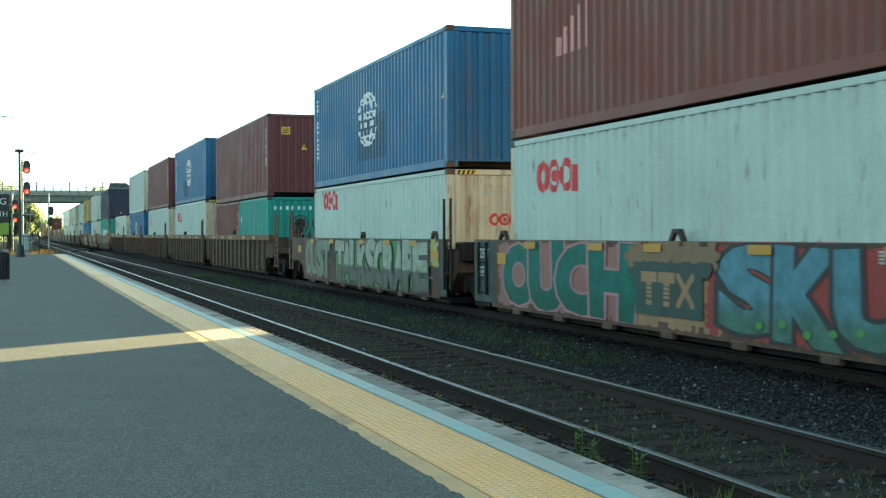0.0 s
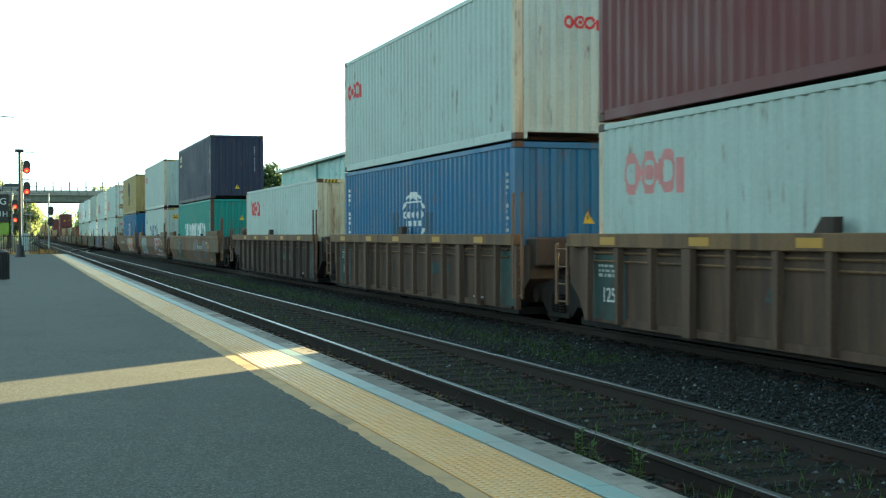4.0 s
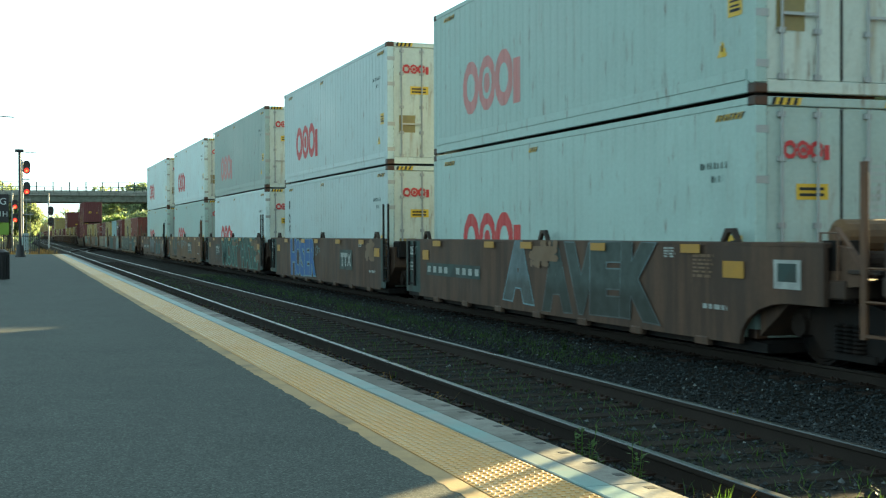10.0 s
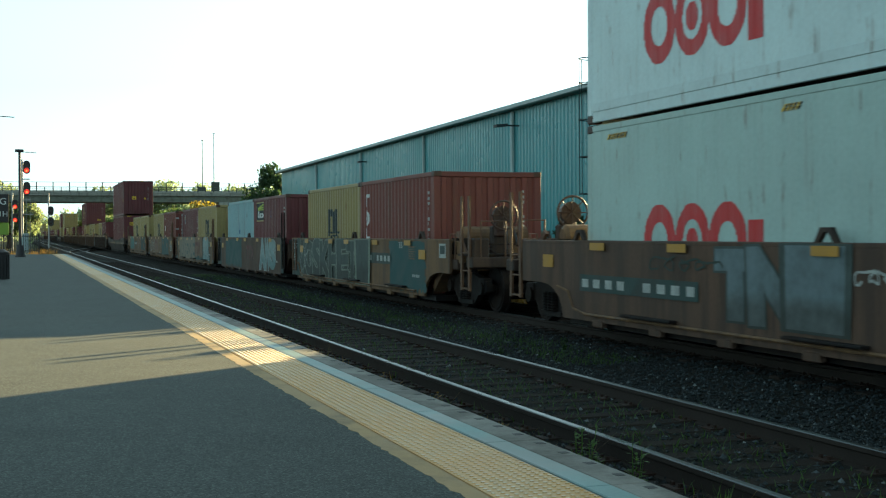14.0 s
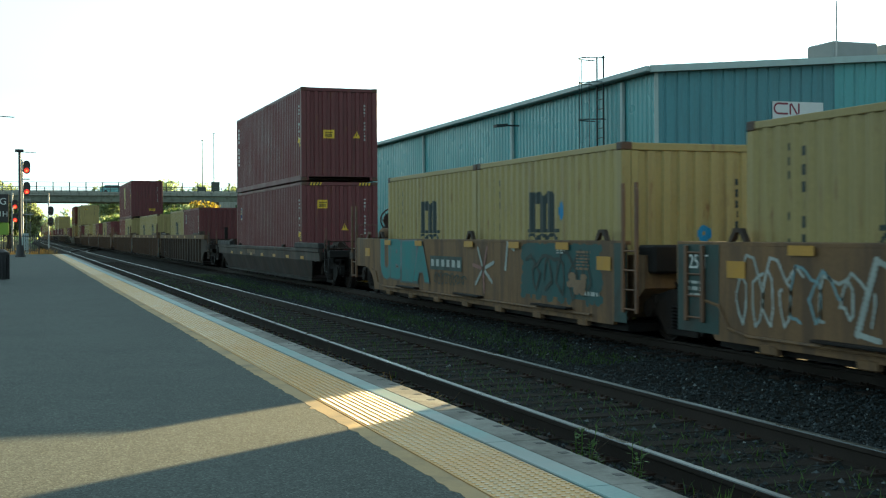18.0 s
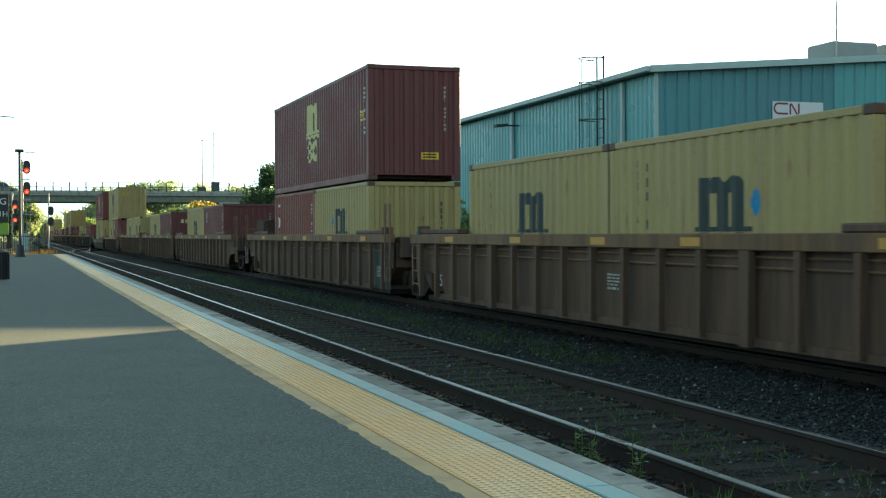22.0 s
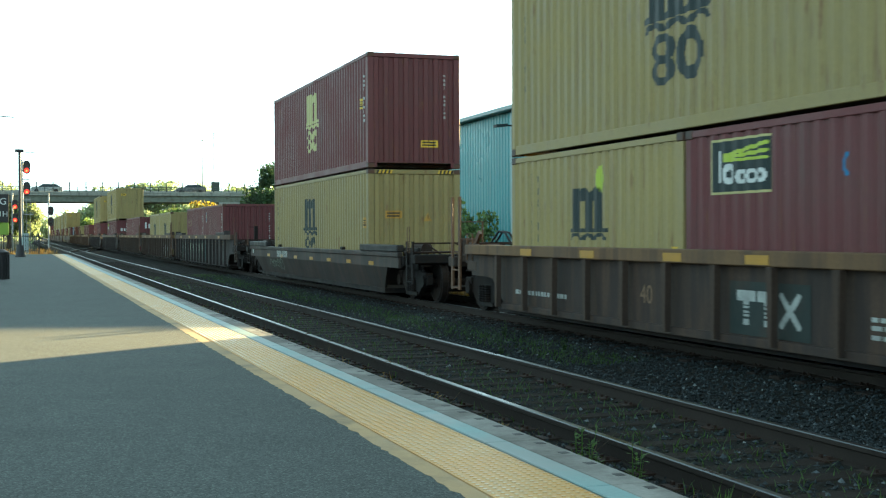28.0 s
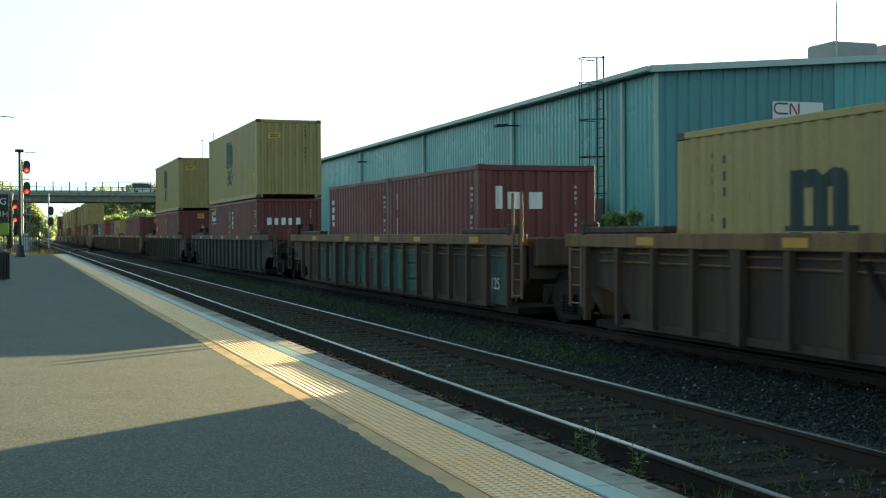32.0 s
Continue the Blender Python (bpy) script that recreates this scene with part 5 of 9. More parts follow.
def print_rows(u, kind, y0, y1, z0, z1, rows, material, seed=1):
    """Rows of small plain bars where stencilled notes stand."""
    rg = random.Random(seed)
    w, h = abs(y1 - y0), (z1 - z0) / rows
    sh = []
    for k in range(rows):
        a, end = -w / 2, w / 2 - rg.uniform(0, 0.25) * w
        while a < end:
            q = rg.uniform(0.05, 0.16)
            sh.append(("r", a, (rows / 2 - k) * h - h * 0.7, min(a + q, end), (rows / 2 - k) * h - h * 0.15))
            a += q + rg.uniform(0.03, 0.05)
    strokes(u, kind, sh, (y0 + y1) / 2, (z0 + z1) / 2, material, "rows of small stencilled bars", 0.012, "data_print", 0.02)


def amber_square(u, kind, y, z, w=0.46, h=0.20):
    part("reflector", cached(("amber_square", w, h), lambda: Build().box(-0.003, 0.0, -w / 2, w / 2, -h / 2, h / 2)), M_AMBER, u, "amber reflector panel", at=(-SIDE_SKIN[kind] - 0.014, y, z))


def end_panels(u, kind, inside, near=True, far=True):
    """Dark teal panels with figures at the joined ends of a smooth unit, and what is stencilled beside them."""
    if far:
        strokes(u, kind, [("r", -0.47, -0.53, 0.50, 0.555)], inside + 0.64, 0.80, M_WELLGREEN, "dark teal end panel", 0.006, "data_panel", 0.2)
        stencil(u, "125 T", 0.25, inside + 0.66, 1.14, -SIDE_SKIN[kind] - 0.010)
        print_rows(u, kind, inside + 0.95, inside + 0.4, 0.68, 0.92, 3, M_FIGURES, 5)
    if near:
        strokes(u, kind, [("r", -0.17, -0.56, 0.135, 0.555)], -inside - 0.29, 0.80, M_WELLGREEN, "dark teal end panel", 0.006, "data_panel", 0.2)
    amber_square(u, kind, -inside + 0.20, 1.07)
    amber_square(u, kind, inside - 0.28 if far else inside + 0.85, 1.07, 0.4)
    print_rows(u, kind, -inside + 1.15, -inside + 0.62, 0.94, 1.24, 6, G_PRIMER, 8)
    print_rows(u, kind, -inside + 1.9, -inside + 1.6, 1.18, 1.32, 4, M_FIGURES, 9)
    print_rows(u, kind, -inside + 0.9, -inside + 0.25, 0.55, 0.64, 1, M_FIGURES, 10)


def stencil(u, words, size, y, z, x, material=None):
    """Stencilled figures that face the platform."""
    ob = part("stencil", text_mesh(words, size), material or M_LOGOWHITE, u, "stencilled figures", at=(x, y, z))
    ob.rotation_euler = (radians(90), 0, radians(-90))
    return ob


def side_at(kind):
    return -(SIDE_X - 0.005) if kind in "SBL" else -(SIDE_X - 0.088)


def dark_plate(u, kind, y, z, w, h, bars=0, material=None, proud=0.0):
    """A dark stencil panel with rows of plain bars where figures stood."""
    x = side_at(kind)
    car_mark(u, [("r", -w / 2, -h / 2, w / 2, h / 2)], material or M_WELLGREEN, "dark stencil panel", y, z, x, "data_panel", 0.008 + proud, du=w)
    if bars:
        k = w / bars
        car_mark(u, [("r", -w / 2 + i * k + k * 0.22, -h * 0.25, -w / 2 + (i + 1) * k - k * 0.22, h * 0.25) for i in range(bars) if i != 4 or bars < 7], M_FIGURES, "pale bars", y, z, x, "data_print", 0.011 + proud, du=0.02)["kind"] = "stuff"


def block_emblem(u, kind, y, z, h, material, plate=None, proud=0.0):
    """Three plain striped blocks on a plate."""
    w = h * 0.95
    s = []
    for k in (-1, 0):
        c = k * w * 1.10 - w * 0.05
        s += [("r", c - w / 2, h * 0.20, c + w / 2, h / 2), ("r", c - w * 0.17, -h / 2, c + w * 0.17, -h * 0.32)]
        s += [("r", c - w * 0.17, -h * 0.26 + j * h * 0.12, c + w * 0.17, -h * 0.19 + j * h * 0.12) for j in range(4)]
    c = w * 1.08
    s += [("c", c - w * 0.42, h * 0.40, c + w * 0.42, -h * 0.40, h * 0.10), ("c", c - w * 0.42, -h * 0.40, c + w * 0.42, h * 0.40, h * 0.10)]
    if plate:
        dark_plate(u, kind, y, z, h * 3.9, h * 1.5, 0, plate, proud)
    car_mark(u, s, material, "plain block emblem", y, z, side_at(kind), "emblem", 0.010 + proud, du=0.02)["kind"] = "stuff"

# ---- the train: units in order, each with its middle along the train, and their loads ----
MOVING = []


def travelled(t):
    """Metres that the train has gone after t seconds."""
    return 17.4901 * t + 0.0031072 * t * t + 5.253e-5 * t ** 3


def couple(ob, s, z=0.0):
    ob.location = (FAR_C, s, z)
    MOVING.append((ob, s, z))
    return ob


BASE = 0.24


def sticker(c, kind, u, v, end=True, shape="tri", m=None, door=False):
    sh = [("t", 0, -0.11, 0.22, 0.20)] if shape == "tri" else ([("r", -0.17, -0.13, 0.17, 0.13)] if shape == "sq" else [("r", -0.22, -0.09, 0.22, 0.09)])
    f = end_mark if end else side_mark
    kw = {"door": door} if end else {}
    ob = f(c, kind, sh, m or M_STICKER, "yellow warning sticker", u, v, name="sticker", proud=0.006, **kw)
    if shape != "tri":
        ink = [("r", -0.12, 0.04, 0.12, 0.065), ("r", -0.12, -0.02, 0.10, 0.005), ("r", -0.12, -0.075, 0.11, -0.05)]
        if shape == "wide":
            ink = [("r", -0.18, 0.02, 0.18, 0.05), ("r", -0.18, -0.05, 0.16, -0.02)]
        f(c, kind, ink, M_BLACK, "dark print", u, v, name="sticker_print", proud=0.009, **kw)
    else:
        f(c, kind, [("r", -0.012, -0.045, 0.012, 0.03)], M_BLACK, "dark print", u, v, name="sticker_print", proud=0.009, **kw)


def chevrons(c, kind, door=False):
    """Black and yellow hazard strips on the upper corners of the end."""
    H = SIZES[kind][1]
    L = SIZES[kind][0]
    b, k = Build(), Build()
    for sx in (-1, 1):
        for i in range(8):
            x = sx * (0.98 - i * 0.05)
            (b if i % 2 else k).quads([(x - 0.025, -0.0865, 0), (x + 0.025, -0.0865, 0), (x + 0.055, -0.0865, 0.09), (x + 0.005, -0.0865, 0.09)], [(0, 1, 2, 3)])
    for m, q in ((M_STICKER, b), (M_BLACK, k)):
        part("hazard_stripe", cached(("haz", m.name), lambda: q), m, c, at=(0, -L / 2 + 0.083, H - 0.11))["kind"] = "stuff"


def white_ids(c, kind, m=None, right=0.93):
    end_mark(c, kind, column(11, 0.045, 0.06, 0.045), m or M_FIGURES, "column of plain bars", right - 0.13, SIZES[kind][1] * 0.62, name="id_print")
    side_mark(c, kind, column(11, 0.05, 0.065, 0.045), m or M_FIGURES, "column of plain bars", SIZES[kind][0] / 2 - 0.42, SIZES[kind][1] * 0.60, name="id_print")


def load(kind, style, s, z):
    """A container of a style at s along the train, its base at z."""
    plain = s > 655
    H = SIZES[kind][1]
    L = SIZES[kind][0]
    left = -L / 2
    if style == "rings":      # white box, red ring marks on both sides
        c = container(kind, M_WHITE, "white corrugated container with a red ring mark", end_paint=M_CREAM, post_paint=M_CREAM, plain=plain)
        side_mark(c, kind, rings_logo(0.54), M_RED, "red ring mark", left + 2.0, 2.2)
        end_mark(c, kind, rings_logo(0.26), M_RED, "red ring mark", 0.1, 1.55)
        end_mark(c, kind, blocks_row(9, 0.07, 0.1, 0.06, False), M_GREYW, "grey bars", 0.1, 2.1, name="id_print")
    elif style == "rings_faded":
        c = container(kind, M_WHITE, "weathered white container with a faded red ring mark", end_paint=M_CREAM, post_paint=M_CREAM, plain=plain)
        side_mark(c, kind, rings_logo(0.60), M_FADED, "faded red ring mark", left + 1.7, 2.1)
        end_mark(c, kind, rings_logo(0.26), M_LOGOWHITE, "pale ring mark", 0.25, 1.55)
    elif style == "rings_small":
        c = container(kind, M_WHITE, "white container with rusty posts and a small red mark", end_paint=M_WHITE, post_paint=M_CREAM, plain=plain)
        side_mark(c, kind, rings_logo(0.42), M_RED, "red ring mark", left + 1.0, 2.05)
        end_mark(c, kind, rings_logo(0.24), M_RED, "red ring mark", 0.1, 2.1)
        end_mark(c, kind, blocks_row(9, 0.07, 0.1, 0.06, False), M_GREYW, "grey bars", 0.1, 2.45, name="id_print")
    elif style in ("reefer", "reefer_sea", "reefer_sea_faded", "reefer_plain", "reefer_grey", "reefer_pale"):
        paint = M_PALEREEFER if style == "reefer_pale" else M_SEAGREY if style == "reefer_grey" else M_SEAWHITE if style.startswith("reefer_sea") else M_REEFER
        c = container(kind, paint, "smooth white container with barred doors and a red ring mark" if style != "reefer_plain" else "plain smooth white container with barred doors", end="door", end_paint=M_DOORWHITE if style != "reefer_sea" else M_WHITE, plain=plain)
        if style != "reefer_plain":
            side_mark(c, kind, rings_logo(1.02), M_FADED if style in ("reefer_grey", "reefer_sea_faded") else M_RED, "large red ring mark", left + 3.4, 1.14)
        else:
            side_mark(c, kind, [("r", -0.07, 0.32, 0.07, 0.58), ("e", 0, 0.02, 0.1, 0.14, 0.5), ("c", -0.08, -0.4, 0.08, -0.2, 0.03), ("c", 0.08, -0.4, -0.08, -0.2, 0.03)], M_INK, "three dark shapes", left + 0.75, 1.75)
        for uu in (-5.4, -0.9, 5.2):      # hazard ticks under the top rail
            side_mark(c, kind, [("c", uu + 0.09 * q, -0.03, uu + 0.09 * q + 0.05, 0.03, 0.016) for q in range(7 if abs(uu) > 2 else 4)], M_STICKER, "hazard ticks", 0.0, H - 0.22, name="id_print")
            side_mark(c, kind, [("c", uu + 0.09 * q + 0.045, -0.03, uu + 0.09 * q + 0.095, 0.03, 0.016) for q in range(7 if abs(uu) > 2 else 4)], M_BLACK, "hazard ticks", 0.0, H - 0.22, name="id_print", proud=0.006)
        end_mark(c, kind, rings_logo(0.22), M_RED, "red ring mark", -0.5, 2.25, door=True, proud=0.024)
        sticker(c, kind, L / 2 - 0.75, 0.62, end=False)
        sticker(c, kind, L / 2 - 0.45, 1.1, end=False, shape="sq")
        side_mark(c, kind, blocks_row(8, 0.05, 0.075, 0.035, False), M_WELLGREEN, "dark bars", L / 2 - 0.95, 2.1, name="id_print")
        side_mark(c, kind, blocks_row(4, 0.05, 0.075, 0.035, False), M_WELLGREEN, "dark bars", L / 2 - 0.85, 1.93, name="id_print")
        sticker(c, kind, -0.42, 1.75, shape="wide", door=True)
        if style != "reefer_grey":
            end_mark(c, kind, [("r", -0.2, -0.2, 0.2, 0.2)], M_OLIVE, "ochre label", -0.72, 0.95, name="label_plate", door=True, proud=0.006)
        else:
            sticker(c, kind, -0.42, 1.05, door=True)
        end_mark(c, kind, [("r", -0.3, 0.3 - k * 0.09, 0.3 - 0.06 * (k % 3), 0.34 - k * 0.09) for k in range(8)], M_GREYW, "rows of grey print", 0.55, 1.75, name="label_print", door=True)
    elif style == "globe":
        c = container(kind, M_BLUE, "blue corrugated container with a white globe-like mark", plain=plain)
        side_mark(c, kind, globe_logo(1.35), M_LOGOWHITE, "white globe and block mark", -0.15, H * 0.52)
        side_mark(c, kind, [("r", -1.3, -0.45, 1.3, 0.62) if s < 40 else ("r", -2.55, -0.62, -0.60, 0.20)], M_BLUEPATCH, "darker repainted patch", 0.2, 0.95, name="paint_patch", proud=0.003)
        side_mark(c, kind, column(15, 0.10, 0.085, 0.04), M_LOGOWHITE, "column of plain bars", left + 0.42, H * 0.55, name="id_print")
        sticker(c, kind, 0.55, 1.95)
        sticker(c, kind, L / 2 - 0.3, 1.55, end=False)
    elif style == "globe_low":
        c = container(kind, M_BLUE, "blue corrugated container with a white globe-like mark", plain=plain)
        side_mark(c, kind, globe_logo(1.2), M_LOGOWHITE, "white globe and block mark", 0.0, H * 0.55)
        side_mark(c, kind, [("r", -0.28, -0.45, 0.28, 0.4)], M_BLUEPATCH, "darker repainted patch", -1.35, 1.35, name="paint_patch", proud=0.003)
        side_mark(c, kind, [("r", -0.25, -0.45, 0.3, 0.42)], M_BLUEPATCH, "darker repainted patch", 1.05, 1.3, name="paint_patch", proud=0.003)
        side_mark(c, kind, column(14, 0.09, 0.08, 0.04), M_LOGOWHITE, "column of plain bars", left + 0.42, H * 0.55, name="id_print")
        sticker(c, kind, 0.2, 1.55)
        white_ids(c, kind)
    elif style in ("maroon", "maroon_flash", "maroon_tall"):
        c = container(kind, M_MAROON, "maroon corrugated container with small white and yellow marks", plain=plain)
        white_ids(c, kind)
        if style == "maroon_flash":
            side_mark(c, kind, [("r", -0.21, -0.25, 0.21, 0.21)], M_FIGURES, "pale label border", left + 1.0, 2.08, name="label_plate")
            side_mark(c, kind, [("r", -0.18, -0.18, 0.18, 0.19)], M_LOGOBLUE, "blue label", left + 1.0, 2.08, name="label_plate", proud=0.006)
            side_mark(c, kind, [("c", -0.1, 0.07, 0.12, 0.12, 0.025), ("c", -0.1, -0.03, 0.10, 0.02, 0.025)], M_LOGOYELLOW, "yellow flash", left + 1.0, 2.08, name="label_flash", proud=0.007)
        if style == "maroon_tall":
            side_mark(c, kind, column(10, 0.12, 0.11, 0.04), M_LOGOWHITE, "column of plain bars", left + 0.45, H * 0.60, name="logo")
        if 350 < s < 370:
            sticker(c, kind, -0.35 if style == "maroon_tall" else -0.55, 1.45 if style == "maroon_tall" else 2.2, shape="sq")
            sticker(c, kind, 0.55 if style == "maroon_tall" else 0.15, 1.45 if style == "maroon_tall" else 1.5)
            sticker(c, kind, L / 2 - 0.45, 1.3, end=False)
        if style == "maroon":
            sticker(c, kind, 0.1, 1.75)
            sticker(c, kind, -0.55 if kind != "20" else 0.0, 2.3, shape="sq")
        sticker(c, kind, L / 2 - 0.22, 1.2, end=False, shape="sq")
    elif style == "maroon_arch":
        c = container(kind, M_MAROON, "maroon corrugated container with a pale stacked mark", plain=plain)
        side_mark(c, kind, stacked_logo(1.75), M_LOGOYELLOW, "pale yellow stacked mark", -0.3, H * 0.55)
        white_ids(c, kind)
        sticker(c, kind, 0.4, 0.62, shape="wide")
        sticker(c, kind, L / 2 - 0.7, 1.65, end=False, shape="sq")
    elif style in ("maroon_word", "maroon_block", "maroon_curl"):
        c = container(kind, M_MAROON, "maroon corrugated container with plain pale block marks", plain=plain)
        if style == "maroon_word":
            side_mark(c, kind, column(9, 0.16, 0.14, 0.06), M_LOGOWHITE, "column of white bars", left + 0.45, H * 0.5)
            end_mark(c, kind, blocks_row(5, 0.2, 0.26, 0.07, False), M_LOGOWHITE, "white block mark", -0.15, 1.75)
        elif style == "maroon_block":
            side_mark(c, kind, blocks_row(5, 0.2, 0.32, 0.06, False), M_LOGOYELLOW, "pale yellow block mark", left + 1.15, 1.85)
            end_mark(c, kind, blocks_row(5, 0.17, 0.2, 0.05, False), M_LOGOYELLOW, "pale yellow block mark", -0.1, 2.05)
        else:
            end_mark(c, kind, [("r", -0.5, -0.16, -0.38, 0.26), ("r", -0.24, -0.16, 0.06, 0.16), ("r", 0.18, -0.16, 0.46, 0.16)], M_LOGOWHITE, "white bar and blocks", -0.35, 1.9)
            side_mark(c, kind, column(3, 0.13, 0.45, 0.12), M_LOGOWHITE, "column of white shapes", left + 0.6, 1.35)
        white_ids(c, kind)
    elif style == "maroon_beacon":
        c = container(kind, M_MAROON, "maroon corrugated container with a green and white emblem plate", plain=plain)
        side_mark(c, kind, [("r", -0.66, -0.34, 0.66, 0.34)], M_LOGOYELLOW, "yellow plate border", left + 1.3, 2.08, name="label_plate")
        side_mark(c, kind, [("r", -0.63, -0.31, 0.63, 0.31)], M_INK, "dark emblem plate", left + 1.3, 2.08, name="label_plate", proud=0.006)
        side_mark(c, kind, [("c", -0.34, 0.13, 0.56, 0.24, 0.024), ("c", -0.34, 0.10, 0.56, 0.15, 0.022), ("c", -0.34, 0.07, 0.56, 0.065, 0.022)], M_LIME, "lime rays", left + 1.3, 2.08, name="label_flash", proud=0.009)
        side_mark(c, kind, [("r", -0.52, -0.2, -0.43, 0.2), ("e", -0.26, -0.1, 0.12, 0.13, 0.4), ("e", 0.02, -0.14, 0.11, 0.09, 0.4), ("e", 0.25, -0.14, 0.1, 0.09, 0.4), ("e", 0.46, -0.14, 0.09, 0.09, 0.4)], M_LOGOWHITE, "white emblem shapes", left + 1.3, 2.08, name="label_shapes", proud=0.011)["kind"] = "stuff"
        side_mark(c, kind, [("e", 0, 0, 0.11, 0.13, 0.4, 1.2)], M_SPOT, "blue spot", 0.35, 1.98, name="spot")
        white_ids(c, kind)
    elif style == "rust":
        c = container(kind, M_RUSTY, "rust-red corrugated container with a column of white shapes", end_paint=M_RUSTY, plain=plain)
        side_mark(c, kind, [("r", -0.15, 0.72, 0.15, 0.80), ("r", -0.15, 0.5, -0.05, 0.8), ("e", 0, 0.2, 0.15, 0.2, 0.55), ("r", -0.15, -0.35, 0.15, -0.25), ("r", -0.15, -0.35, -0.05, -0.05), ("r", -0.15, -0.75, 0.15, -0.65), ("r", -0.15, -0.75, -0.05, -0.5)], M_LOGOWHITE, "column of white shapes", left + 0.62, 1.45)
        white_ids(c, kind)
    elif style == "rust_door":
        c = container(kind, M_BROWN, "rust-red container with barred doors", end="door", end_paint=M_RUSTY, plain=plain)
        side_mark(c, kind, [("r", -0.15, 0.72, 0.15, 0.80), ("r", -0.15, 0.5, -0.05, 0.8), ("e", 0, 0.2, 0.15, 0.2, 0.55), ("r", -0.15, -0.35, 0.15, -0.25), ("r", -0.15, -0.35, -0.05, -0.05)], M_LOGOWHITE, "column of white shapes", left + 0.62, 1.45)
        end_mark(c, kind, blocks_row(6, 0.07, 0.09, 0.025, False), M_LOGOWHITE, "white bars", -0.62, 1.55, door=True, proud=0.006)
        end_mark(c, kind, [("r", -0.13, -0.13, 0.13, 0.13)], M_LOGOWHITE, "white label", 0.05, 1.5, name="label_plate", door=True, proud=0.024)
    elif style == "rust_bars":
        c = container(kind, M_BROWN, "brown-red corrugated container with faded rising bars", plain=plain)
        side_mark(c, kind, [("r", k * 0.26, -0.35, k * 0.26 + 0.14, -0.05 + 0.13 * k) for k in range(5)], M_FADED, "faded rising bars", left + 2.0, 1.55)
        white_ids(c, kind)
    elif style in ("arch", "arch_spot", "arch_flag"):
        c = container(kind, M_YELLOW, "ochre-yellow corrugated container with a dark arched mark", plain=plain)
        side_mark(c, kind, arch_logo(0.76), M_INK, "dark arched mark", 0.06, 1.585)
        side_mark(c, kind, column(11, 0.10, 0.10, 0.055), M_INK, "column of dark bars", left + 0.86, 1.42, name="id_print")
        side_mark(c, kind, column(8, 0.125, 0.125, 0.07), M_INK, "column of dark bars", left + 1.14, 1.44, name="id_print")
        side_mark(c, kind, column(11, 0.04, 0.06, 0.05), M_OLIVE, "faded column of bars", L / 2 - 0.55, 1.7, name="id_print")
        if style == "arch_spot":
            side_mark(c, kind, [("e", 0, 0, 0.12, 0.17, 0.25)], M_SPOT, "blue spot", -0.82 if s > 410 else 0.84, 1.62, name="spot")
            end_mark(c, kind, [("e", 0, 0, 0.12, 0.13, 0.25)], M_SPOT, "blue spot", 0.15, 1.25, name="spot")
        if style == "arch_flag":
            side_mark(c, kind, [("e", 0.16, -0.10, 0.13, 0.21, 0)], M_LIME, "lime spot", 0.35, H * 0.84, name="spot")
        end_mark(c, kind, column(8, 0.06, 0.11, 0.05), M_INK, "dark bars", 0.72, H * 0.55, name="id_print")
        sticker(c, kind, L / 2 - 0.2, 0.95, end=False, shape="sq")
    elif style == "stacked":
        c = container(kind, M_YELLOW, "ochre-yellow corrugated container with a dark stacked mark", plain=plain)
        side_mark(c, kind, stacked_logo(1.85), M_INK, "dark stacked mark", -0.25, H * 0.52)
        side_mark(c, kind, column(9, 0.09, 0.11, 0.06), M_INK, "column of dark bars", left + 0.6, H * 0.55, name="id_print")
        end_mark(c, kind, column(9, 0.06, 0.11, 0.05), M_INK, "dark bars", 0.62, H * 0.68, name="id_print")
        sticker(c, kind, 0.3 if s < 300 else -0.55, 0.45 if s < 300 else 2.3, shape="wide")
        sticker(c, kind, L / 2 - 0.6, 0.8, end=False, shape="sq")
    elif style == "stacked_low":
        c = container(kind, M_OLIVE, "dull ochre-yellow corrugated container with a dark stacked mark", plain=plain)
        side_mark(c, kind, stacked_logo(1.85), M_INK, "dark stacked mark", -0.6, H * 0.47)
        side_mark(c, kind, column(9, 0.09, 0.11, 0.06), M_INK, "column of dark bars", left + 0.5, H * 0.55, name="id_print")
        sticker(c, kind, L / 2 - 0.35, 1.55, end=False, shape="sq", m=M_AMBER)

        sticker(c, kind, -0.55, 1.75, shape="wide", m=M_AMBER)
        sticker(c, kind, 0.35, 1.7, m=M_AMBER)
    elif style == "sea_blocks":
        c = container(kind, M_GREEN, "sea-green corrugated container with large white block marks", post_paint=M_CASTING, plain=plain)
        side_mark(c, kind, blocks_row(5, 0.52, 0.95, 0.16), M_LOGOWHITE, "row of white blocks", -1.7, 1.35)
        side_mark(c, kind, blocks_row(7, 0.5, 0.95, 0.14), M_LOGOWHITE, "row of white blocks", 2.0, 1.35)
        sticker(c, kind, 0.2, 2.05)
        white_ids(c, kind)
    elif style == "green_small":
        c = container(kind, M_GREEN, "green corrugated container with white patches and marks", plain=plain)
        side_mark(c, kind, [("r", -0.1, 0.0, 0.12, 0.09), ("r", -0.1, 0.13, 0.12, 0.2), ("r", -0.1, -0.9, 0.1, -0.75), ("r", -0.1, -0.7, 0.1, -0.6)], M_LOGOWHITE, "small white marks", left + 0.5, 1.75)
        side_mark(c, kind, [("r", -0.55, -0.4, 0.5, 0.35), ("r", 0.6, -0.3, 1.5, 0.4)], M_GREENPATCH, "darker repainted patches", -0.6, 0.85, name="paint_patch", proud=0.003)
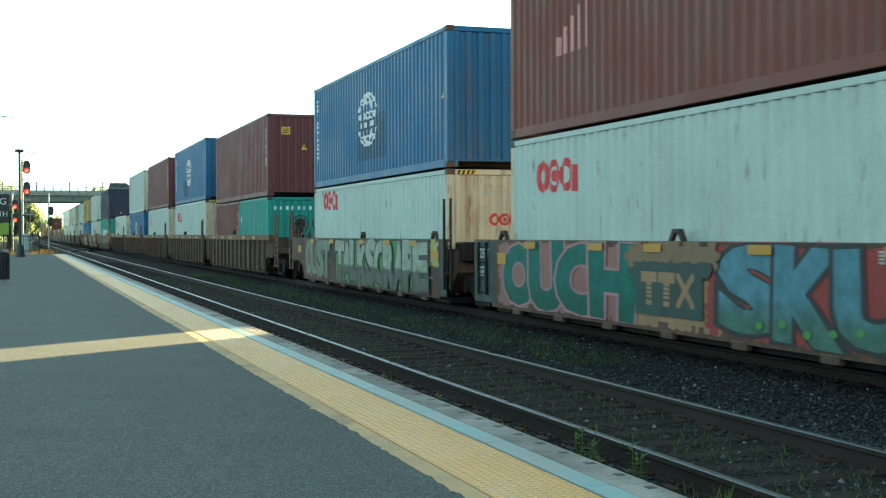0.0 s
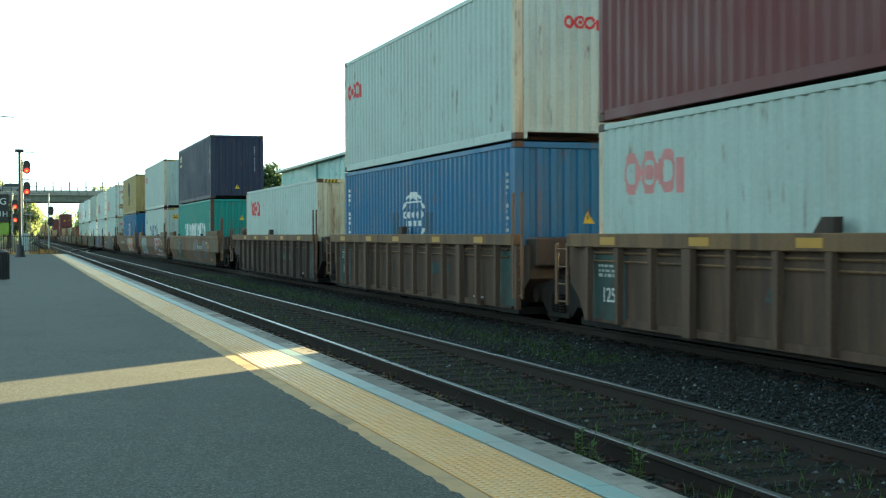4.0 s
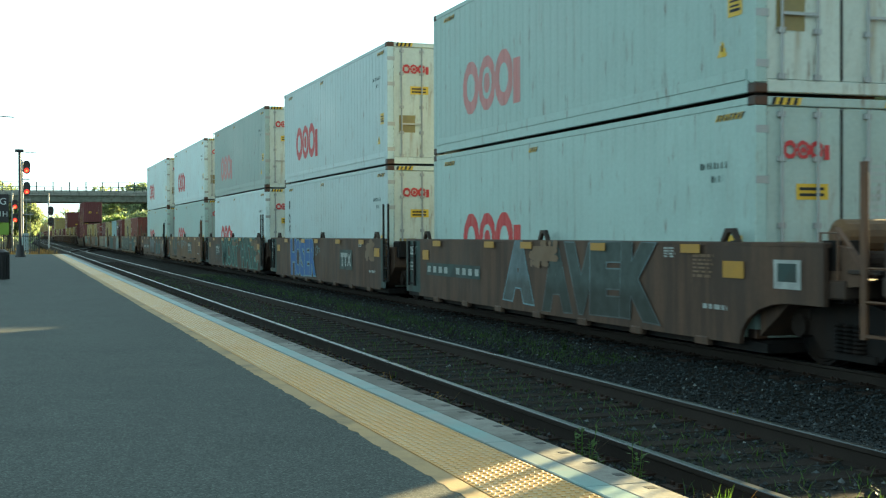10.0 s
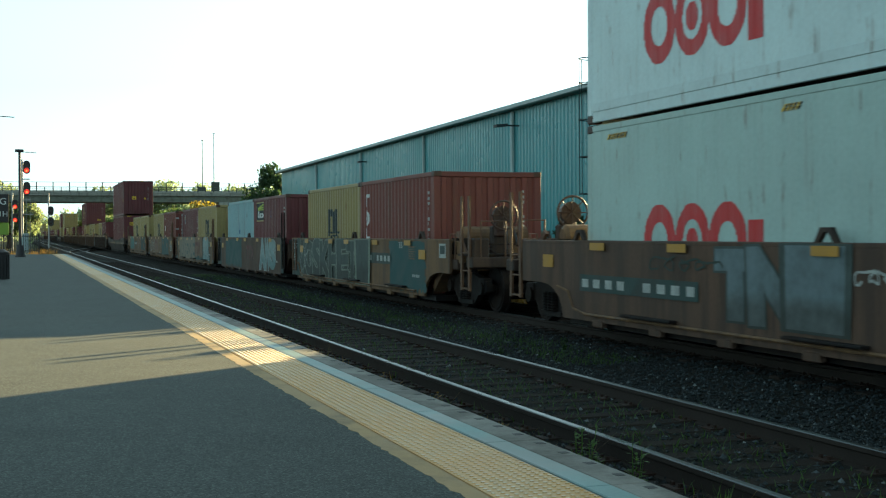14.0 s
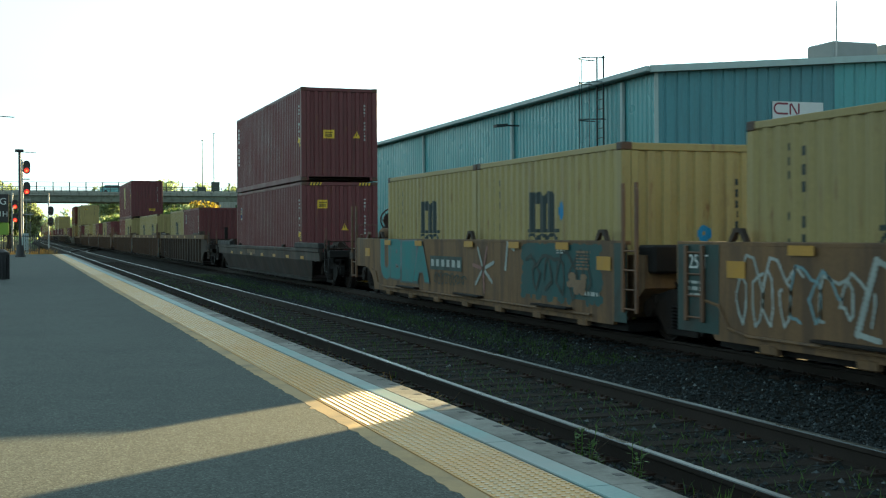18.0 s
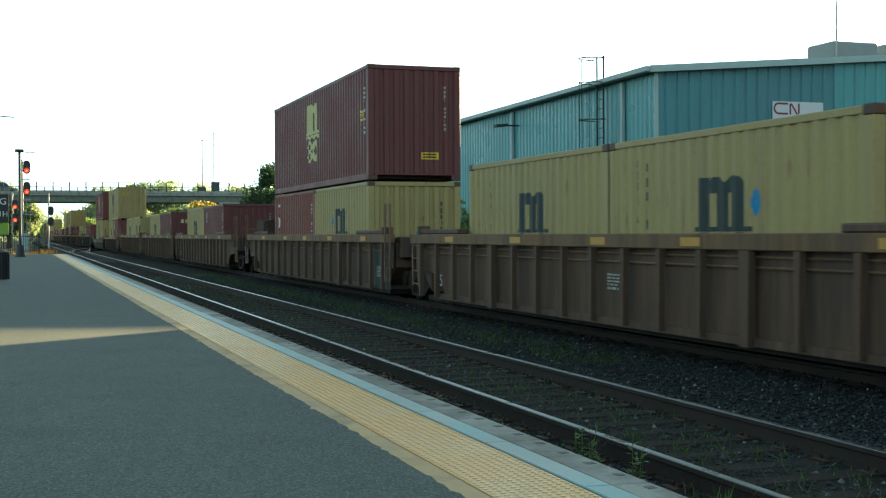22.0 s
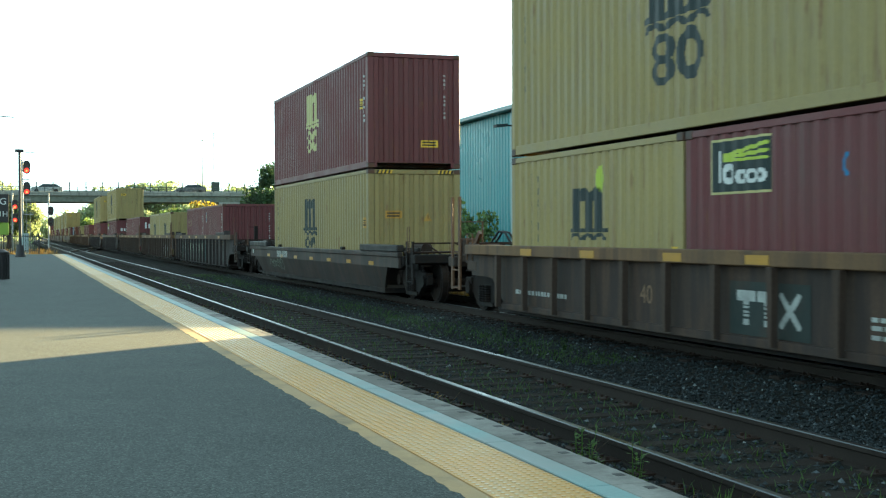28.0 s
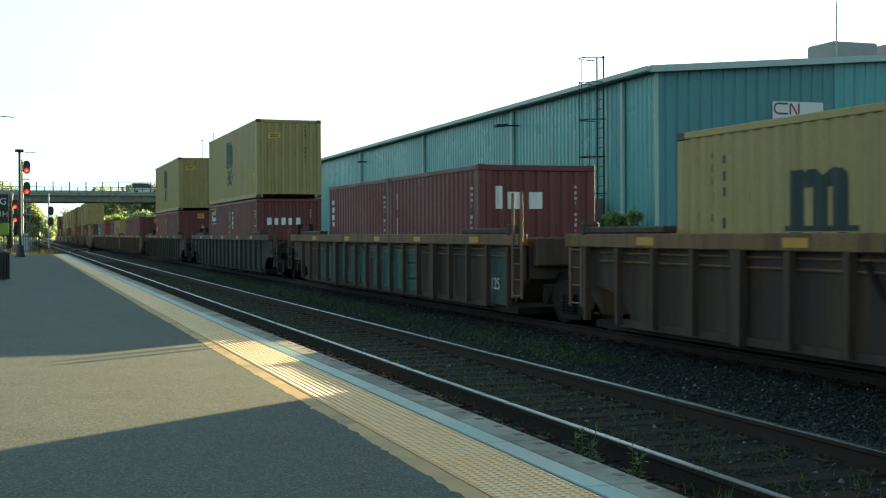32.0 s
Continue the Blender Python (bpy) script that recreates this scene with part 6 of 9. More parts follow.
        side_mark(c, kind, blocks_row(3, 0.2, 0.6, 0.1), M_LOGOWHITE, "white blocks", 1.9, 0.5)
        end_mark(c, kind, blocks_row(9, 0.11, 0.13, 0.1, False), M_LOGOWHITE, "white bars", -0.05, 2.2, name="id_print")
    elif style == "navy":
        c = container(kind, M_NAVY, "navy-blue corrugated container with a small yellow mark", plain=plain)
        side_mark(c, kind, [("r", -0.35, 0.1, 0.35, 0.18), ("r", -0.35, -0.02, 0.35, 0.06), ("r", -0.05, 0.1, 0.35, 0.28), ("r", -0.3, -0.3, 0.3, -0.2)], M_LOGOYELLOW, "yellow block mark", left + 1.0, H * 0.78)
        white_ids(c, kind)
        sticker(c, kind, 0.0, 0.55)
    elif style == "letters":
        c = container(kind, M_WHITE, "weathered white container with dark blue block marks and rusty posts", end_paint=M_WHITE, post_paint=M_CREAM, plain=plain)
        side_mark(c, kind, [("e", -2.2, 0, 0.3, 0.5, 0.6), ("e", -1.2, 0, 0.32, 0.5, 0.6), ("e", -0.2, 0.22, 0.28, 0.26, 0.5), ("e", -0.2, -0.24, 0.28, 0.26, 0.5), ("e", 0.85, 0, 0.3, 0.5, 0.6), ("e", 1.85, 0, 0.32, 0.5, 0.6)], M_LOGOBLUE, "dark blue rings", -0.3, 1.4)
        side_mark(c, kind, blocks_row(3, 0.22, 0.26, 0.05), M_LOGOBLUE, "small blue blocks", left + 1.2, 2.15)
        sticker(c, kind, -0.55, 2.35, shape="sq")
        sticker(c, kind, 0.1, 1.75)
        end_mark(c, kind, column(8, 0.06, 0.11, 0.05), M_LOGOBLUE, "dark bars", 0.72, H * 0.55, name="id_print")
    elif style == "pale":
        c = container(kind, M_PALEBLUE, "pale blue corrugated container with a small dark mark", plain=plain)
        side_mark(c, kind, [("c", -0.1, -0.3, 0.0, 0.3, 0.07), ("r", 0.02, -0.05, 0.2, 0.1)], M_BLUE, "small blue mark", -0.2, H * 0.52)
    if style.startswith(("reefer", "rings", "stacked_low", "letters")) or style == "maroon_flash" and 350 < s < 370:
        chevrons(c, kind)
    couple(c, s, z)
    return c


def stack(s, upper, lower):
    """A full-length box on another box or on two short ones (front first)."""
    h = BASE
    if isinstance(lower, tuple):
        load("20", lower[0], s - 3.06, h)
        load("20", lower[1], s + 3.06, h)
        top = h + 2.591
    else:
        k = "40r" if lower.startswith("reefer") else ("40s" if lower.endswith("!") else "40")
        load(k, lower.rstrip("!"), s, h)
        top = h + SIZES[k][1]
    if upper:
        load("40r" if upper.startswith("reefer") else "40", upper, s, top + 0.03)


W40, W53 = 6.2, 8.05
BROWN_SMOOTH = "brown smooth-sided well car with sprayed lettering and grime"
RIBBED = "brown ribbed well car with a tan top chord"


def car(kind, s, inside, near, far, paint=M_WELL, label=RIBBED, **kw):
    return couple(well_unit(kind, inside, near, far, paint, label, **kw), s)


# five smooth units, the last two of which come into view
u = car("S", 14.66, W40, False, False, M_WELL, BROWN_SMOOTH)
end_panels(u, "S", W40)
daub(u, "S", 6.1, 0.6, 0.28, 1.35, G_PINK, "dusty pink sprayed ground", 2)
piece(u, "S", "OUCH", 5.75, 1.0, 0.28, 1.38, G_JADE, G_LILAC, "jade green bubble letters with pink rims", fat=0.075, rim=0.034, lap=0.26, seed=4)
daub(u, "S", 1.1, -1.3, 1.06, 1.38, G_PRIMER, "tan primer patch", 6, 0.024)
daub(u, "S", 1.15, -1.35, 0.98, 1.07, M_WELLGREEN, "dark stripe", 7, 0.026)
daub(u, "S", 1.0, -1.3, 0.28, 0.95, G_TAN, "tan sprayed ground", 8, 0.0022)
block_emblem(u, "S", -0.05, 0.76, 0.46, G_TAN, M_WELLGREEN, 0.012)
scrawl(u, "S", 0.9, 0.35, 0.42, 0.72, G_LILAC, "pink sprayed loops", 3, 3, 0.05)
daub(u, "S", -1.0, -6.1, 0.28, 1.38, G_RED, "dull red sprayed ground", 9, 0.0026)
piece(u, "S", "SKUL", -1.4, -6.0, 0.29, 1.36, G_SKYGREEN, G_BLACK, "blue to green letters with black rims on red", fat=0.065, rim=0.045, lap=0.22, seed=9)
for k in range(8):
    strokes(u, "S", [("e", 0, 0, 0.07, 0.045, 0)], -2.2 - 0.46 * k, 0.44 + 0.05 * math.sin(k * 2.1), G_LIMEBIT, "green sprayed spots", 0.024)
stack(14.66, "rust_bars", "rings")
u = car("S", 30.34, W40, False, True, M_WELL, BROWN_SMOOTH, brake=True)
end_panels(u, "S", W40, far=False)
daub(u, "S", 6.2, 3.4, 0.30, 1.35, G_PRIMER, "tan primer patch", 10)
piece(u, "S", "OUST", 6.2, 3.2, 0.32, 1.35, G_PALE, G_PINE, "pale mint bubble letters", fat=0.065, rim=0.028, lap=0.25, seed=3)
print_rows(u, "S", 3.7, 2.45, 0.80, 0.94, 1, G_PINE, 4)
daub(u, "S", 2.5, -5.6, 0.27, 1.38, G_LIMEBIT, "leaf green sprayed ground", 3)
piece(u, "S", "TALKSCRAPE", 2.5, -5.5, 0.27, 1.36, G_PALEGREY, G_PINE, "pale letters shaded grey below with dark rims", fat=0.06, rim=0.045, lap=0.26, seed=12, tilt=7)
daub(u, "S", -5.5, -6.2, 0.88, 1.38, G_LEMON, "pale yellow scribble", 5, 0.0135)
stack(30.34, "globe", "rings!")
# five ribbed units
for k, (s, up, lo) in enumerate(((49.93, "maroon", ("green_small", "maroon")), (65.50, "globe", "rings"), (81.10, "maroon_flash", "rings_faded"), (96.66, "rings_small", "globe_low"), (112.12, None, "rings"))):
    u = car("R", s, W40, k == 0, k == 4, M_WELLDARK if k == 4 else M_WELL, brake=k == 0, tank=k == 4)
    if k < 4:
        dark_plate(u, "R", 5.45, 0.72, 1.15, 0.95)
        stencil(u, "125", 0.30, 5.42, 0.60, side_at("R") - 0.014)
    dark_plate(u, "R", -6.1, 0.72, 0.7, 0.95)
    stencil(u, "40", 0.4, 1.2, 0.75, side_at("R") - 0.004, M_WELLGREEN)
    dark_plate(u, "R", -2.2, 0.80, 1.5, 0.22)
    print_rows(u, "R", -4.4, -5.0, 0.30, 0.36, 1, M_FIGURES, 3)
    if k < 4:
        print_rows(u, "R", 5.75, 5.1, 0.85, 1.05, 3, M_FIGURES, 4)
    stack(s, up, lo)
# three long units with leaning lower sides
for k, (s, up, lo) in enumerate(((133.87, "navy", "sea_blocks"), (153.35, "rings_small", "letters"), (172.90, "stacked", "globe_low"))):
    u = car("B", s, W53, k == 0, k == 2, M_WELLTAN, BROWN_SMOOTH, brake=k == 2)
    stencil(u, "53", 0.36, 7.4, 0.98, side_at("B") - 0.004, M_WELLGREEN)
    daub(u, "B", -8.12, -8.44, 0.3, 1.24, M_WELLGREEN, "dark teal end panel", 4, 0.006)
    print_rows(u, "B", -6.8, -7.75, 0.85, 1.10, 5, G_PRIMER, 8)
    print_rows(u, "B", -6.9, -7.7, 0.33, 0.40, 1, M_FIGURES, 9)
    amber_square(u, "B", -6.4, 1.12, 0.48, 0.10)
    if k == 0:
        piece(u, "B", "ABNER", 5.8, 2.55, 0.30, 1.26, G_SLATE, G_PALE, "dull dark letters with thin pale rims", fat=0.04, rim=0.022, seed=6)
        piece(u, "B", "GB", -1.7, -3.5, 0.30, 1.24, G_FADEBLUE, G_LILAC, "faded blue bubble letters", fat=0.085, rim=0.018, lap=0.2, seed=7)
        dark_plate(u, "B", -4.15, 0.9, 1.4, 0.26, 6)
        piece(u, "B", "OBP", -4.85, -6.65, 0.34, 1.22, G_FADEBLUE, G_ROSE, "faded grey letters with rose rims", fat=0.06, rim=0.035, lap=0.2, seed=8)
        scrawl(u, "B", 2.0, 1.2, 0.75, 1.1, G_SLATE, "faint dark scribble", 5, 3)
    elif k == 1:
        piece(u, "B", "CUB", 6.2, 3.1, 0.29, 1.27, G_ICE, G_LILAC, "white bubble letters with pink lines", fat=0.09, rim=0.012, lap=0.3, seed=5, halo=G_BRIGHT)
        block_emblem(u, "B", -1.4, 0.86, 0.55, G_MAROON)
        piece(u, "B", "SiCL", -2.3, -6.3, 0.29, 1.27, G_ROSE, G_BRIGHT, "rose letters with broad white rims", fat=0.035, rim=0.065, lap=0.1, seed=6, halo=G_BLACK)
        for q, (a, c) in enumerate(((2.9, 2.3), (1.6, 1.0), (0.2, -0.5), (-1.6, -2.2), (-7.0, -7.5))):
            scrawl(u, "B", a, c, 0.35 + 0.13 * (q % 3), 0.7 + 0.13 * (q % 3), G_BLACK if q % 2 else G_PINE, "small dark scribble", 11 + q, 3)
    else:
        dark_plate(u, "B", 3.5, 0.93, 3.1, 0.24, 10)
        print_rows(u, "B", 1.5, -0.8, 1.10, 1.16, 1, M_FIGURES, 6)
        print_rows(u, "B", -5.8, -6.3, 0.95, 1.10, 3, G_BLACK, 7)
        daub(u, "B", -0.95, -5.75, 0.26, 1.29, G_ORANGE, "orange sprayed ground", 4)
        piece(u, "B", "GROWUP", -1.15, -5.5, 0.29, 1.26, G_BRIGHT, G_RED, "white sprayed letters with red rims on orange", fat=0.07, rim=0.02, lap=0.10, tilt=3, seed=3)
    stack(s, up, lo)
# five smooth units with white door-ended boxes
for k, (s, up, lo) in enumerate(((194.29, "reefer_sea_faded", "reefer_sea"), (210.0, "reefer", "reefer_plain"), (225.66, "reefer_grey", "reefer_pale"), (241.17, "reefer_pale", "reefer_sea"), (257.10, "reefer_pale", "reefer_sea"))):
    u = car("S", s, W40, k == 0, k == 4, M_WELLTAN if k == 3 else M_WELL, BROWN_SMOOTH, tank=True, brake=True)
    end_panels(u, "S", W40, near=k > 0, far=k < 4)
    if k == 0:
        dark_plate(u, "S", 4.25, 0.78, 3.2, 0.24, 9)
        piece(u, "S", "A", 1.4, 0.2, 0.33, 1.36, G_FADEBLUE, G_LIGHTBLUE, "light blue sprayed shape", fat=0.09, rim=0.02, seed=5)
        piece(u, "S", "AVEK", -0.3, -4.1, 0.28, 1.37, G_SLATE, G_FADEBLUE, "dark letters with thin pale rims", fat=0.06, rim=0.016, lap=0.2, seed=8)
        daub(u, "S", 0.2, -0.8, 1.0, 1.35, G_PRIMER, "tan primer patch", 8, 0.022)
        strokes(u, "S", [("r", -0.26, -0.16, 0.26, 0.16)], -7.1, 1.04, M_FIGURES, "pale notice", 0.012)
        strokes(u, "S", [("r", -0.18, -0.09, 0.18, 0.11)], -7.1, 1.05, M_WELLGREEN, "dark panel of the notice", 0.015)
    elif k == 1:
        piece(u, "S", "HOSER", 3.95, 0.55, 0.30, 1.36, G_BLUE, G_LIGHTBLUE, "blue sprayed letters with pale rims", fat=0.05, rim=0.035, lap=0.14, tilt=4, seed=2)
        block_emblem(u, "S", -3.0, 0.84, 0.34, M_FIGURES, M_WELLGREEN)
        daub(u, "S", -5.0, -5.7, 0.90, 1.33, G_PRIMER, "tan primer patch", 5, 0.004)
        scrawl(u, "S", 0.5, 0.1, 0.9, 1.2, G_LIGHTBLUE, "thin blue scribble", 2, 2)
    elif k == 2:
        block_emblem(u, "S", 3.65, 0.86, 0.30, M_FIGURES, M_WELLGREEN)
        sprayed_word(u, "S", "MOST", 2.45, -1.55, 0.30, 1.33, G_DEEP, G_MINT, "dark green letters with mint rims", fat=0.04, rim=0.045, lean=0.3, wave=0.03)
        sprayed_word(u, "S", "HATE", -2.2, -5.5, 0.28, 1.36, G_DEEP, G_MINT, "dark green letters with mint rims", fat=0.045, rim=0.05, lean=0.35, wave=0.03)
        strokes(u, "S", [("c", -0.35, -0.1, 0.0, 0.14, 0.06), ("c", 0.0, 0.14, 0.3, 0.02, 0.05)], -1.85, 0.95, G_DEEP, "dark green dash")
        strokes(u, "S", [("c", -0.2, -0.3, 0.25, 0.3, 0.045), ("c", 0.0, 0.3, 0.3, 0.25, 0.04)], -5.95, 0.62, G_MINT, "mint stroke")
        for q, (a, c, d, e) in enumerate(((-0.3, -1.6, 1.11, 1.26), (-4.6, -5.3, 1.14, 1.26), (-5.25, -5.85, 0.93, 1.24), (-5.55, -6.15, 0.54, 0.82))):
            daub(u, "S", a, c, d, e, G_PRIMER, "tan primer patch", 20 + q, 0.0125)
        scrawl(u, "S", 4.4, 2.7, 0.35, 0.60, G_FADEBLUE, "faint pale scribble", 3, 6)
    elif k == 3:
        piece(u, "S", "MUB", 4.95, 3.0, 0.45, 1.35, G_SLATE, G_FADEBLUE, "dark slate bubble letters", fat=0.06, rim=0.03, lap=0.2, seed=3)
        for q, (a, c, d, e) in enumerate(((2.6, 1.7, 0.95, 1.18), (1.3, 0.4, 0.8, 1.2), (0.9, -0.2, 0.9, 1.24), (-0.2, -1.1, 0.9, 1.2), (2.6, 1.9, 0.55, 0.9))):
            scrawl(u, "S", a, c, d, e, G_LIGHTBLUE if q < 4 else G_BLACK, "thin pale blue scribble", 30 + q, 4, 0.013)
        block_emblem(u, "S", -2.4, 0.86, 0.38, M_FIGURES, M_WELLGREEN)
    else:
        dark_plate(u, "S", 4.1, 0.76, 3.5, 0.24, 9)
        piece(u, "S", "TNI", 1.9, -0.45, 0.46, 1.36, G_FADEBLUE, G_SLATE, "grey bubble letters", fat=0.09, rim=0.03, lap=0.25, seed=4)
        for y in (-2.3, -3.75):
            for m, o, pr in ((G_LIGHTBLUE, 0.022, 0.004), (G_WELLTEAL, 0.0, 0.006)):
                strokes(u, "S", [("c", -0.12, 0.0, -0.12, 0.46, 0.12 + o), ("c", -0.36, -0.1, 0.3, -0.1, 0.19 + o), ("c", -0.3, -0.26, 0.3, -0.26, 0.16 + o), ("c", 0.12, 0.0, 0.14, 0.16, 0.09 + o), ("c", 0.34, 0.0, 0.38, 0.08, 0.08 + o), ("c", -0.46, -0.05, -0.42, 0.1, 0.07 + o)], y, 0.80, m, "teal lobed shape with a pale rim", pr)
        piece(u, "S", "949", -4.55, -6.1, 0.52, 1.12, G_PRIMER, G_LIGHTBLUE, "thin pale blue outlined figures", fat=0.02, rim=0.04, lap=0.0, seed=5)
        scrawl(u, "S", 3.6, 2.0, 1.0, 1.2, G_PINE, "dark scribble", 8, 4)
        scrawl(u, "S", -0.8, -1.5, 0.95, 1.15, M_FIGURES, "pale scribble", 9, 3)
    stack(s, up, lo)
# five smooth units with short boxes
for k, (s, a, b, paint) in enumerate(((276.82, "rust", "arch", M_WELLTAN), (292.3, "maroon_beacon", "pale", M_WELL), (307.72, "arch", "maroon_flash", M_WELLTAN), (323.18, "rust_door", "arch", M_WELLTAN), (338.65, "arch_spot", "arch", M_WELLTAN))):
    u = car("S", s, W40, k == 0, k == 4, paint, "tan smooth-sided well car covered in sprayed lettering", tank=True, brake=True)
    end_panels(u, "S", W40, near=k > 0, far=k < 4)
    if k == 0:
        daub(u, "S", 6.4, -1.6, 0.28, 1.38, G_SLATE, "dull green sprayed ground", 2)
        piece(u, "S", "VOSKHETI", 6.4, -1.7, 0.28, 1.36, G_SLATE, G_PALE, "dull green letters with pale rims", fat=0.05, rim=0.03, lap=0.2, seed=5)
        for q in range(5):
            scrawl(u, "S", 6.0 - q * 1.4, 5.0 - q * 1.4, 0.4, 1.2, G_WHITE, "thin pale line", 40 + q, 2, 0.016)
        dark_plate(u, "S", -2.25, 0.94, 2.8, 0.25, 9)
        daub(u, "S", -3.5, -6.2, 0.28, 1.38, G_WELLTEAL, "dark teal rolled patch", 7)
        strokes(u, "S", [("r", -0.21, -0.14, 0.21, 0.14)], -7.35, 1.16, M_FIGURES, "pale notice", 0.012)
        strokes(u, "S", [("r", -0.15, -0.06, 0.15, 0.10)], -7.35, 1.16, M_WELLGREEN, "dark panel of the notice", 0.015)
    elif k == 1:
        daub(u, "S", 5.2, 1.3, 0.28, 1.35, G_WELLTEAL, "dark teal rolled patch", 8)
        block_emblem(u, "S", -0.6, 0.85, 0.5, G_MAROON)
        piece(u, "S", "AWS", -2.6, -5.4, 0.3, 1.36, G_ICE, G_WHITE, "light blue sprayed letters", fat=0.07, rim=0.03, lap=0.2, seed=6)
    elif k == 2:
        daub(u, "S", 6.1, -0.6, 0.26, 1.38, G_SAND, "sandy sprayed ground", 3)
        piece(u, "S", "NAXFEZSAE", 5.3, -0.6, 0.26, 1.37, G_CHALK, G_SAGE, "chalky letters with dull teal rims on a sandy ground", fat=0.05, rim=0.045, lap=0.42, tilt=24, seed=13)
        for q, (ya, yb, za, zb) in enumerate(((4.6, 4.0, 0.75, 1.05), (3.3, 2.8, 0.3, 0.55), (2.2, 1.7, 0.45, 0.8), (0.9, 0.4, 0.35, 1.1), (-0.1, -0.5, 0.9, 1.3))):
            daub(u, "S", ya, yb, za, zb, G_SAGE, "dull teal shading between the letters", 30 + q, 0.0045)
        for q, (ya, yb) in enumerate(((3.9, 3.0), (2.7, 2.0), (1.3, 0.6))):
            daub(u, "S", ya, yb, 0.5, 1.1, G_CHALK, "chalky patch", 40 + q, 0.0070)
        stencil(u, "40", 0.26, 5.45, 0.62, -SIDE_SKIN["S"] - 0.034, G_BLACK)
        daub(u, "S", -0.55, -3.4, 0.46, 1.38, G_PRIMER, "tan primer panel", 6, 0.034)
        block_emblem(u, "S", -1.85, 0.87, 0.56, G_MAROON, None, 0.034)
        daub(u, "S", 0.0, -5.6, 0.27, 0.62, G_WELLTEAL, "teal sprayed foot", 9, 0.0022)
        piece(u, "S", "SER", -3.35, -5.35, 0.33, 1.36, G_ICE, G_WHITE, "white and teal bubble letters", fat=0.06, rim=0.04, lap=0.3, seed=7, halo=G_WELLTEAL)
        scrawl(u, "S", -5.0, -5.7, 0.95, 1.2, G_TEAL, "teal scribble", 4, 3, 0.03)
    elif k == 3:
        for q in range(4):
            scrawl(u, "S", 6.0 - q * 0.6, 5.3 - q * 0.6, 0.45, 1.2, (G_WHITE, M_FIGURES, G_LIGHTBLUE, G_WHITE)[q], "white sprayed scribble", 50 + q, 2, 0.018)
        strokes(u, "S", [("c", -0.3, -0.35, 0.0, 0.4, 0.045), ("c", 0.0, 0.4, 0.25, 0.32, 0.03), ("c", -0.3, -0.35, 0.05, -0.4, 0.03)], 3.35, 0.82, G_WHITE, "white hooked stroke")
        block_emblem(u, "S", 1.9, 0.87, 0.55, G_MAROON, G_PRIMER)
        strokes(u, "S", [("c", -0.5, -0.3, -0.1, -0.3, 0.025), ("c", 0.0, -0.4, 0.05, 0.25, 0.03), ("c", 0.05, 0.25, -0.25, 0.3, 0.025)], -0.2, 0.75, G_WHITE, "white stroke")
        daub(u, "S", -0.9, -4.65, 0.30, 1.38, G_WELLTEAL, "dark teal rolled patch", 9)
        for y, z in ((-1.6, 0.95), (-3.6, 0.8)):
            daub(u, "S", y, y - 0.3, z, z + 0.2, G_PRIMER, "bare tan spot", int(-y * 10), 0.004)
        for q in range(3):
            scrawl(u, "S", -5.2, -6.2, 0.55 + 0.15 * q, 0.95 + 0.12 * q, G_WHITE, "white sprayed swirl", 60 + q, 3, 0.018)
    else:
        piece(u, "S", "UBIA", 5.85, 2.3, 0.48, 1.37, G_TEAL, G_FADEBLUE, "teal sprayed letters", fat=0.06, rim=0.03, lap=0.15, seed=8)
        dark_plate(u, "S", 1.15, 0.92, 1.95, 0.28, 6)
        scrawl(u, "S", 1.9, 0.0, 0.50, 0.72, G_PINE, "small dark scribble", 7, 8, 0.012)
        for q in range(7):
            an = q * 0.9 + 0.3
            strokes(u, "S", [("c", 0.12 * math.cos(an), 0.08 * math.sin(an), 0.55 * math.cos(an), 0.42 * math.sin(an), 0.035)], -1.0, 0.86, (G_WHITE, G_PINK)[q % 2], "white and pink sprayed star", 0.0112 + 0.0006 * q)
        strokes(u, "S", [("c", -0.1, -0.2, 0.0, 0.25, 0.04), ("c", 0.0, 0.25, 0.3, 0.15, 0.035)], -2.2, 1.08, G_WHITE, "white hooked stroke")
        daub(u, "S", -2.85, -5.9, 0.45, 1.38, G_WELLTEAL, "dark teal rolled patch", 10)
        scrawl(u, "S", -3.2, -5.6, 0.55, 1.2, G_SLATE, "darker lines on the patch", 12, 5, 0.03)
        daub(u, "S", -4.8, -5.45, 0.63, 0.84, G_PRIMER, "bare tan spot", 13, 0.014)
    stack(s, None, (a, b))
# a low single car
u = car("L", 360.46, W53 - 0.4, True, True, M_WELLGREY, "dark grey low-sided well car with amber strips")
car_mark(u, [("r", -0.9 + k * 0.2 + (0.12 if k > 3 else 0), -0.12, -0.76 + k * 0.2 + (0.12 if k > 3 else 0), 0.12) for k in range(8)], G_PRIMER, "faint tan bars", 1.5, 0.93, side_at("L"), "data_print", 0.004, du=0.02)["kind"] = "stuff"
stack(360.46, "maroon_tall", "maroon_flash")
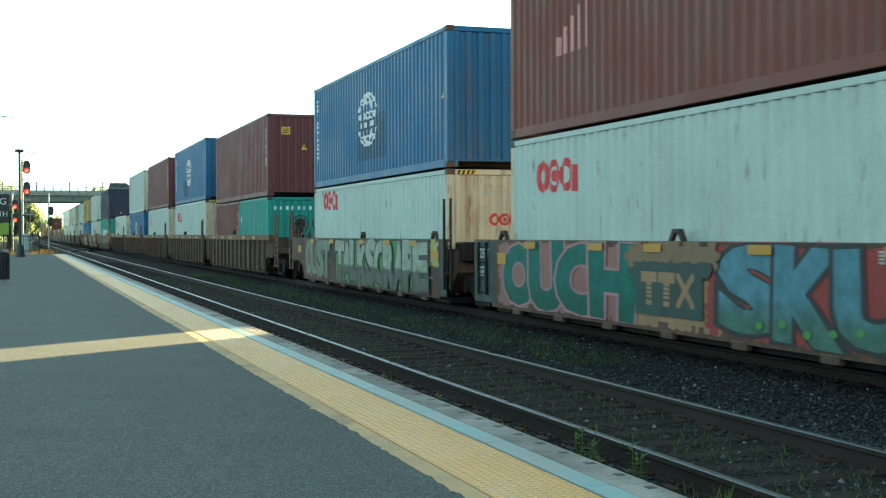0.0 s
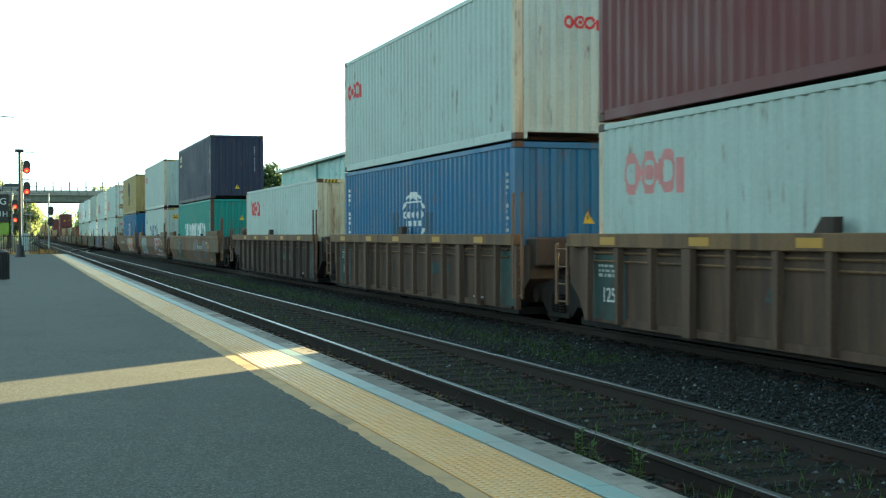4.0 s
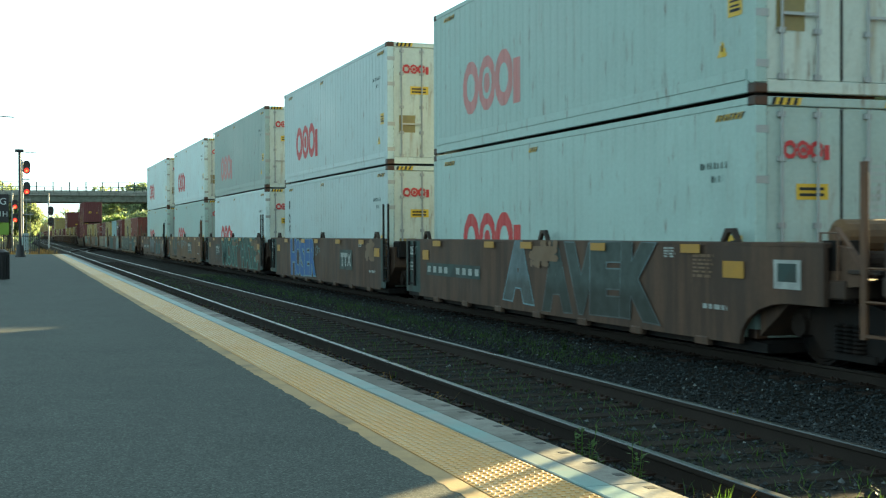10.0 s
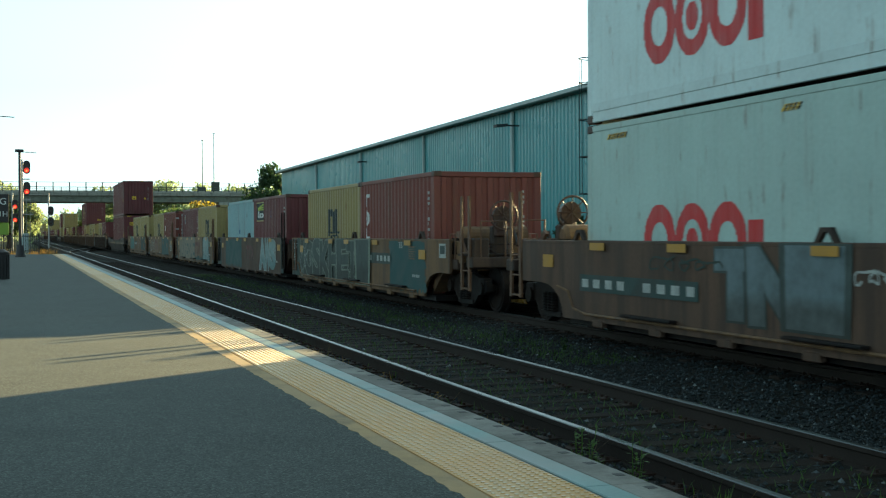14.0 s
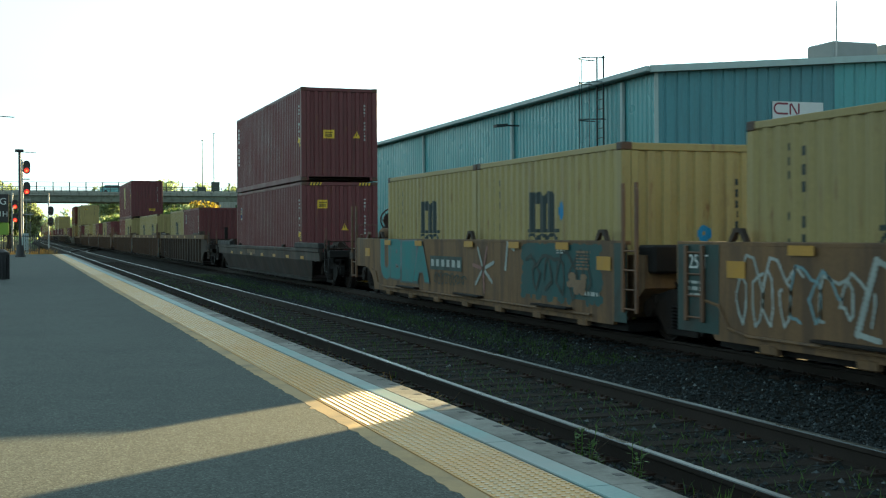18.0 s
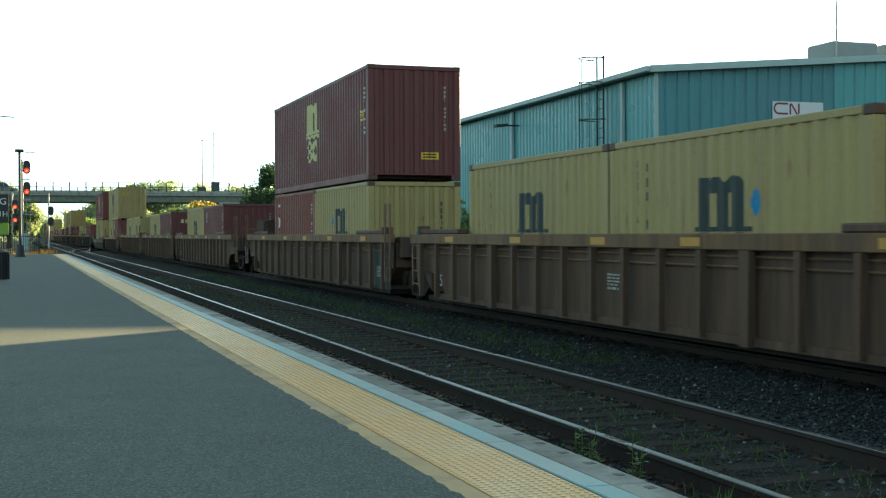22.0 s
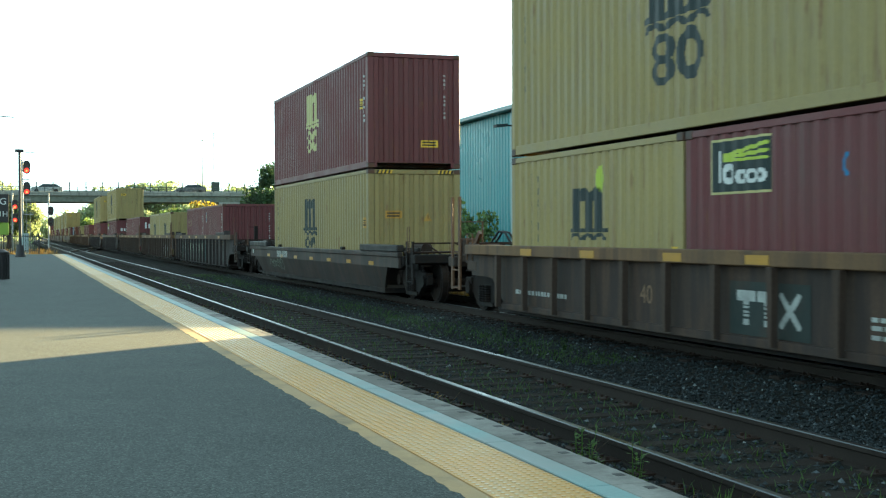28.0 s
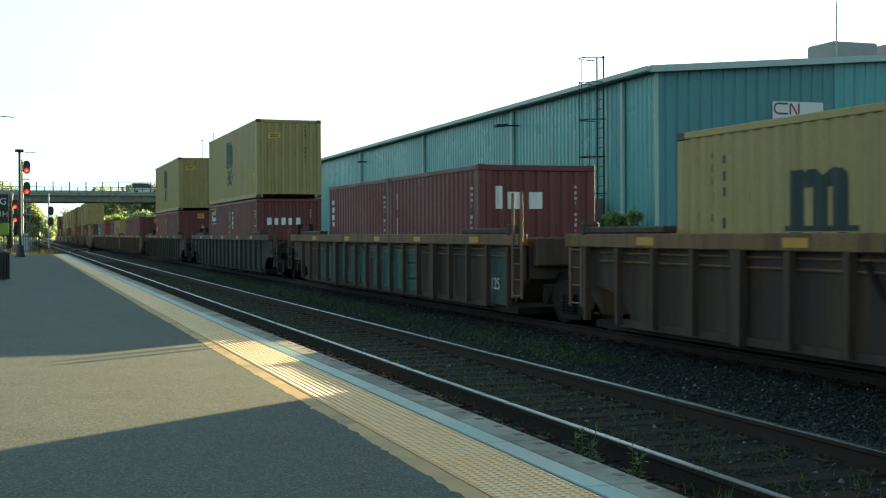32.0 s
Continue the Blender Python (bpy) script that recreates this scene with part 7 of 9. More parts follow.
# two sets of three long ribbed units
for base, loads in (((384.0, 403.7, 423.3), ((None, ("maroon_flash", "arch")), (None, ("arch_spot", "arch")), ("maroon_arch", ("arch_spot", "rust")))), ((446.99, 466.6, 486.3), ((None, ("maroon_flash", "arch")), (None, ("maroon_block", "arch")), (None, ("arch", "arch_flag"))))):
    for k, (s, (up, lo)) in enumerate(zip(base, loads)):
        u = car("R", s, W53, k == 0, k == 2, M_WELL if s > 400 else M_WELLDARK, brake=k == 2, hood=(0 if base[0] < 400 else -1 if k == 0 else 1 if k == 2 else 0))
        if k:
            dark_plate(u, "R", -7.75, 0.70, 1.7, 0.98, material=M_BLACKGREEN)
            print_rows(u, "R", -7.45, -7.95, 0.48, 0.74, 5, M_GREYW, 6)
        else:
            dark_plate(u, "R", 7.5, 0.72, 0.8, 0.95)
        stencil(u, "53", 0.46, -6.76, 0.62, side_at("R") - 0.006, M_BLACKGREEN)
        print_rows(u, "R", -0.3, -0.72, 0.68, 0.92, 5, M_FIGURES, 8)
        if k < 2:
            stencil(u, "125", 0.34, 7.5, 0.55, side_at("R") - 0.008)
        stack(s, up, lo)
# single cars
u = car("T", 507.93, W40, True, True, M_WELLDARK, "brown well car with widely spaced ribs", brake=True, tank=True)
block_emblem(u, "T", -2.2, 0.62, 0.42, M_FIGURES, M_BLACKGREEN)
stencil(u, "40", 0.36, 0.75, 0.66, side_at("T") - 0.006, G_PRIMER)
print_rows(u, "T", -4.05, -4.6, 0.40, 0.66, 3, M_FIGURES, 3)
print_rows(u, "T", 5.5, 3.0, 0.44, 0.56, 1, M_FIGURES, 5)
stack(507.93, "stacked", ("maroon_beacon", "arch_flag"))
u = car("L", 529.80, W53 - 0.4, True, True, M_WELLGREY, "dark grey low-sided well car with amber strips")
car_mark(u, [("r", -0.9 + k * 0.2 + (0.12 if k > 3 else 0), -0.12, -0.76 + k * 0.2 + (0.12 if k > 3 else 0), 0.12) for k in range(8)], M_FIGURES, "pale bars", 3.6, 0.9, side_at("L"), "data_print", 0.004, du=0.02)["kind"] = "stuff"
scrawl(u, "L", 5.8, 3.7, 0.36, 0.72, G_PALE, "faint pale sprayed loops", 4, 5, 0.02)
strokes(u, "L", [("r", -0.13, -0.1, 0.13, 0.1)], 8.9, 0.95, M_FIGURES, "pale notice", 0.012)
stack(529.80, "maroon_arch", "stacked_low")
# three long ribbed units with pale lettering
for k, (s, up, lo) in enumerate(((553.6, None, ("maroon_flash", "maroon_block")), (573.3, None, ("arch", "arch")), (593.1, None, ("maroon_curl", "maroon_word")))):
    u = car("R", s, W53, k == 0, k == 2, M_WELLBLACK if k == 0 else M_WELLDARK, brake=False)
    dark_plate(u, "R", -7.5, 0.72, 0.8, 0.95)
    stencil(u, "125", 0.30, 7.4 if k == 0 else -7.4, 0.6, side_at("R") - 0.008)
    if k == 0:
        piece(u, "R", "SKNIINIFI", 6.6, -1.5, 0.27, 1.10, G_PALEGREY, G_SLATE, "chalky white letters with dark teal rims between the ribs", fat=0.03, rim=0.04, lap=-0.10, tilt=3, seed=6, halo=G_WELLTEAL)
    elif k == 1:
        for ch, y in (("6", -3.8), ("Y", -4.72), ("H", -5.72)):
            piece(u, "R", ch, y + 0.36, y - 0.36, 0.26, 1.14, G_WHITE, G_FADEBLUE, "large chalky white letter", fat=0.05, rim=0.012, lap=0.0, tilt=2, seed=ord(ch))
        part("chain", Build().path([(-0.03, 1.9, 1.2), (-0.05, 1.6, 0.86), (-0.05, 1.42, 0.76), (-0.05, 1.22, 0.88), (-0.03, 0.9, 1.2)], 0.03, 6), M_STEEL, u, "slack dark chain", at=(-SIDE_SKIN["R"] - 0.02, 0, 0))
    else:
        piece(u, "R", "MIURTHE", 6.5, -2.8, 0.28, 1.16, G_WELLTEAL, G_GREEN, "dull teal letters between the ribs", fat=0.05, rim=0.025, lap=0.0, seed=4)
    stack(s, up, lo)
# the rear of the train, far down the line
for s, k, up, lo, n, f in ((616.7, "R", "stacked", ("maroon_word", "maroon_beacon"), True, True), (640.8, "R", "stacked", ("maroon", "rust"), True, True), (664.6, "R", None, ("maroon", "maroon_flash"), True, False), (684.2, "R", None, ("arch", "maroon"), False, False), (703.8, "R", None, ("rust", "globe_low"), False, True), (725.6, "S", None, ("maroon", "arch"), True, True), (745.5, "S", "stacked", ("maroon", "arch"), True, True), (766.0, "S", "stacked", ("rust", "maroon"), True, True), (786.5, "S", "arch_tall", ("arch", "maroon"), True, True), (807.0, "S", "stacked", ("maroon", "rust"), True, True), (827.5, "S", "stacked", ("arch", "rust"), True, True), (848.0, "S", None, ("maroon", "arch"), True, True), (868.5, "S", "maroon", ("rust", "arch"), True, True)):
    car(k, s, W53 if k == "R" else W40, n, f, M_WELLBLACK if s < 660 else M_WELL)
    stack(s, "stacked" if up == "arch_tall" else up, lo)

# ---- warehouse ----
M_CLAD = surface("teal_steel_cladding", (0.105, 0.335, 0.36), 0.36, 0.0, vary=0.10, scale=0.25, grain=10, bumps=0.05, depth=0.003, dirt=(0.07, 0.22, 0.24), dirt_amount=0.3, streaks=True, spec=0.5, rand=0.06)
M_CLADGREY = surface("weathered_teal_cladding", (0.105, 0.255, 0.30), 0.5, 0.0, vary=0.14, scale=0.25, grain=10, bumps=0.05, depth=0.003, dirt=(0.09, 0.19, 0.22), dirt_amount=0.35, streaks=True, spec=0.4, rand=0.06)
M_TRIM = surface("pale_steel_trim", (0.42, 0.52, 0.52), 0.5, vary=0.1)
M_ROOF = surface("grey_roof_sheet", (0.30, 0.33, 0.33), 0.5, vary=0.1)
M_DARKSTEEL = surface("dark_ladder_steel", (0.03, 0.045, 0.05), 0.6, 0.3)
M_SIGN = surface("white_sign_panel", (0.75, 0.77, 0.78), 0.5, vary=0.06, bumps=0)
M_SIGNRED = surface("sign_dull_red", (0.20, 0.03, 0.06), 0.5, vary=0.1, bumps=0, rand=0)
M_GLASS = surface("dark_window_glass", (0.02, 0.03, 0.035), 0.1, vary=0.1, bumps=0, spec=0.6)
WX, WY0 = 17.5, 32.7
WLEN, EAVE = 55.0, 6.16
# local y starts at the near corner; the floor falls very slightly along the track
FURTHER = 1.32


def set_back(t):
    """A thing drawn at a first, closer plan of the yard, set further off at its true size."""
    t.location = Vector((0, 0, EYE_Z)) + (t.location - Vector((0, 0, EYE_Z))) * FURTHER
    t.scale = (FURTHER,) * 3


w = thing("warehouse", "long teal corrugated-steel warehouse with a low gable roof", "building", (0, WY0, 0))
w.rotation_euler = (radians(-0.36), 0, 0)
set_back(w)
RIDGE_X, RIDGE_Z, WXE = WX + 20, EAVE + 1.6, WX + 40


def clad(L, H, pitch=0.30):
    return sheet(corrugated(L, 0, 0, pitch, 0.035, 0.45, 0.12), -0.8, H, "y", -1)


seams = (0.0, 1.96, 11.03, 21.95, 33.1, 43.9, 55.0)
for k, (a, b) in enumerate(zip(seams, seams[1:])):
    part("wall_panel", clad(b - a - 0.004, EAVE), M_CLAD, w, "ribbed teal wall sheet", at=(WX, (a + b) / 2, 0))
    if k:
        part("downpipe", cached("downpipe", lambda: Build().box(-0.11, 0.0, -0.07, 0.07, -0.6, EAVE - 0.05, 0.015)), M_TRIM, w, "pale downpipe", at=(WX - 0.004, a, 0))
n_end = 13
step_e = 40.0 / n_end
for k in range(n_end):
    x0 = WX + k * step_e
    prof = corrugated(step_e - 0.004, 0, 0, 0.385, 0.035, 0.72, 0.07)
    b = Build()
    vs, fs = [], []
    for a, d in prof:
        x = x0 + step_e / 2 + a
        zt = EAVE + min(x - WX, WXE - x) / 20 * (RIDGE_Z - EAVE)
        for off in (0.0, 0.02):
            vs += [(x, d + off, -0.8), (x, d + off, zt)]
    for i in range(len(prof) - 1):
        q = 4 * i
        fs += [(q, q + 4, q + 5, q + 1), (q + 2, q + 3, q + 7, q + 6), (q + 1, q + 5, q + 7, q + 3), (q, q + 2, q + 6, q + 4)]
    part("end_panel", b.quads(vs, fs), M_CLADGREY if k < 2 else M_CLAD, w, "ribbed teal end sheet")
part("roof", Build().prism([(WX - 0.25, EAVE), (RIDGE_X, RIDGE_Z), (WXE + 0.25, EAVE), (WXE + 0.25, EAVE + 0.15), (RIDGE_X, RIDGE_Z + 0.15), (WX - 0.25, EAVE + 0.15)], "y", -0.2, WLEN + 0.2), M_ROOF, w, "low-pitched sheet roof")
part("back_wall", Build().box(WX + 0.05, WXE, WLEN - 0.1, WLEN, -0.8, EAVE), M_CLAD, w)
part("side_wall", Build().box(WXE - 0.1, WXE, 0.05, WLEN, -0.8, EAVE), M_CLAD, w)
part("gutter", Build().box(WX - 0.40, WX - 0.255, -0.22, WLEN + 0.22, EAVE + 0.0, EAVE + 0.16, 0.02), M_TRIM, w, "pale eaves gutter")
part("barge_trim", Build().prism([(WX - 0.26, EAVE - 0.02), (RIDGE_X, RIDGE_Z - 0.02), (RIDGE_X, RIDGE_Z + 0.18), (WX - 0.26, EAVE + 0.18)], "y", -0.26, -0.2), M_TRIM, w, "pale edge trim")
part("corner_trim", Build().box(WX - 0.02, WX + 0.10, -0.035, -0.003, -0.6, EAVE), M_TRIM, w)
# caged ladder
LY = 35.72 - WY0
lad = part("roof_ladder", Build().box(WX - 0.31, WX - 0.27, LY - 0.25, LY - 0.21, 0.3, EAVE + 0.88).box(WX - 0.31, WX - 0.27, LY + 0.21, LY + 0.25, 0.3, EAVE + 0.88), M_DARKSTEEL, w, "dark caged roof ladder")
for k in range(20):
    part("rung", cached("rung", lambda: Build().tube((0, -0.23, 0), (0, 0.23, 0), 0.014, 5)), M_DARKSTEEL, lad, at=(WX - 0.29, LY, 0.6 + k * 0.3))
for z in (2.75, 3.9, 5.05, 6.2, 6.96):
    hoop = cached("cage_hoop", lambda: Build().path([(-0.72 * math.sin(a * math.pi / 8), -0.38 * math.cos(a * math.pi / 8), 0) for a in range(9)], 0.018, 5))
    part("cage_hoop", hoop, M_DARKSTEEL, lad, at=(WX - 0.29, LY, z))
for a in (2, 4, 6):
    p = (WX - 0.29 - 0.72 * math.sin(a * math.pi / 8), LY - 0.38 * math.cos(a * math.pi / 8))
    part("cage_bar", Build().tube((*p, 2.75), (*p, 6.96), 0.013, 5), M_DARKSTEEL, lad)
part("ladder_guard", Build().box(WX - 0.36, WX - 0.33, LY - 0.3, LY + 0.3, 0.4, 2.6), M_DARKSTEEL, lad, "dark ladder guard plate")
for y, k in ((43.2 - WY0, 1.0), (64.8 - WY0, 0.5)):
    part("wall_lamp", Build().box(-0.7 * k, 0.0, -0.03, 0.03, -0.03, 0.03).prism([(-0.95 * k, -0.08), (-0.5 * k, -0.04), (-0.5 * k, 0.06), (-0.95 * k, 0.02)], "y", -0.16, 0.16), M_DARKSTEEL, w, "dark wall lamp on a bracket", at=(WX, y, 5.55))
# sign on the end wall
sg = part("sign", Build().box(0, 1.78, -0.025, 0.02, 0, 0.9, 0.008), M_SIGN, w, "white company sign", at=(21.43, -0.03, 4.55))
em = Build()
ring = [("c", -0.14, 0.15, 0.16, 0.15, 0.028), ("c", -0.14, -0.15, 0.16, -0.15, 0.028), ("e", -0.14, 0, 0.178, 0.178, 0.69, 1.57), ("c", 0.27, -0.15, 0.27, 0.13, 0.028), ("c", 0.30, 0.15, 0.50, -0.15, 0.028), ("c", 0.56, -0.13, 0.56, 0.15, 0.028)]
for a, da, e, de, z0, z1 in mark(ring, lambda q: 0.0, -0.35, 0.62, -0.2, 0.2, 0.0, du=0.015):
    em.quads([(a, -0.028, z0), (e, -0.028, z0), (e, -0.028, z1), (a, -0.028, z1)], [(0, 1, 2, 3)])
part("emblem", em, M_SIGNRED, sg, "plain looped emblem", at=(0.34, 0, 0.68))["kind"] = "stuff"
for k, word in enumerate(("Metals", "Distribution", "Centre")):
    ob = part("lettering", text_mesh(word, 0.18, "RIGHT"), M_BLACK, sg, "sign lettering", at=(1.70, -0.03, 0.43 - k * 0.165))
    ob.rotation_euler = (radians(90), 0, 0)
part("end_window", Build().box(25.1, 26.5, -0.05, -0.02, 1.95, 2.76), M_GLASS, w, "dark window")
part("window_frame", Build().box(25.03, 25.1, -0.09, -0.01, 1.88, 2.84).box(25.1, 26.5, -0.09, -0.01, 2.76, 2.84).box(25.1, 26.5, -0.09, -0.01, 1.88, 1.95).box(26.5, 26.57, -0.09, -0.01, 1.88, 2.84), M_TRIM, w)
hv = thing("roof_unit", "grey ventilation unit on the warehouse roof", "ventilation unit", (1.1, 36.5, 6.90))
set_back(hv)
part("casing", Build().box(25.2, 27.05, 0, 1.5, 0, 1.14, 0.05), M_ROOF, hv)
part("casing", Build().box(27.75, 29.6, 0, 1.5, 0.1, 1.22, 0.05), M_ROOF, hv)
part("mast", Build().tube((25.2, -0.2, -0.2), (25.2, -0.2, 2.45), 0.028, 8), M_GALV, hv, "thin mast")

# ---- road bridge ----
M_BRIDGE = surface("bridge_concrete", (0.36, 0.37, 0.33), 0.85, vary=0.15, scale=0.5, grain=6, bumps=0.2, depth=0.02, dirt=(0.18, 0.18, 0.16), dirt_amount=0.4, streaks=True)
M_GIRDER = surface("weathered_girder", (0.19, 0.21, 0.17), 0.7, vary=0.2, scale=0.5, dirt=(0.09, 0.08, 0.06), dirt_amount=0.4)
M_RAILING = surface("grey_green_railing", (0.06, 0.08, 0.075), 0.6, 0.3)
BR_Y, BR_SKEW, DECK = 196.0, radians(-3.0), 7.75
bridge = thing("road_bridge", "concrete and steel road bridge with a railing across the tracks", "bridge", (0, BR_Y, 0))
bridge.rotation_euler = (0, 0, BR_SKEW)


def on_bridge(x, lane, turn):
    return pose(0, BR_Y, 0, 0, 0, math.degrees(BR_SKEW)) @ pose(x, lane, DECK + 0.02, 0, 0, turn)


part("deck", Build().box(-640, 640, -0.4, 9.4, DECK - 0.35, DECK, 0.03), M_BRIDGE, bridge, "concrete deck slab")
for y in (0.2, 3.0, 6.0, 8.8):
    part("girder", Build().box(-46, 44, y - 0.2, y + 0.2, DECK - 1.25, DECK - 0.36).box(-46, 44, y - 0.35, y + 0.35, DECK - 1.30, DECK - 1.24), M_GIRDER, bridge, "long steel girder")
part("parapet_kerb", Build().box(-640, 640, -0.45, -0.15, DECK, DECK + 0.22, 0.02).box(-640, 640, 9.15, 9.45, DECK, DECK + 0.22, 0.02), M_BRIDGE, bridge)
post = cached("railing_post", lambda: Build().box(-0.075, 0.075, -0.05, 0.05, 0, 1.45))
shortpost = cached("railing_short", lambda: Build().box(-0.05, 0.05, -0.03, 0.03, 0, 0.7))
for k in range(-20, 21):
    part("railing_post", post, M_RAILING, bridge, at=(k * 2.35, -0.3, DECK + 0.2))
    part("railing_post", shortpost, M_RAILING, bridge, at=(k * 2.35 + 1.17, -0.3, DECK + 0.2))
for z, r in ((0.42, 0.035), (0.72, 0.05), (1.45, 0.03)):
    part("rail_bar", Build().tube((-48, -0.3, DECK + 0.2 + z), (48, -0.3, DECK + 0.2 + z), r, 5), M_RAILING, bridge)
part("far_parapet", Build().box(-640, 640, 9.2, 9.4, DECK + 0.2, DECK + 0.75), M_BRIDGE, bridge)
for x in (-44, 31):
    part("abutment", Build().box(-2.0, 2.0, -0.3, 9.3, -0.7, DECK - 1.3, 0.05), M_BRIDGE, bridge, "concrete abutment", at=(x, 0, 0))
for x, sg_ in ((-343, 1), (341, -1)):
    part("embankment", Build().prism([(-14, -0.7), (23, -0.7), (10, DECK - 0.36), (-1, DECK - 0.36)], "x", x - 298, x + 298), M_SOIL, bridge, "earth road embankment")
for x, h in ((27.2, 1.35), (29.45, 2.2)):
    part("cabinet", Build().box(-0.65, 0.65, -0.4, 0.4, 0, h, 0.04).box(-0.70, 0.70, -0.45, 0.45, h, h + 0.06, 0.02), M_RAILING, bridge, "dark roadside cabinet", at=(x, 9.9, DECK))

# cars on the bridge
TRAFFIC = []


def road_car(label, colour, van=False):
    # colour doubled and lifted, so the paint carries the haze at the bridge
    paint = surface("car_paint", tuple(v * 2.0 + 0.08 for v in colour), 0.25, 0.2, vary=0.05, bumps=0, spec=0.6)
    c = thing("car", label, "car", group="traffic on the bridge")
    h = 1.75 if van else 1.42
    body = [(-2.25, 0.32), (2.2, 0.32), (2.25, 0.62), (2.1, 0.85), (1.15, 0.98), (0.45, h), (-1.45 if not van else -2.1, h), (-2.05 if not van else -2.2, 0.98), (-2.28, 0.85)]
    shell = Build()
    ring = lambda yy, k: [(x * (1 - 0.03 * k), yy * (1 - 0.22 * max(0.0, (z - 0.9) / 0.6)), z) for x, z in body]
    n = len(body)
    rows = [ring(-0.80, 1), ring(-0.87, 0), ring(0.87, 0), ring(0.80, 1)]
    shell.quads(sum(rows, []), [(r * n + i, r * n + (i + 1) % n, (r + 1) * n + (i + 1) % n, (r + 1) * n + i) for r in range(3) for i in range(n)] + [tuple(range(n)), tuple(range(3 * n, 4 * n))])
    part("body", shell, paint, c)
    win = [(0.95, 1.0), (0.40, h - 0.08), (-1.35 if not van else -1.95, h - 0.08), (-1.8 if not van else -2.05, 1.0)]
    for s in (-1, 1):
        glass = Build().quads([(x, s * (0.875 - 0.19 * max(0.0, (z - 0.9) / 0.6)) + d, z) for d in (0.0, s * 0.012) for x, z in win], [(0, 1, 2, 3), (4, 5, 6, 7), (0, 1, 5, 4), (1, 2, 6, 5), (2, 3, 7, 6), (3, 0, 4, 7)])
        part("side_window", glass, M_GLASS, c)
        for x in (-1.4, 1.4):
            part("wheel", cached("car_wheel", lambda: Build().tube((0, -0.1, 0), (0, 0.1, 0), 0.33, 16)), M_BLACK, c, at=(x, s * 0.78, 0.33))
    c.rotation_mode = "QUATERNION"
    return c


PXM = 11.3      # picture widths per metre at the bridge, for the timing below
for t, px, v, van, colour, label in ((0.0, 205, 15.5, True, (0.02, 0.03, 0.035), "dark van on the road bridge"), (3.0, 142, -11.0, False, (0.08, 0.09, 0.09), "grey car on the road bridge"), (5.75, 137, -15.6, False, (0.02, 0.025, 0.03), "dark estate car on the road bridge"), (8.25, 128, -15.4, True, (0.30, 0.32, 0.33), "silver pickup on the road bridge"), (12.75, 173, -14.6, False, (0.10, 0.13, 0.14), "grey car on the road bridge"), (16.75, 145, -18.5, False, (0.03, 0.03, 0.035), "dark car on the road bridge"), (17.75, 142, 17.2, False, (0.05, 0.16, 0.17), "teal car on the road bridge"), (22.75, 137, 15.6, True, (0.03, 0.04, 0.04), "dark van on the road bridge"), (24.25, 159, 14.4, False, (0.12, 0.13, 0.13), "grey car on the road bridge"), (27.5, 160, -14.6, False, (0.16, 0.18, 0.18), "pale grey car on the road bridge"), (28.5, 233, -14.9, False, (0.02, 0.02, 0.025), "dark car on the road bridge"), (31.5, 158, 15.0, True, (0.25, 0.27, 0.27), "silver van on the road bridge")):
    c = road_car(label, colour, van)
    x = (px - 36) / PXM
    TRAFFIC.append((c, x - v * t, v))

# ---- at the far end of the platform ----
M_POLE = surface("dark_pole_paint", (0.035, 0.036, 0.04), 0.5, 0.2, vary=0.2)
M_LAMP = glow("signal_red_lens", (1.0, 0.035, 0.02), 0.2)
M_HOT = glow("signal_lamp_core", (1.0, 0.16, 0.04), 0.45)
M_LENSOFF = surface("unlit_lens", (0.05, 0.03, 0.03), 0.2, bumps=0)
M_SIGNBLACK = surface("black_sign_face", (0.018, 0.018, 0.02), 0.45, vary=0.1, bumps=0)
M_SIGNLIME = surface("lime_sign_face", (0.30, 0.46, 0.05), 0.5, vary=0.1, bumps=0)


def light_pole(x, y, label):
    p = thing("light_pole", label, "light pole", (x, y, PLAT_Z), group="platform light poles")
    part("base", Build().tube((0, 0, 0), (0, 0, 0.10), 0.34, 16).tube((0, 0, 0.10), (0, 0, 0.75), 0.27, 16, 0.22), M_POLE, p, "round footing")
    part("shaft", Build().tube((0, 0, 0.7), (0, 0, 6.72), 0.095, 12, 0.075), M_POLE, p)
    part("arm", Build().tube((-0.25, 0, 6.66), (1.0, 0, 6.60), 0.022, 6), M_POLE, p)
    part("lamp_head", Build().box(-0.28, 0.26, -0.16, 0.16, 6.62, 6.80, 0.04), M_POLE, p, "flat lamp head")
    return p


light_pole(0.0, 84.0, "dark lamp post at the end of the platform")
light_pole(-1.2, 59.0, "dark lamp post whose arm reaches over the platform")


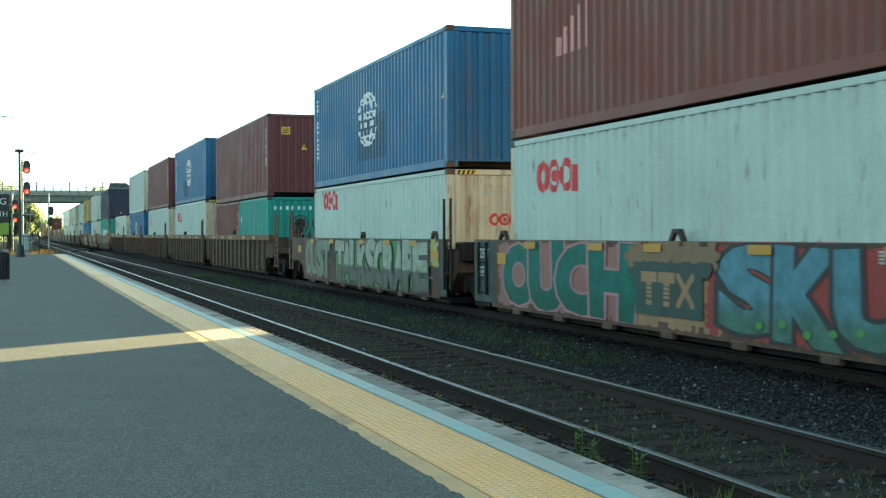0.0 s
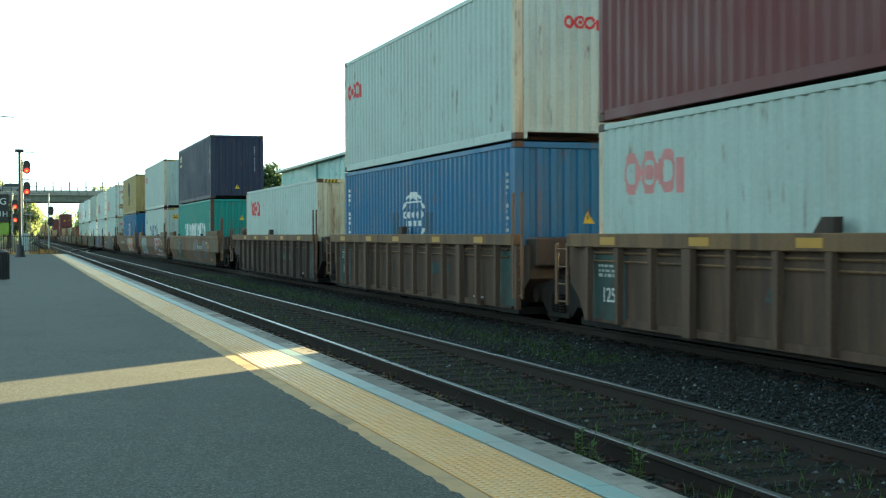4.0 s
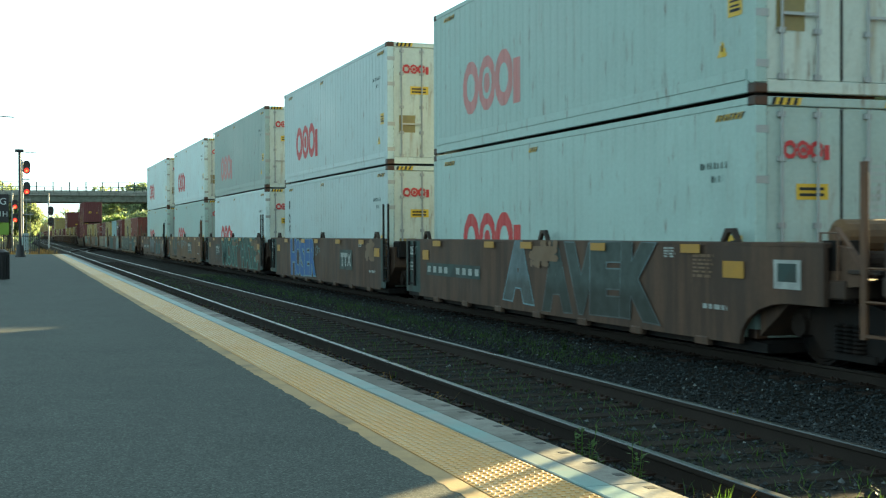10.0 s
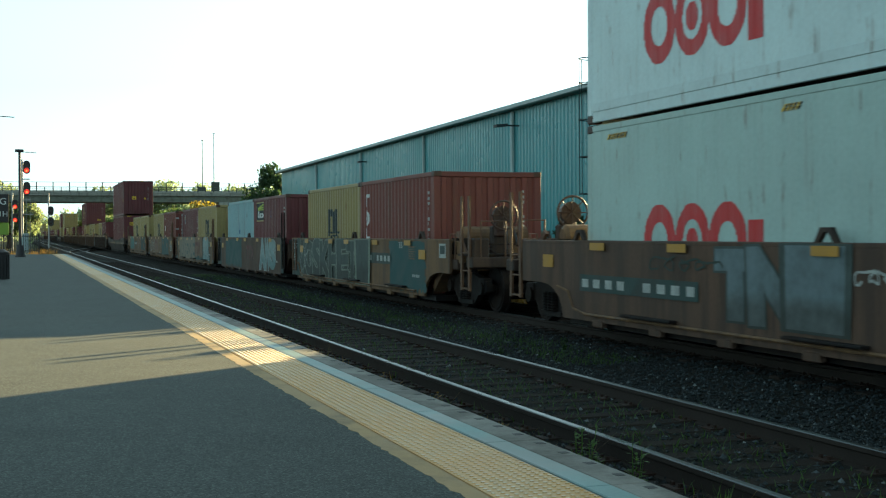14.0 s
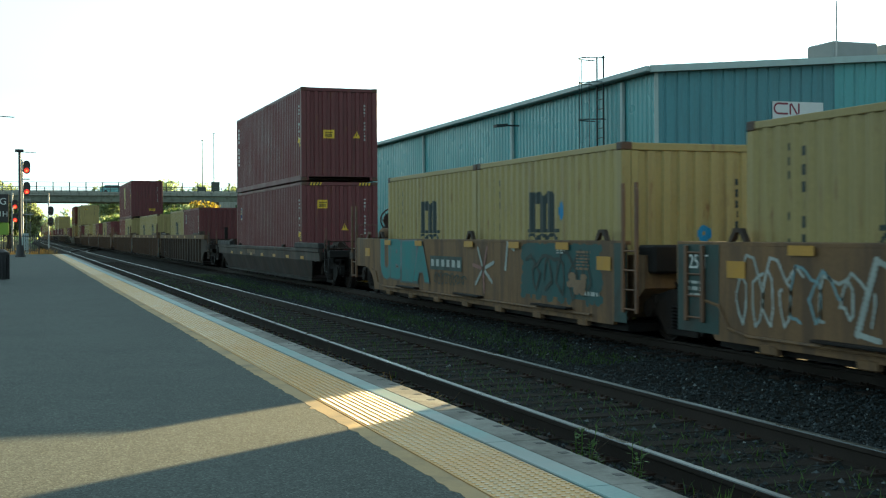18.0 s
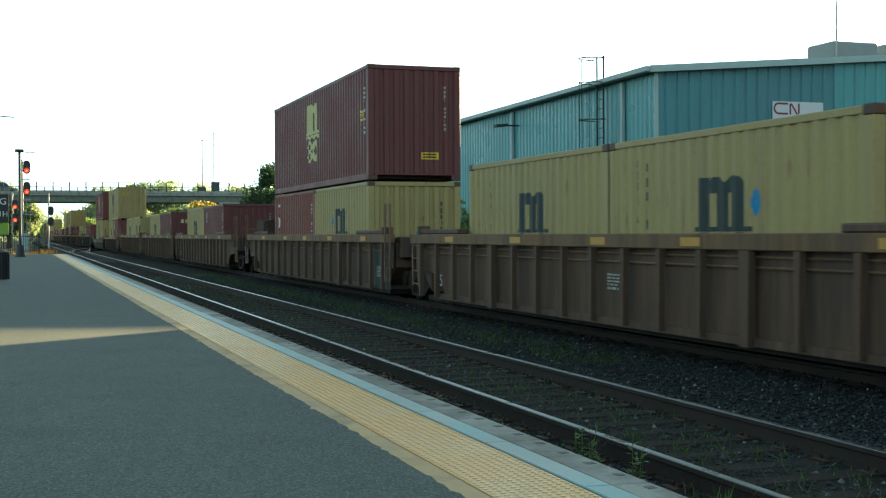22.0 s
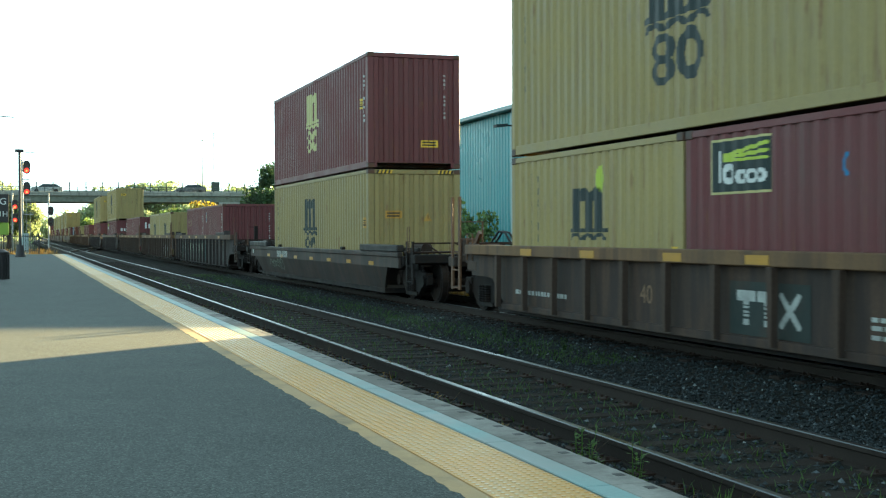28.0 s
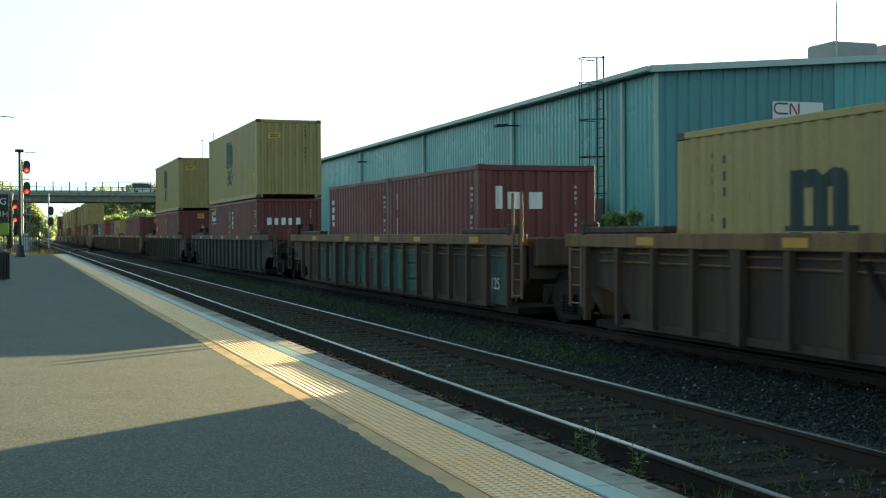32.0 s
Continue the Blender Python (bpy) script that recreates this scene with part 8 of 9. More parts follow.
def signal_head(parent, x, y, z, lit, r=0.29, h=1.1, hood=True):
    hd = part("signal_head", Build().prism([(r * math.cos(a), (h / 2 - r) * (1 if math.sin(a) >= 0 else -1) + r * math.sin(a)) for a in [2 * math.pi * k / 20 + 0.01 for k in range(20)]], "y", -0.03, 0.03), M_SIGNBLACK, parent, "black oval signal head", at=(x, y, z))
    for k, dz in enumerate((0.24, -0.26)):
        on = k == 1 and lit
        part("lens", Build().tube((0, -0.05, dz), (0, -0.035, dz), 0.21 if on else 0.12, 16), M_LAMP if on else M_LENSOFF, hd, "glowing red lens" if on else "unlit lens")
        if on:
            part("lamp_core", Build().tube((0, -0.056, dz - 0.04), (0, -0.05, dz - 0.04), 0.09, 12), M_HOT, hd, "bright core of the lamp")
        part("hood", Build().prism([(0.15 * math.cos(a), dz + 0.15 * math.sin(a)) for a in [math.pi * k2 / 8 for k2 in range(9)]] + [(0.13 * math.cos(a), dz + 0.13 * math.sin(a)) for a in [math.pi * (8 - k2) / 8 for k2 in range(9)]], "y", -0.3, -0.03), M_SIGNBLACK, hd)
    return hd


sg1 = thing("railway_signal", "pale steel signal mast with two red lights", "signal", (0.2, 115.0, -0.62))
part("mast", Build().tube((0, 0, 0), (0, 0, 8.7), 0.09, 10), M_GALV, sg1)
part("bracket", Build().box(0, 0.62, 0.06, 0.12, 6.95, 7.05).box(0, 0.62, 0.06, 0.12, 5.15, 5.25), M_GALV, sg1)
part("cabinet", Build().box(-0.28, 0.5, -0.3, 0.3, 0.1, 2.3, 0.03), M_TRIM, sg1, "pale signal cabinet")
part("platform", Build().box(-0.3, 0.9, -0.35, 0.35, 3.9, 3.98), M_GALV, sg1, "small steel platform")
part("ladder", Build().box(0.3, 0.34, -0.2, -0.16, 0.2, 5.4).box(0.62, 0.66, -0.2, -0.16, 0.2, 5.4).box(0.3, 0.66, -0.2, -0.17, 1.0, 1.05).box(0.3, 0.66, -0.2, -0.17, 2.0, 2.05).box(0.3, 0.66, -0.2, -0.17, 3.0, 3.05).box(0.3, 0.66, -0.2, -0.17, 4.6, 4.65), M_GALV, sg1)
signal_head(sg1, 0.37, -0.14, 8.02, True, 0.30, 1.15)
signal_head(sg1, 0.37, -0.14, 6.17, True, 0.30, 1.15)
sg2 = thing("railway_signal", "low signal mast with two red lights behind the fence", "signal", (-0.75, 138.0, -0.62))
part("mast", Build().tube((0, 0, 0), (0, 0, 6.6), 0.08, 10), M_GALV, sg2)
for z in (5.1, 3.72):
    signal_head(sg2, 0.27, -0.14, z + 0.26, True, 0.28, 0.95)
sg3 = thing("railway_signal", "dark signal mast beyond the end of the platform", "signal", (3.55, 172.0, -0.62))
part("mast", Build().tube((0, 0, 0), (0, 0, 7.6), 0.09, 10), M_GALV, sg3)
for z in (5.3, 3.9):
    signal_head(sg3, 0.26, -0.14, z, False, 0.36, 1.2)

# platform sign, half in view
ps = thing("platform_sign", "black platform sign with white letters above a lime panel", "sign", (-0.9, 60.0, PLAT_Z))
part("post", Build().box(-0.05, 0.05, -0.04, 0.04, 0, 3.3), M_POLE, ps)
part("panel", Build().box(-0.42, 0.42, -0.075, -0.045, 1.96, 3.22, 0.01), M_SIGNBLACK, ps, "black sign panel")
part("lime_panel", Build().box(-0.42, 0.42, -0.075, -0.045, 1.40, 1.93, 0.01), M_SIGNLIME, ps, "lime lower panel")
for word, size, z in (("G", 0.42, 2.88), ("1H", 0.34, 2.32)):
    ob = part("letter", text_mesh(word, size), M_LOGOWHITE, ps, "white sign letters", at=(0.18, -0.079, z))
    ob.rotation_euler = (radians(90), 0, 0)

# litter bin
lb = thing("litter_bin", "dark slatted litter bin on the platform", "litter bin", (-0.62, 40.2, PLAT_Z))
part("drum", Build().tube((0, 0, 0.04), (0, 0, 0.80), 0.27, 20, 0.30), M_POLE, lb)
part("lid", Build().tube((0, 0, 0.80), (0, 0, 0.86), 0.325, 20).tube((0, 0, 0.86), (0, 0, 0.95), 0.30, 20, 0.16), M_SIGNBLACK, lb, "dark lid")
for k in range(20):
    a = 2 * math.pi * k / 20
    part("slat", cached("bin_slat", lambda: Build().box(-0.012, 0.012, -0.025, 0.025, 0.05, 0.78)), M_POLE, lb, at=(0.305 * math.cos(a), 0.305 * math.sin(a), 0), turn=(0, 0, math.degrees(a)))

# picket fence across the platform's end
fe = thing("fence", "black iron picket fence at the platform's end", "fence", (0, 95.6, PLAT_Z))
for z in (0.22, 1.28):
    part("rail", Build().box(-8, 1.33, -0.02, 0.02, z, z + 0.05), M_POLE, fe)
for k in range(62):
    x = 1.28 - k * 0.15
    big = k % 16 == 0
    part("post" if big else "picket", cached("fence_post" if big else "picket", lambda: Build().box(-0.045, 0.045, -0.045, 0.045, 0, 1.5) if big else Build().box(-0.02, 0.02, -0.014, 0.014, 0.1, 1.42)), M_POLE, fe, at=(x, 0, 0))

# tall road lamps by the bridge
for x, h in ((27.45, 8.95), (29.3, 10.05)):
    rl = thing("street_lamp", "tall thin road lamp beside the bridge", "street lamp", group="road lamps by the bridge")
    rl.matrix_world = on_bridge(x, 10.6, 0)
    part("pole", Build().tube((0, 0, -0.4), (0, 0, h), 0.10, 8, 0.06), M_RAILING, rl)
    part("lamp_head", Build().box(-0.2, 0.2, -0.1, 0.1, h - 0.04, h + 0.08, 0.03), M_RAILING, rl)


# ---- plants ----
def leaf_material(name, colour, through):
    m, nt, bsdf, add, link = node_mat(name)
    geo = add("ShaderNodeNewGeometry")
    col = ramp(nt, geo.outputs["Random Per Island"], [(0.0, scaled(colour, 0.55)), (0.5, colour), (1.0, scaled(colour, 1.5))])
    col = mixc(nt, 1.0, col, (TONE,) * 3, "MULTIPLY")
    link(col, bsdf.inputs["Base Color"])
    bsdf.inputs["Roughness"].default_value = 0.6
    tr = add("ShaderNodeBsdfTranslucent")
    warm = mixc(nt, 1.0, col, through, "MULTIPLY")
    link(warm, tr.inputs["Color"])
    mx = add("ShaderNodeMixShader")
    mx.inputs[0].default_value = 0.5
    link(bsdf.outputs[0], mx.inputs[1])
    link(tr.outputs[0], mx.inputs[2])
    link(mx.outputs[0], nt.nodes["Material Output"].inputs["Surface"])
    return m


M_LEAF = leaf_material("tree_leaves", (0.17, 0.23, 0.10), (1.6, 1.7, 0.9))
M_LEAFDARK = leaf_material("dark_leaves", (0.046, 0.078, 0.040), (1.4, 1.5, 0.8))
# the low sun's gold is put into this leaf colour
M_LEAFGOLD = leaf_material("yellowing_leaves", (0.34, 0.29, 0.07), (1.7, 1.5, 0.6))
# air haze beyond the bridge is put into this pale leaf colour
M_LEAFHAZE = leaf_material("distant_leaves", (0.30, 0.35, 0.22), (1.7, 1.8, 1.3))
M_GRASS = leaf_material("green_weed", (0.05, 0.09, 0.022), (1.7, 1.8, 0.7))
M_WEED = leaf_material("bright_weed_leaves", (0.085, 0.15, 0.03), (1.8, 1.9, 0.7))
M_STRAW = leaf_material("dry_grass", (0.20, 0.14, 0.055), (1.8, 1.6, 0.7))
M_BARK = surface("bark", (0.07, 0.052, 0.038), 0.9, vary=0.35, bumps=0.6, depth=0.02)


def leaf_cloud(rng, blobs, n, size):
    """n small bent leaf clumps spread through the blobs (centre, radius), denser near their skins."""
    b = Build()
    vs, fs = [], []
    total = sum(r ** 2 for _, r in blobs)
    for c, r in blobs:
        for _ in range(max(4, int(n * r * r / total))):
            d = Vector((rng.gauss(0, 1), rng.gauss(0, 1), rng.gauss(0, 1))).normalized()
            p = Vector(c) + d * r * (rng.random() ** 0.4) * rng.uniform(0.8, 1.12)
            q = Euler((rng.uniform(0, 6.28), rng.uniform(0, 6.28), rng.uniform(0, 6.28))).to_quaternion()
            s = size * rng.uniform(0.6, 1.4)
            k = len(vs)
            for x, y, z in ((-0.5, -0.12, 0), (0, -0.45, 0.12), (0.5, -0.05, 0), (0.1, 0.42, 0.14), (0, 0, -0.05)):
                vs.append(tuple(p + q @ Vector((x * s, y * s, z * s))))
            fs += [(k, k + 1, k + 4), (k + 1, k + 2, k + 4), (k + 2, k + 3, k + 4), (k + 3, k, k + 4)]
    me = bpy.data.meshes.new("crown")
    me.from_pydata(vs, [], fs)
    me.materials.append(None)
    return me


def tree(x, y, h, r, seed, leaf, label, n=1500, size=0.5, group="trees along the line"):
    rng = random.Random(seed)
    t = thing("tree", label, "tree", (x, y, -0.62), group=group)
    top = h * 0.62
    trunk = Build().tube((0, 0, 0), (0.1, 0.05, top * 0.5), 0.045 * h ** 0.9, 9, 0.032 * h ** 0.9).tube((0.1, 0.05, top * 0.5), (0.05, 0, top), 0.032 * h ** 0.9, 8, 0.018 * h ** 0.9)
    blobs = [((0, 0, h - r * 0.75), r * 0.72)]
    for k in range(9):
        a, z = k * 2.4 + rng.uniform(-0.3, 0.3), h * rng.uniform(0.30, 0.82)
        d = r * rng.uniform(0.35, 0.75) * (1.1 - 0.5 * abs(z / h - 0.5))
        e = (d * math.cos(a), d * math.sin(a), z)
        trunk.tube((0.05, 0.02, z * 0.62), e, 0.016 * h ** 0.9, 6, 0.006 * h ** 0.9)
        blobs.append((e, r * rng.uniform(0.34, 0.52)))
    part("trunk", trunk, M_BARK, t, "trunk and limbs")
    part("crown", leaf_cloud(rng, blobs, n, size), leaf, t, "leafy crown")
    return t


def bush(x, y, h, r, seed, leaf, label, n=700, size=0.16):
    rng = random.Random(seed)
    t = thing("bush", label, "bush", (x, y, -0.62), group="bushes by the warehouse")
    stems = Build()
    blobs = []
    for k in range(7):
        a = k * 0.9 + rng.uniform(-0.2, 0.2)
        e = (r * 0.6 * math.cos(a), r * 0.6 * math.sin(a), h * rng.uniform(0.4, 0.85))
        stems.tube((0.1 * math.cos(a), 0.1 * math.sin(a), 0), e, 0.03, 5, 0.01)
        blobs.append((e, r * rng.uniform(0.3, 0.5)))
    part("stems", stems, M_BARK, t)
    part("leaves", leaf_cloud(rng, blobs, n, size), leaf, t)
    return t


tree(24.05, 126.7, 9.5, 1.75, 5, M_LEAFDARK, "dark leafy tree at the warehouse's far end", 3000, 0.28)
tree(22.5, 125.7, 7.5, 2.2, 6, M_LEAFDARK, "dark leafy tree at the warehouse's far end", 2600, 0.26)
tree(25.2, 129.4, 7.5, 1.98, 16, M_LEAFDARK, "dark leafy tree at the warehouse's far end", 1800, 0.24)
tree(26.2, 186.0, 7.3, 3.2, 7, M_LEAFGOLD, "low sunlit tree turning yellow beside the bridge", 2200, 0.42)
tree(32.0, 184.0, 6.4, 2.8, 8, M_LEAFGOLD, "low sunlit tree turning yellow beside the bridge", 1800, 0.42)
tree(21.5, 190.0, 5.6, 2.2, 9, M_LEAF, "green tree beside the bridge", 1200, 0.42)
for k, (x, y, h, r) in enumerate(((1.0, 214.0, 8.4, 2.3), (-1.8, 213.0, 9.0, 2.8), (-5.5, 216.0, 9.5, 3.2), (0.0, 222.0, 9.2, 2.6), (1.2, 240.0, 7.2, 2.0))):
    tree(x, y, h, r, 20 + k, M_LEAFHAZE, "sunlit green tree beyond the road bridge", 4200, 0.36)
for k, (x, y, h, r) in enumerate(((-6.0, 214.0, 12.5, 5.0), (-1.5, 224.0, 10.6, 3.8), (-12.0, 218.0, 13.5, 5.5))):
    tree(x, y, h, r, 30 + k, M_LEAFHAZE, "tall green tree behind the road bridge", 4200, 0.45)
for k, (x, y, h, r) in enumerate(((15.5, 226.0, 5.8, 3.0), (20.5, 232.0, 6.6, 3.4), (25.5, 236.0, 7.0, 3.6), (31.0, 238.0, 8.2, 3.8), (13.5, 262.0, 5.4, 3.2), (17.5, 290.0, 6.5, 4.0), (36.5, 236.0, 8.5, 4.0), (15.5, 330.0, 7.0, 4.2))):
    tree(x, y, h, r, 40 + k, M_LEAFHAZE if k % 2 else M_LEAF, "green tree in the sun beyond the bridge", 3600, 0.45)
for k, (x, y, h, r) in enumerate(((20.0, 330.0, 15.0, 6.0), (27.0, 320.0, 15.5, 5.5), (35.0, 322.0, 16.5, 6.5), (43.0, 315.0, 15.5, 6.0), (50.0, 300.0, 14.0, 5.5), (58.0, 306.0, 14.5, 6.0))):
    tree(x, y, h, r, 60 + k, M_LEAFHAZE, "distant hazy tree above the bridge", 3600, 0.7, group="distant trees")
# woods that close the distance, in the same haze-paled leaf colour
rng = random.Random(3)
far_blobs = [((x + rng.uniform(-6, 6), 420 + rng.uniform(-20, 60) - abs(x - 10) * 0.05, rng.uniform(1, 6)), rng.uniform(5, 8)) for x in range(-160, 260, 6) if not 2 < x < 12]
far_blobs += [((x + rng.uniform(-1.5, 1.5), 262 + rng.uniform(-8, 30), rng.uniform(0.5, 3.6)), rng.uniform(2.0, 3.0)) for x in list(range(-24, 1, 2)) + list(range(14, 70, 2))]
far_blobs += [((rng.uniform(-6, 26), 950, rng.uniform(0, 8)), 11.0) for _ in range(12)]
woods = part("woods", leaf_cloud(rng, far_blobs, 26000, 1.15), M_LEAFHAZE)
tagged(woods, "distant green woods along the horizon", "woods", kind="stuff")
for k, (x, y, h, r) in enumerate(((14.6, 40.5, 3.6, 1.0), (14.2, 43.5, 2.7, 0.9), (15.5, 47.5, 3.2, 1.1), (16.2, 55.0, 2.9, 1.0), (15.0, 36.2, 2.3, 0.6), (15.8, 33.9, 3.0, 0.9), (16.6, 33.0, 3.1, 0.7), (16.4, 38.6, 2.4, 0.7), (17.2, 31.4, 2.0, 0.6), (22.0, 31.6, 1.9, 0.5))):
    bush(x * FURTHER, y * FURTHER, 2.13 + (h - 2.13) * FURTHER, r * FURTHER, 80 + k, M_LEAFDARK if k % 3 else M_LEAF, "green bush growing against the warehouse", 900, 0.2)


def blades(rng, spots, leaf_w, h0, h1, lean=0.35):
    """Thin bent blades at the given spots."""
    vs, fs = [], []
    for x, y, z in spots:
        h, a = rng.uniform(h0, h1), rng.uniform(0, 6.28)
        dx, dy = math.cos(a), math.sin(a)
        l1, l2 = lean * h * rng.uniform(0.1, 0.5), lean * h * rng.uniform(0.5, 1.4)
        wx, wy = -dy * leaf_w / 2, dx * leaf_w / 2
        k = len(vs)
        vs += [(x - wx, y - wy, z), (x + wx, y + wy, z), (x + dx * l1 + wx * 0.8, y + dy * l1 + wy * 0.8, z + h * 0.55), (x + dx * l1 - wx * 0.8, y + dy * l1 - wy * 0.8, z + h * 0.55), (x + dx * l2, y + dy * l2, z + h)]
        fs += [(k, k + 1, k + 2, k + 3), (k + 3, k + 2, k + 4)]
    me = bpy.data.meshes.new("blades")
    me.from_pydata(vs, [], fs)
    me.materials.append(None)
    return me


def weed(x, y, h, seed, leaf, label, n=40, leafy=True):
    """A weed of several leafy stalks."""
    rng = random.Random(seed)
    t = thing("weed", label, "weed", (x, y, -0.26), group="weeds beside the rail")
    stalk = Build()
    vs, fs = [], []
    for k in range(5 if leafy else 3):
        a = rng.uniform(0, 6.28)
        top = Vector((0.16 * h * math.cos(a) * rng.uniform(0.3, 1.4), 0.16 * h * math.sin(a) * rng.uniform(0.3, 1.4), h * rng.uniform(0.6, 1.0)))
        stalk.tube((0.02 * math.cos(a), 0.02 * math.sin(a), 0), top, 0.004, 5, 0.002)
        for j in range(n // 2):
            p = top * rng.uniform(0.15, 1.0)
            b, s = rng.uniform(0, 6.28), rng.uniform(0.03, 0.065)
            d = Vector((math.cos(b), math.sin(b), rng.uniform(-0.2, 0.6))) * s
            side = Vector((-math.sin(b), math.cos(b), 0)) * s * 0.24
            q = len(vs)
            vs += [tuple(p), tuple(p + d * 0.5 + side), tuple(p + d), tuple(p + d * 0.5 - side)]
            fs.append((q, q + 1, q + 2, q + 3))
    me = bpy.data.meshes.new("leaves")
    me.from_pydata(vs, [], fs)
    me.materials.append(None)
    part("stalk", stalk, leaf, t)
    part("leaves", me, leaf, t)
    return t


for k, (x, y, h, m) in enumerate(((3.54, 7.66, 0.52, M_WEED), (3.60, 7.60, 0.42, M_WEED), (3.48, 6.80, 0.50, M_WEED), (3.48, 9.0, 0.34, M_STRAW), (3.5, 10.6, 0.36, M_STRAW), (3.45, 8.3, 0.3, M_STRAW), (3.55, 14.2, 0.36, M_STRAW), (3.55, 12.6, 0.34, M_STRAW), (3.62, 12.2, 0.30, M_STRAW), (3.55, 11.5, 0.30, M_STRAW), (3.6, 9.9, 0.26, M_STRAW), (3.55, 15.6, 0.3, M_STRAW), (4.35, 9.6, 0.16, M_GRASS), (4.1, 13.9, 0.2, M_GRASS), (3.55, 18.9, 0.32, M_GRASS), (6.4, 16.5, 0.2, M_GRASS), (7.7, 19.7, 0.36, M_GRASS), (7.6, 17.0, 0.28, M_GRASS), (6.6, 23.0, 0.22, M_GRASS))):
    weed(x, y, h, 100 + k, m, "leafy green weed in the ballast" if m is not M_STRAW else "dry brown weed at the foot of the platform")
tuft = thing("grass_tuft", "bright green grass tuft beside the rail", "grass tuft", (3.78, 6.28, -0.24))
part("blade_clump", blades(random.Random(9), [(random.Random(k).uniform(-0.05, 0.05), random.Random(k + 50).uniform(-0.05, 0.05), 0) for k in range(44)], 0.010, 0.18, 0.34), M_WEED, tuft)
rng = random.Random(14)
clumps = [(3.27 + abs(rng.gauss(0, 0.16)), 4.6 + 38 * rng.random() ** 1.5, rng.uniform(0.04, 0.11), rng.uniform(0.6, 1.5)) for _ in range(150)]
foot = [(c[0] + rng.gauss(0, c[2]), c[1] + rng.gauss(0, c[2] * 1.5), -0.215) for c in clumps for _ in range(int(34 * c[3]))]
foot = [p for p in foot if p[0] > 3.25]
g1 = part("grass", blades(rng, foot[::2], 0.009, 0.08, 0.30, 0.7), M_STRAW)
tagged(g1, "dry grass along the foot of the platform", "grass", kind="stuff")
g0 = part("grass", blades(rng, foot[1::2], 0.009, 0.06, 0.22, 0.8), M_GRASS)
tagged(g0, "green grass among the dry stalks at the platform's foot", "grass", kind="stuff")
mid = [(rng.gauss(4.7, 0.55), 5 + 45 * rng.random() ** 1.4, -0.16) for _ in range(3800)] + [(rng.gauss(7.5, 0.45), 15 + 40 * rng.random() ** 1.2, -0.23) for _ in range(6500)] + [(rng.uniform(3.4, 4.0), 5 + 40 * rng.random() ** 1.3, -0.2) for _ in range(2200)]
g2 = part("grass", blades(rng, mid, 0.010, 0.03, 0.10, 1.2), M_GRASS)
tagged(g2, "short green weeds between the rails", "grass", kind="stuff")
beyond = [(11.9 + 5.3 * rng.random() ** 2.0, 4 + 90 * rng.random() ** 1.3, -0.62) for _ in range(17000)] + [(rng.uniform(-8, 3.0), rng.uniform(97, 135), -0.62) for _ in range(3500)]
g3 = part("grass", blades(rng, beyond, 0.05, 0.3, 1.0, 0.5), M_STRAW)
# extra grass behind the train, added to keep low sun from under the cars
verge = [(rng.uniform(12.4, 13.6), 2 + 60 * rng.random() ** 1.2, -0.62) for _ in range(7000)]
g4 = part("grass", blades(rng, verge, 0.05, 0.7, 1.15, 0.3), M_STRAW)
tagged(g4, "thick dry grass on the verge of the far track", "grass", kind="stuff")
tagged(g3, "tall dry grass in the sun beyond the tracks", "grass", kind="stuff")


# ---- loose ballast stones ----
def stones(seed, spots, s0, s1):
    rg = np.random.RandomState(seed)
    n = len(spots)
    base = np.array([(1, 0, 0), (-1, 0, 0), (0, 1, 0), (0, -1, 0), (0, 0, 1), (0, 0, -1)], float)
    v = base[None] * rg.uniform(0.65, 1.3, (n, 6, 1)) + rg.uniform(-0.28, 0.28, (n, 6, 3))
    v *= (rg.uniform(s0, s1, (n, 1, 1)) * np.array([1.0, 1.0, 0.75]))
    ang = rg.uniform(0, 6.28, n)
    c, s = np.cos(ang)[:, None], np.sin(ang)[:, None]
    v = np.stack([v[..., 0] * c - v[..., 1] * s, v[..., 0] * s + v[..., 1] * c, v[..., 2]], -1) + np.array(spots)[:, None, :]
    f = np.array([(0, 2, 4), (2, 1, 4), (1, 3, 4), (3, 0, 4), (2, 0, 5), (1, 2, 5), (3, 1, 5), (0, 3, 5)])
    fs = (f[None] + (np.arange(n) * 6)[:, None, None]).reshape(-1, 3)
    me = bpy.data.meshes.new("stones")
    me.from_pydata(v.reshape(-1, 3).tolist(), [], fs.tolist())
    me.materials.append(None)
    return me


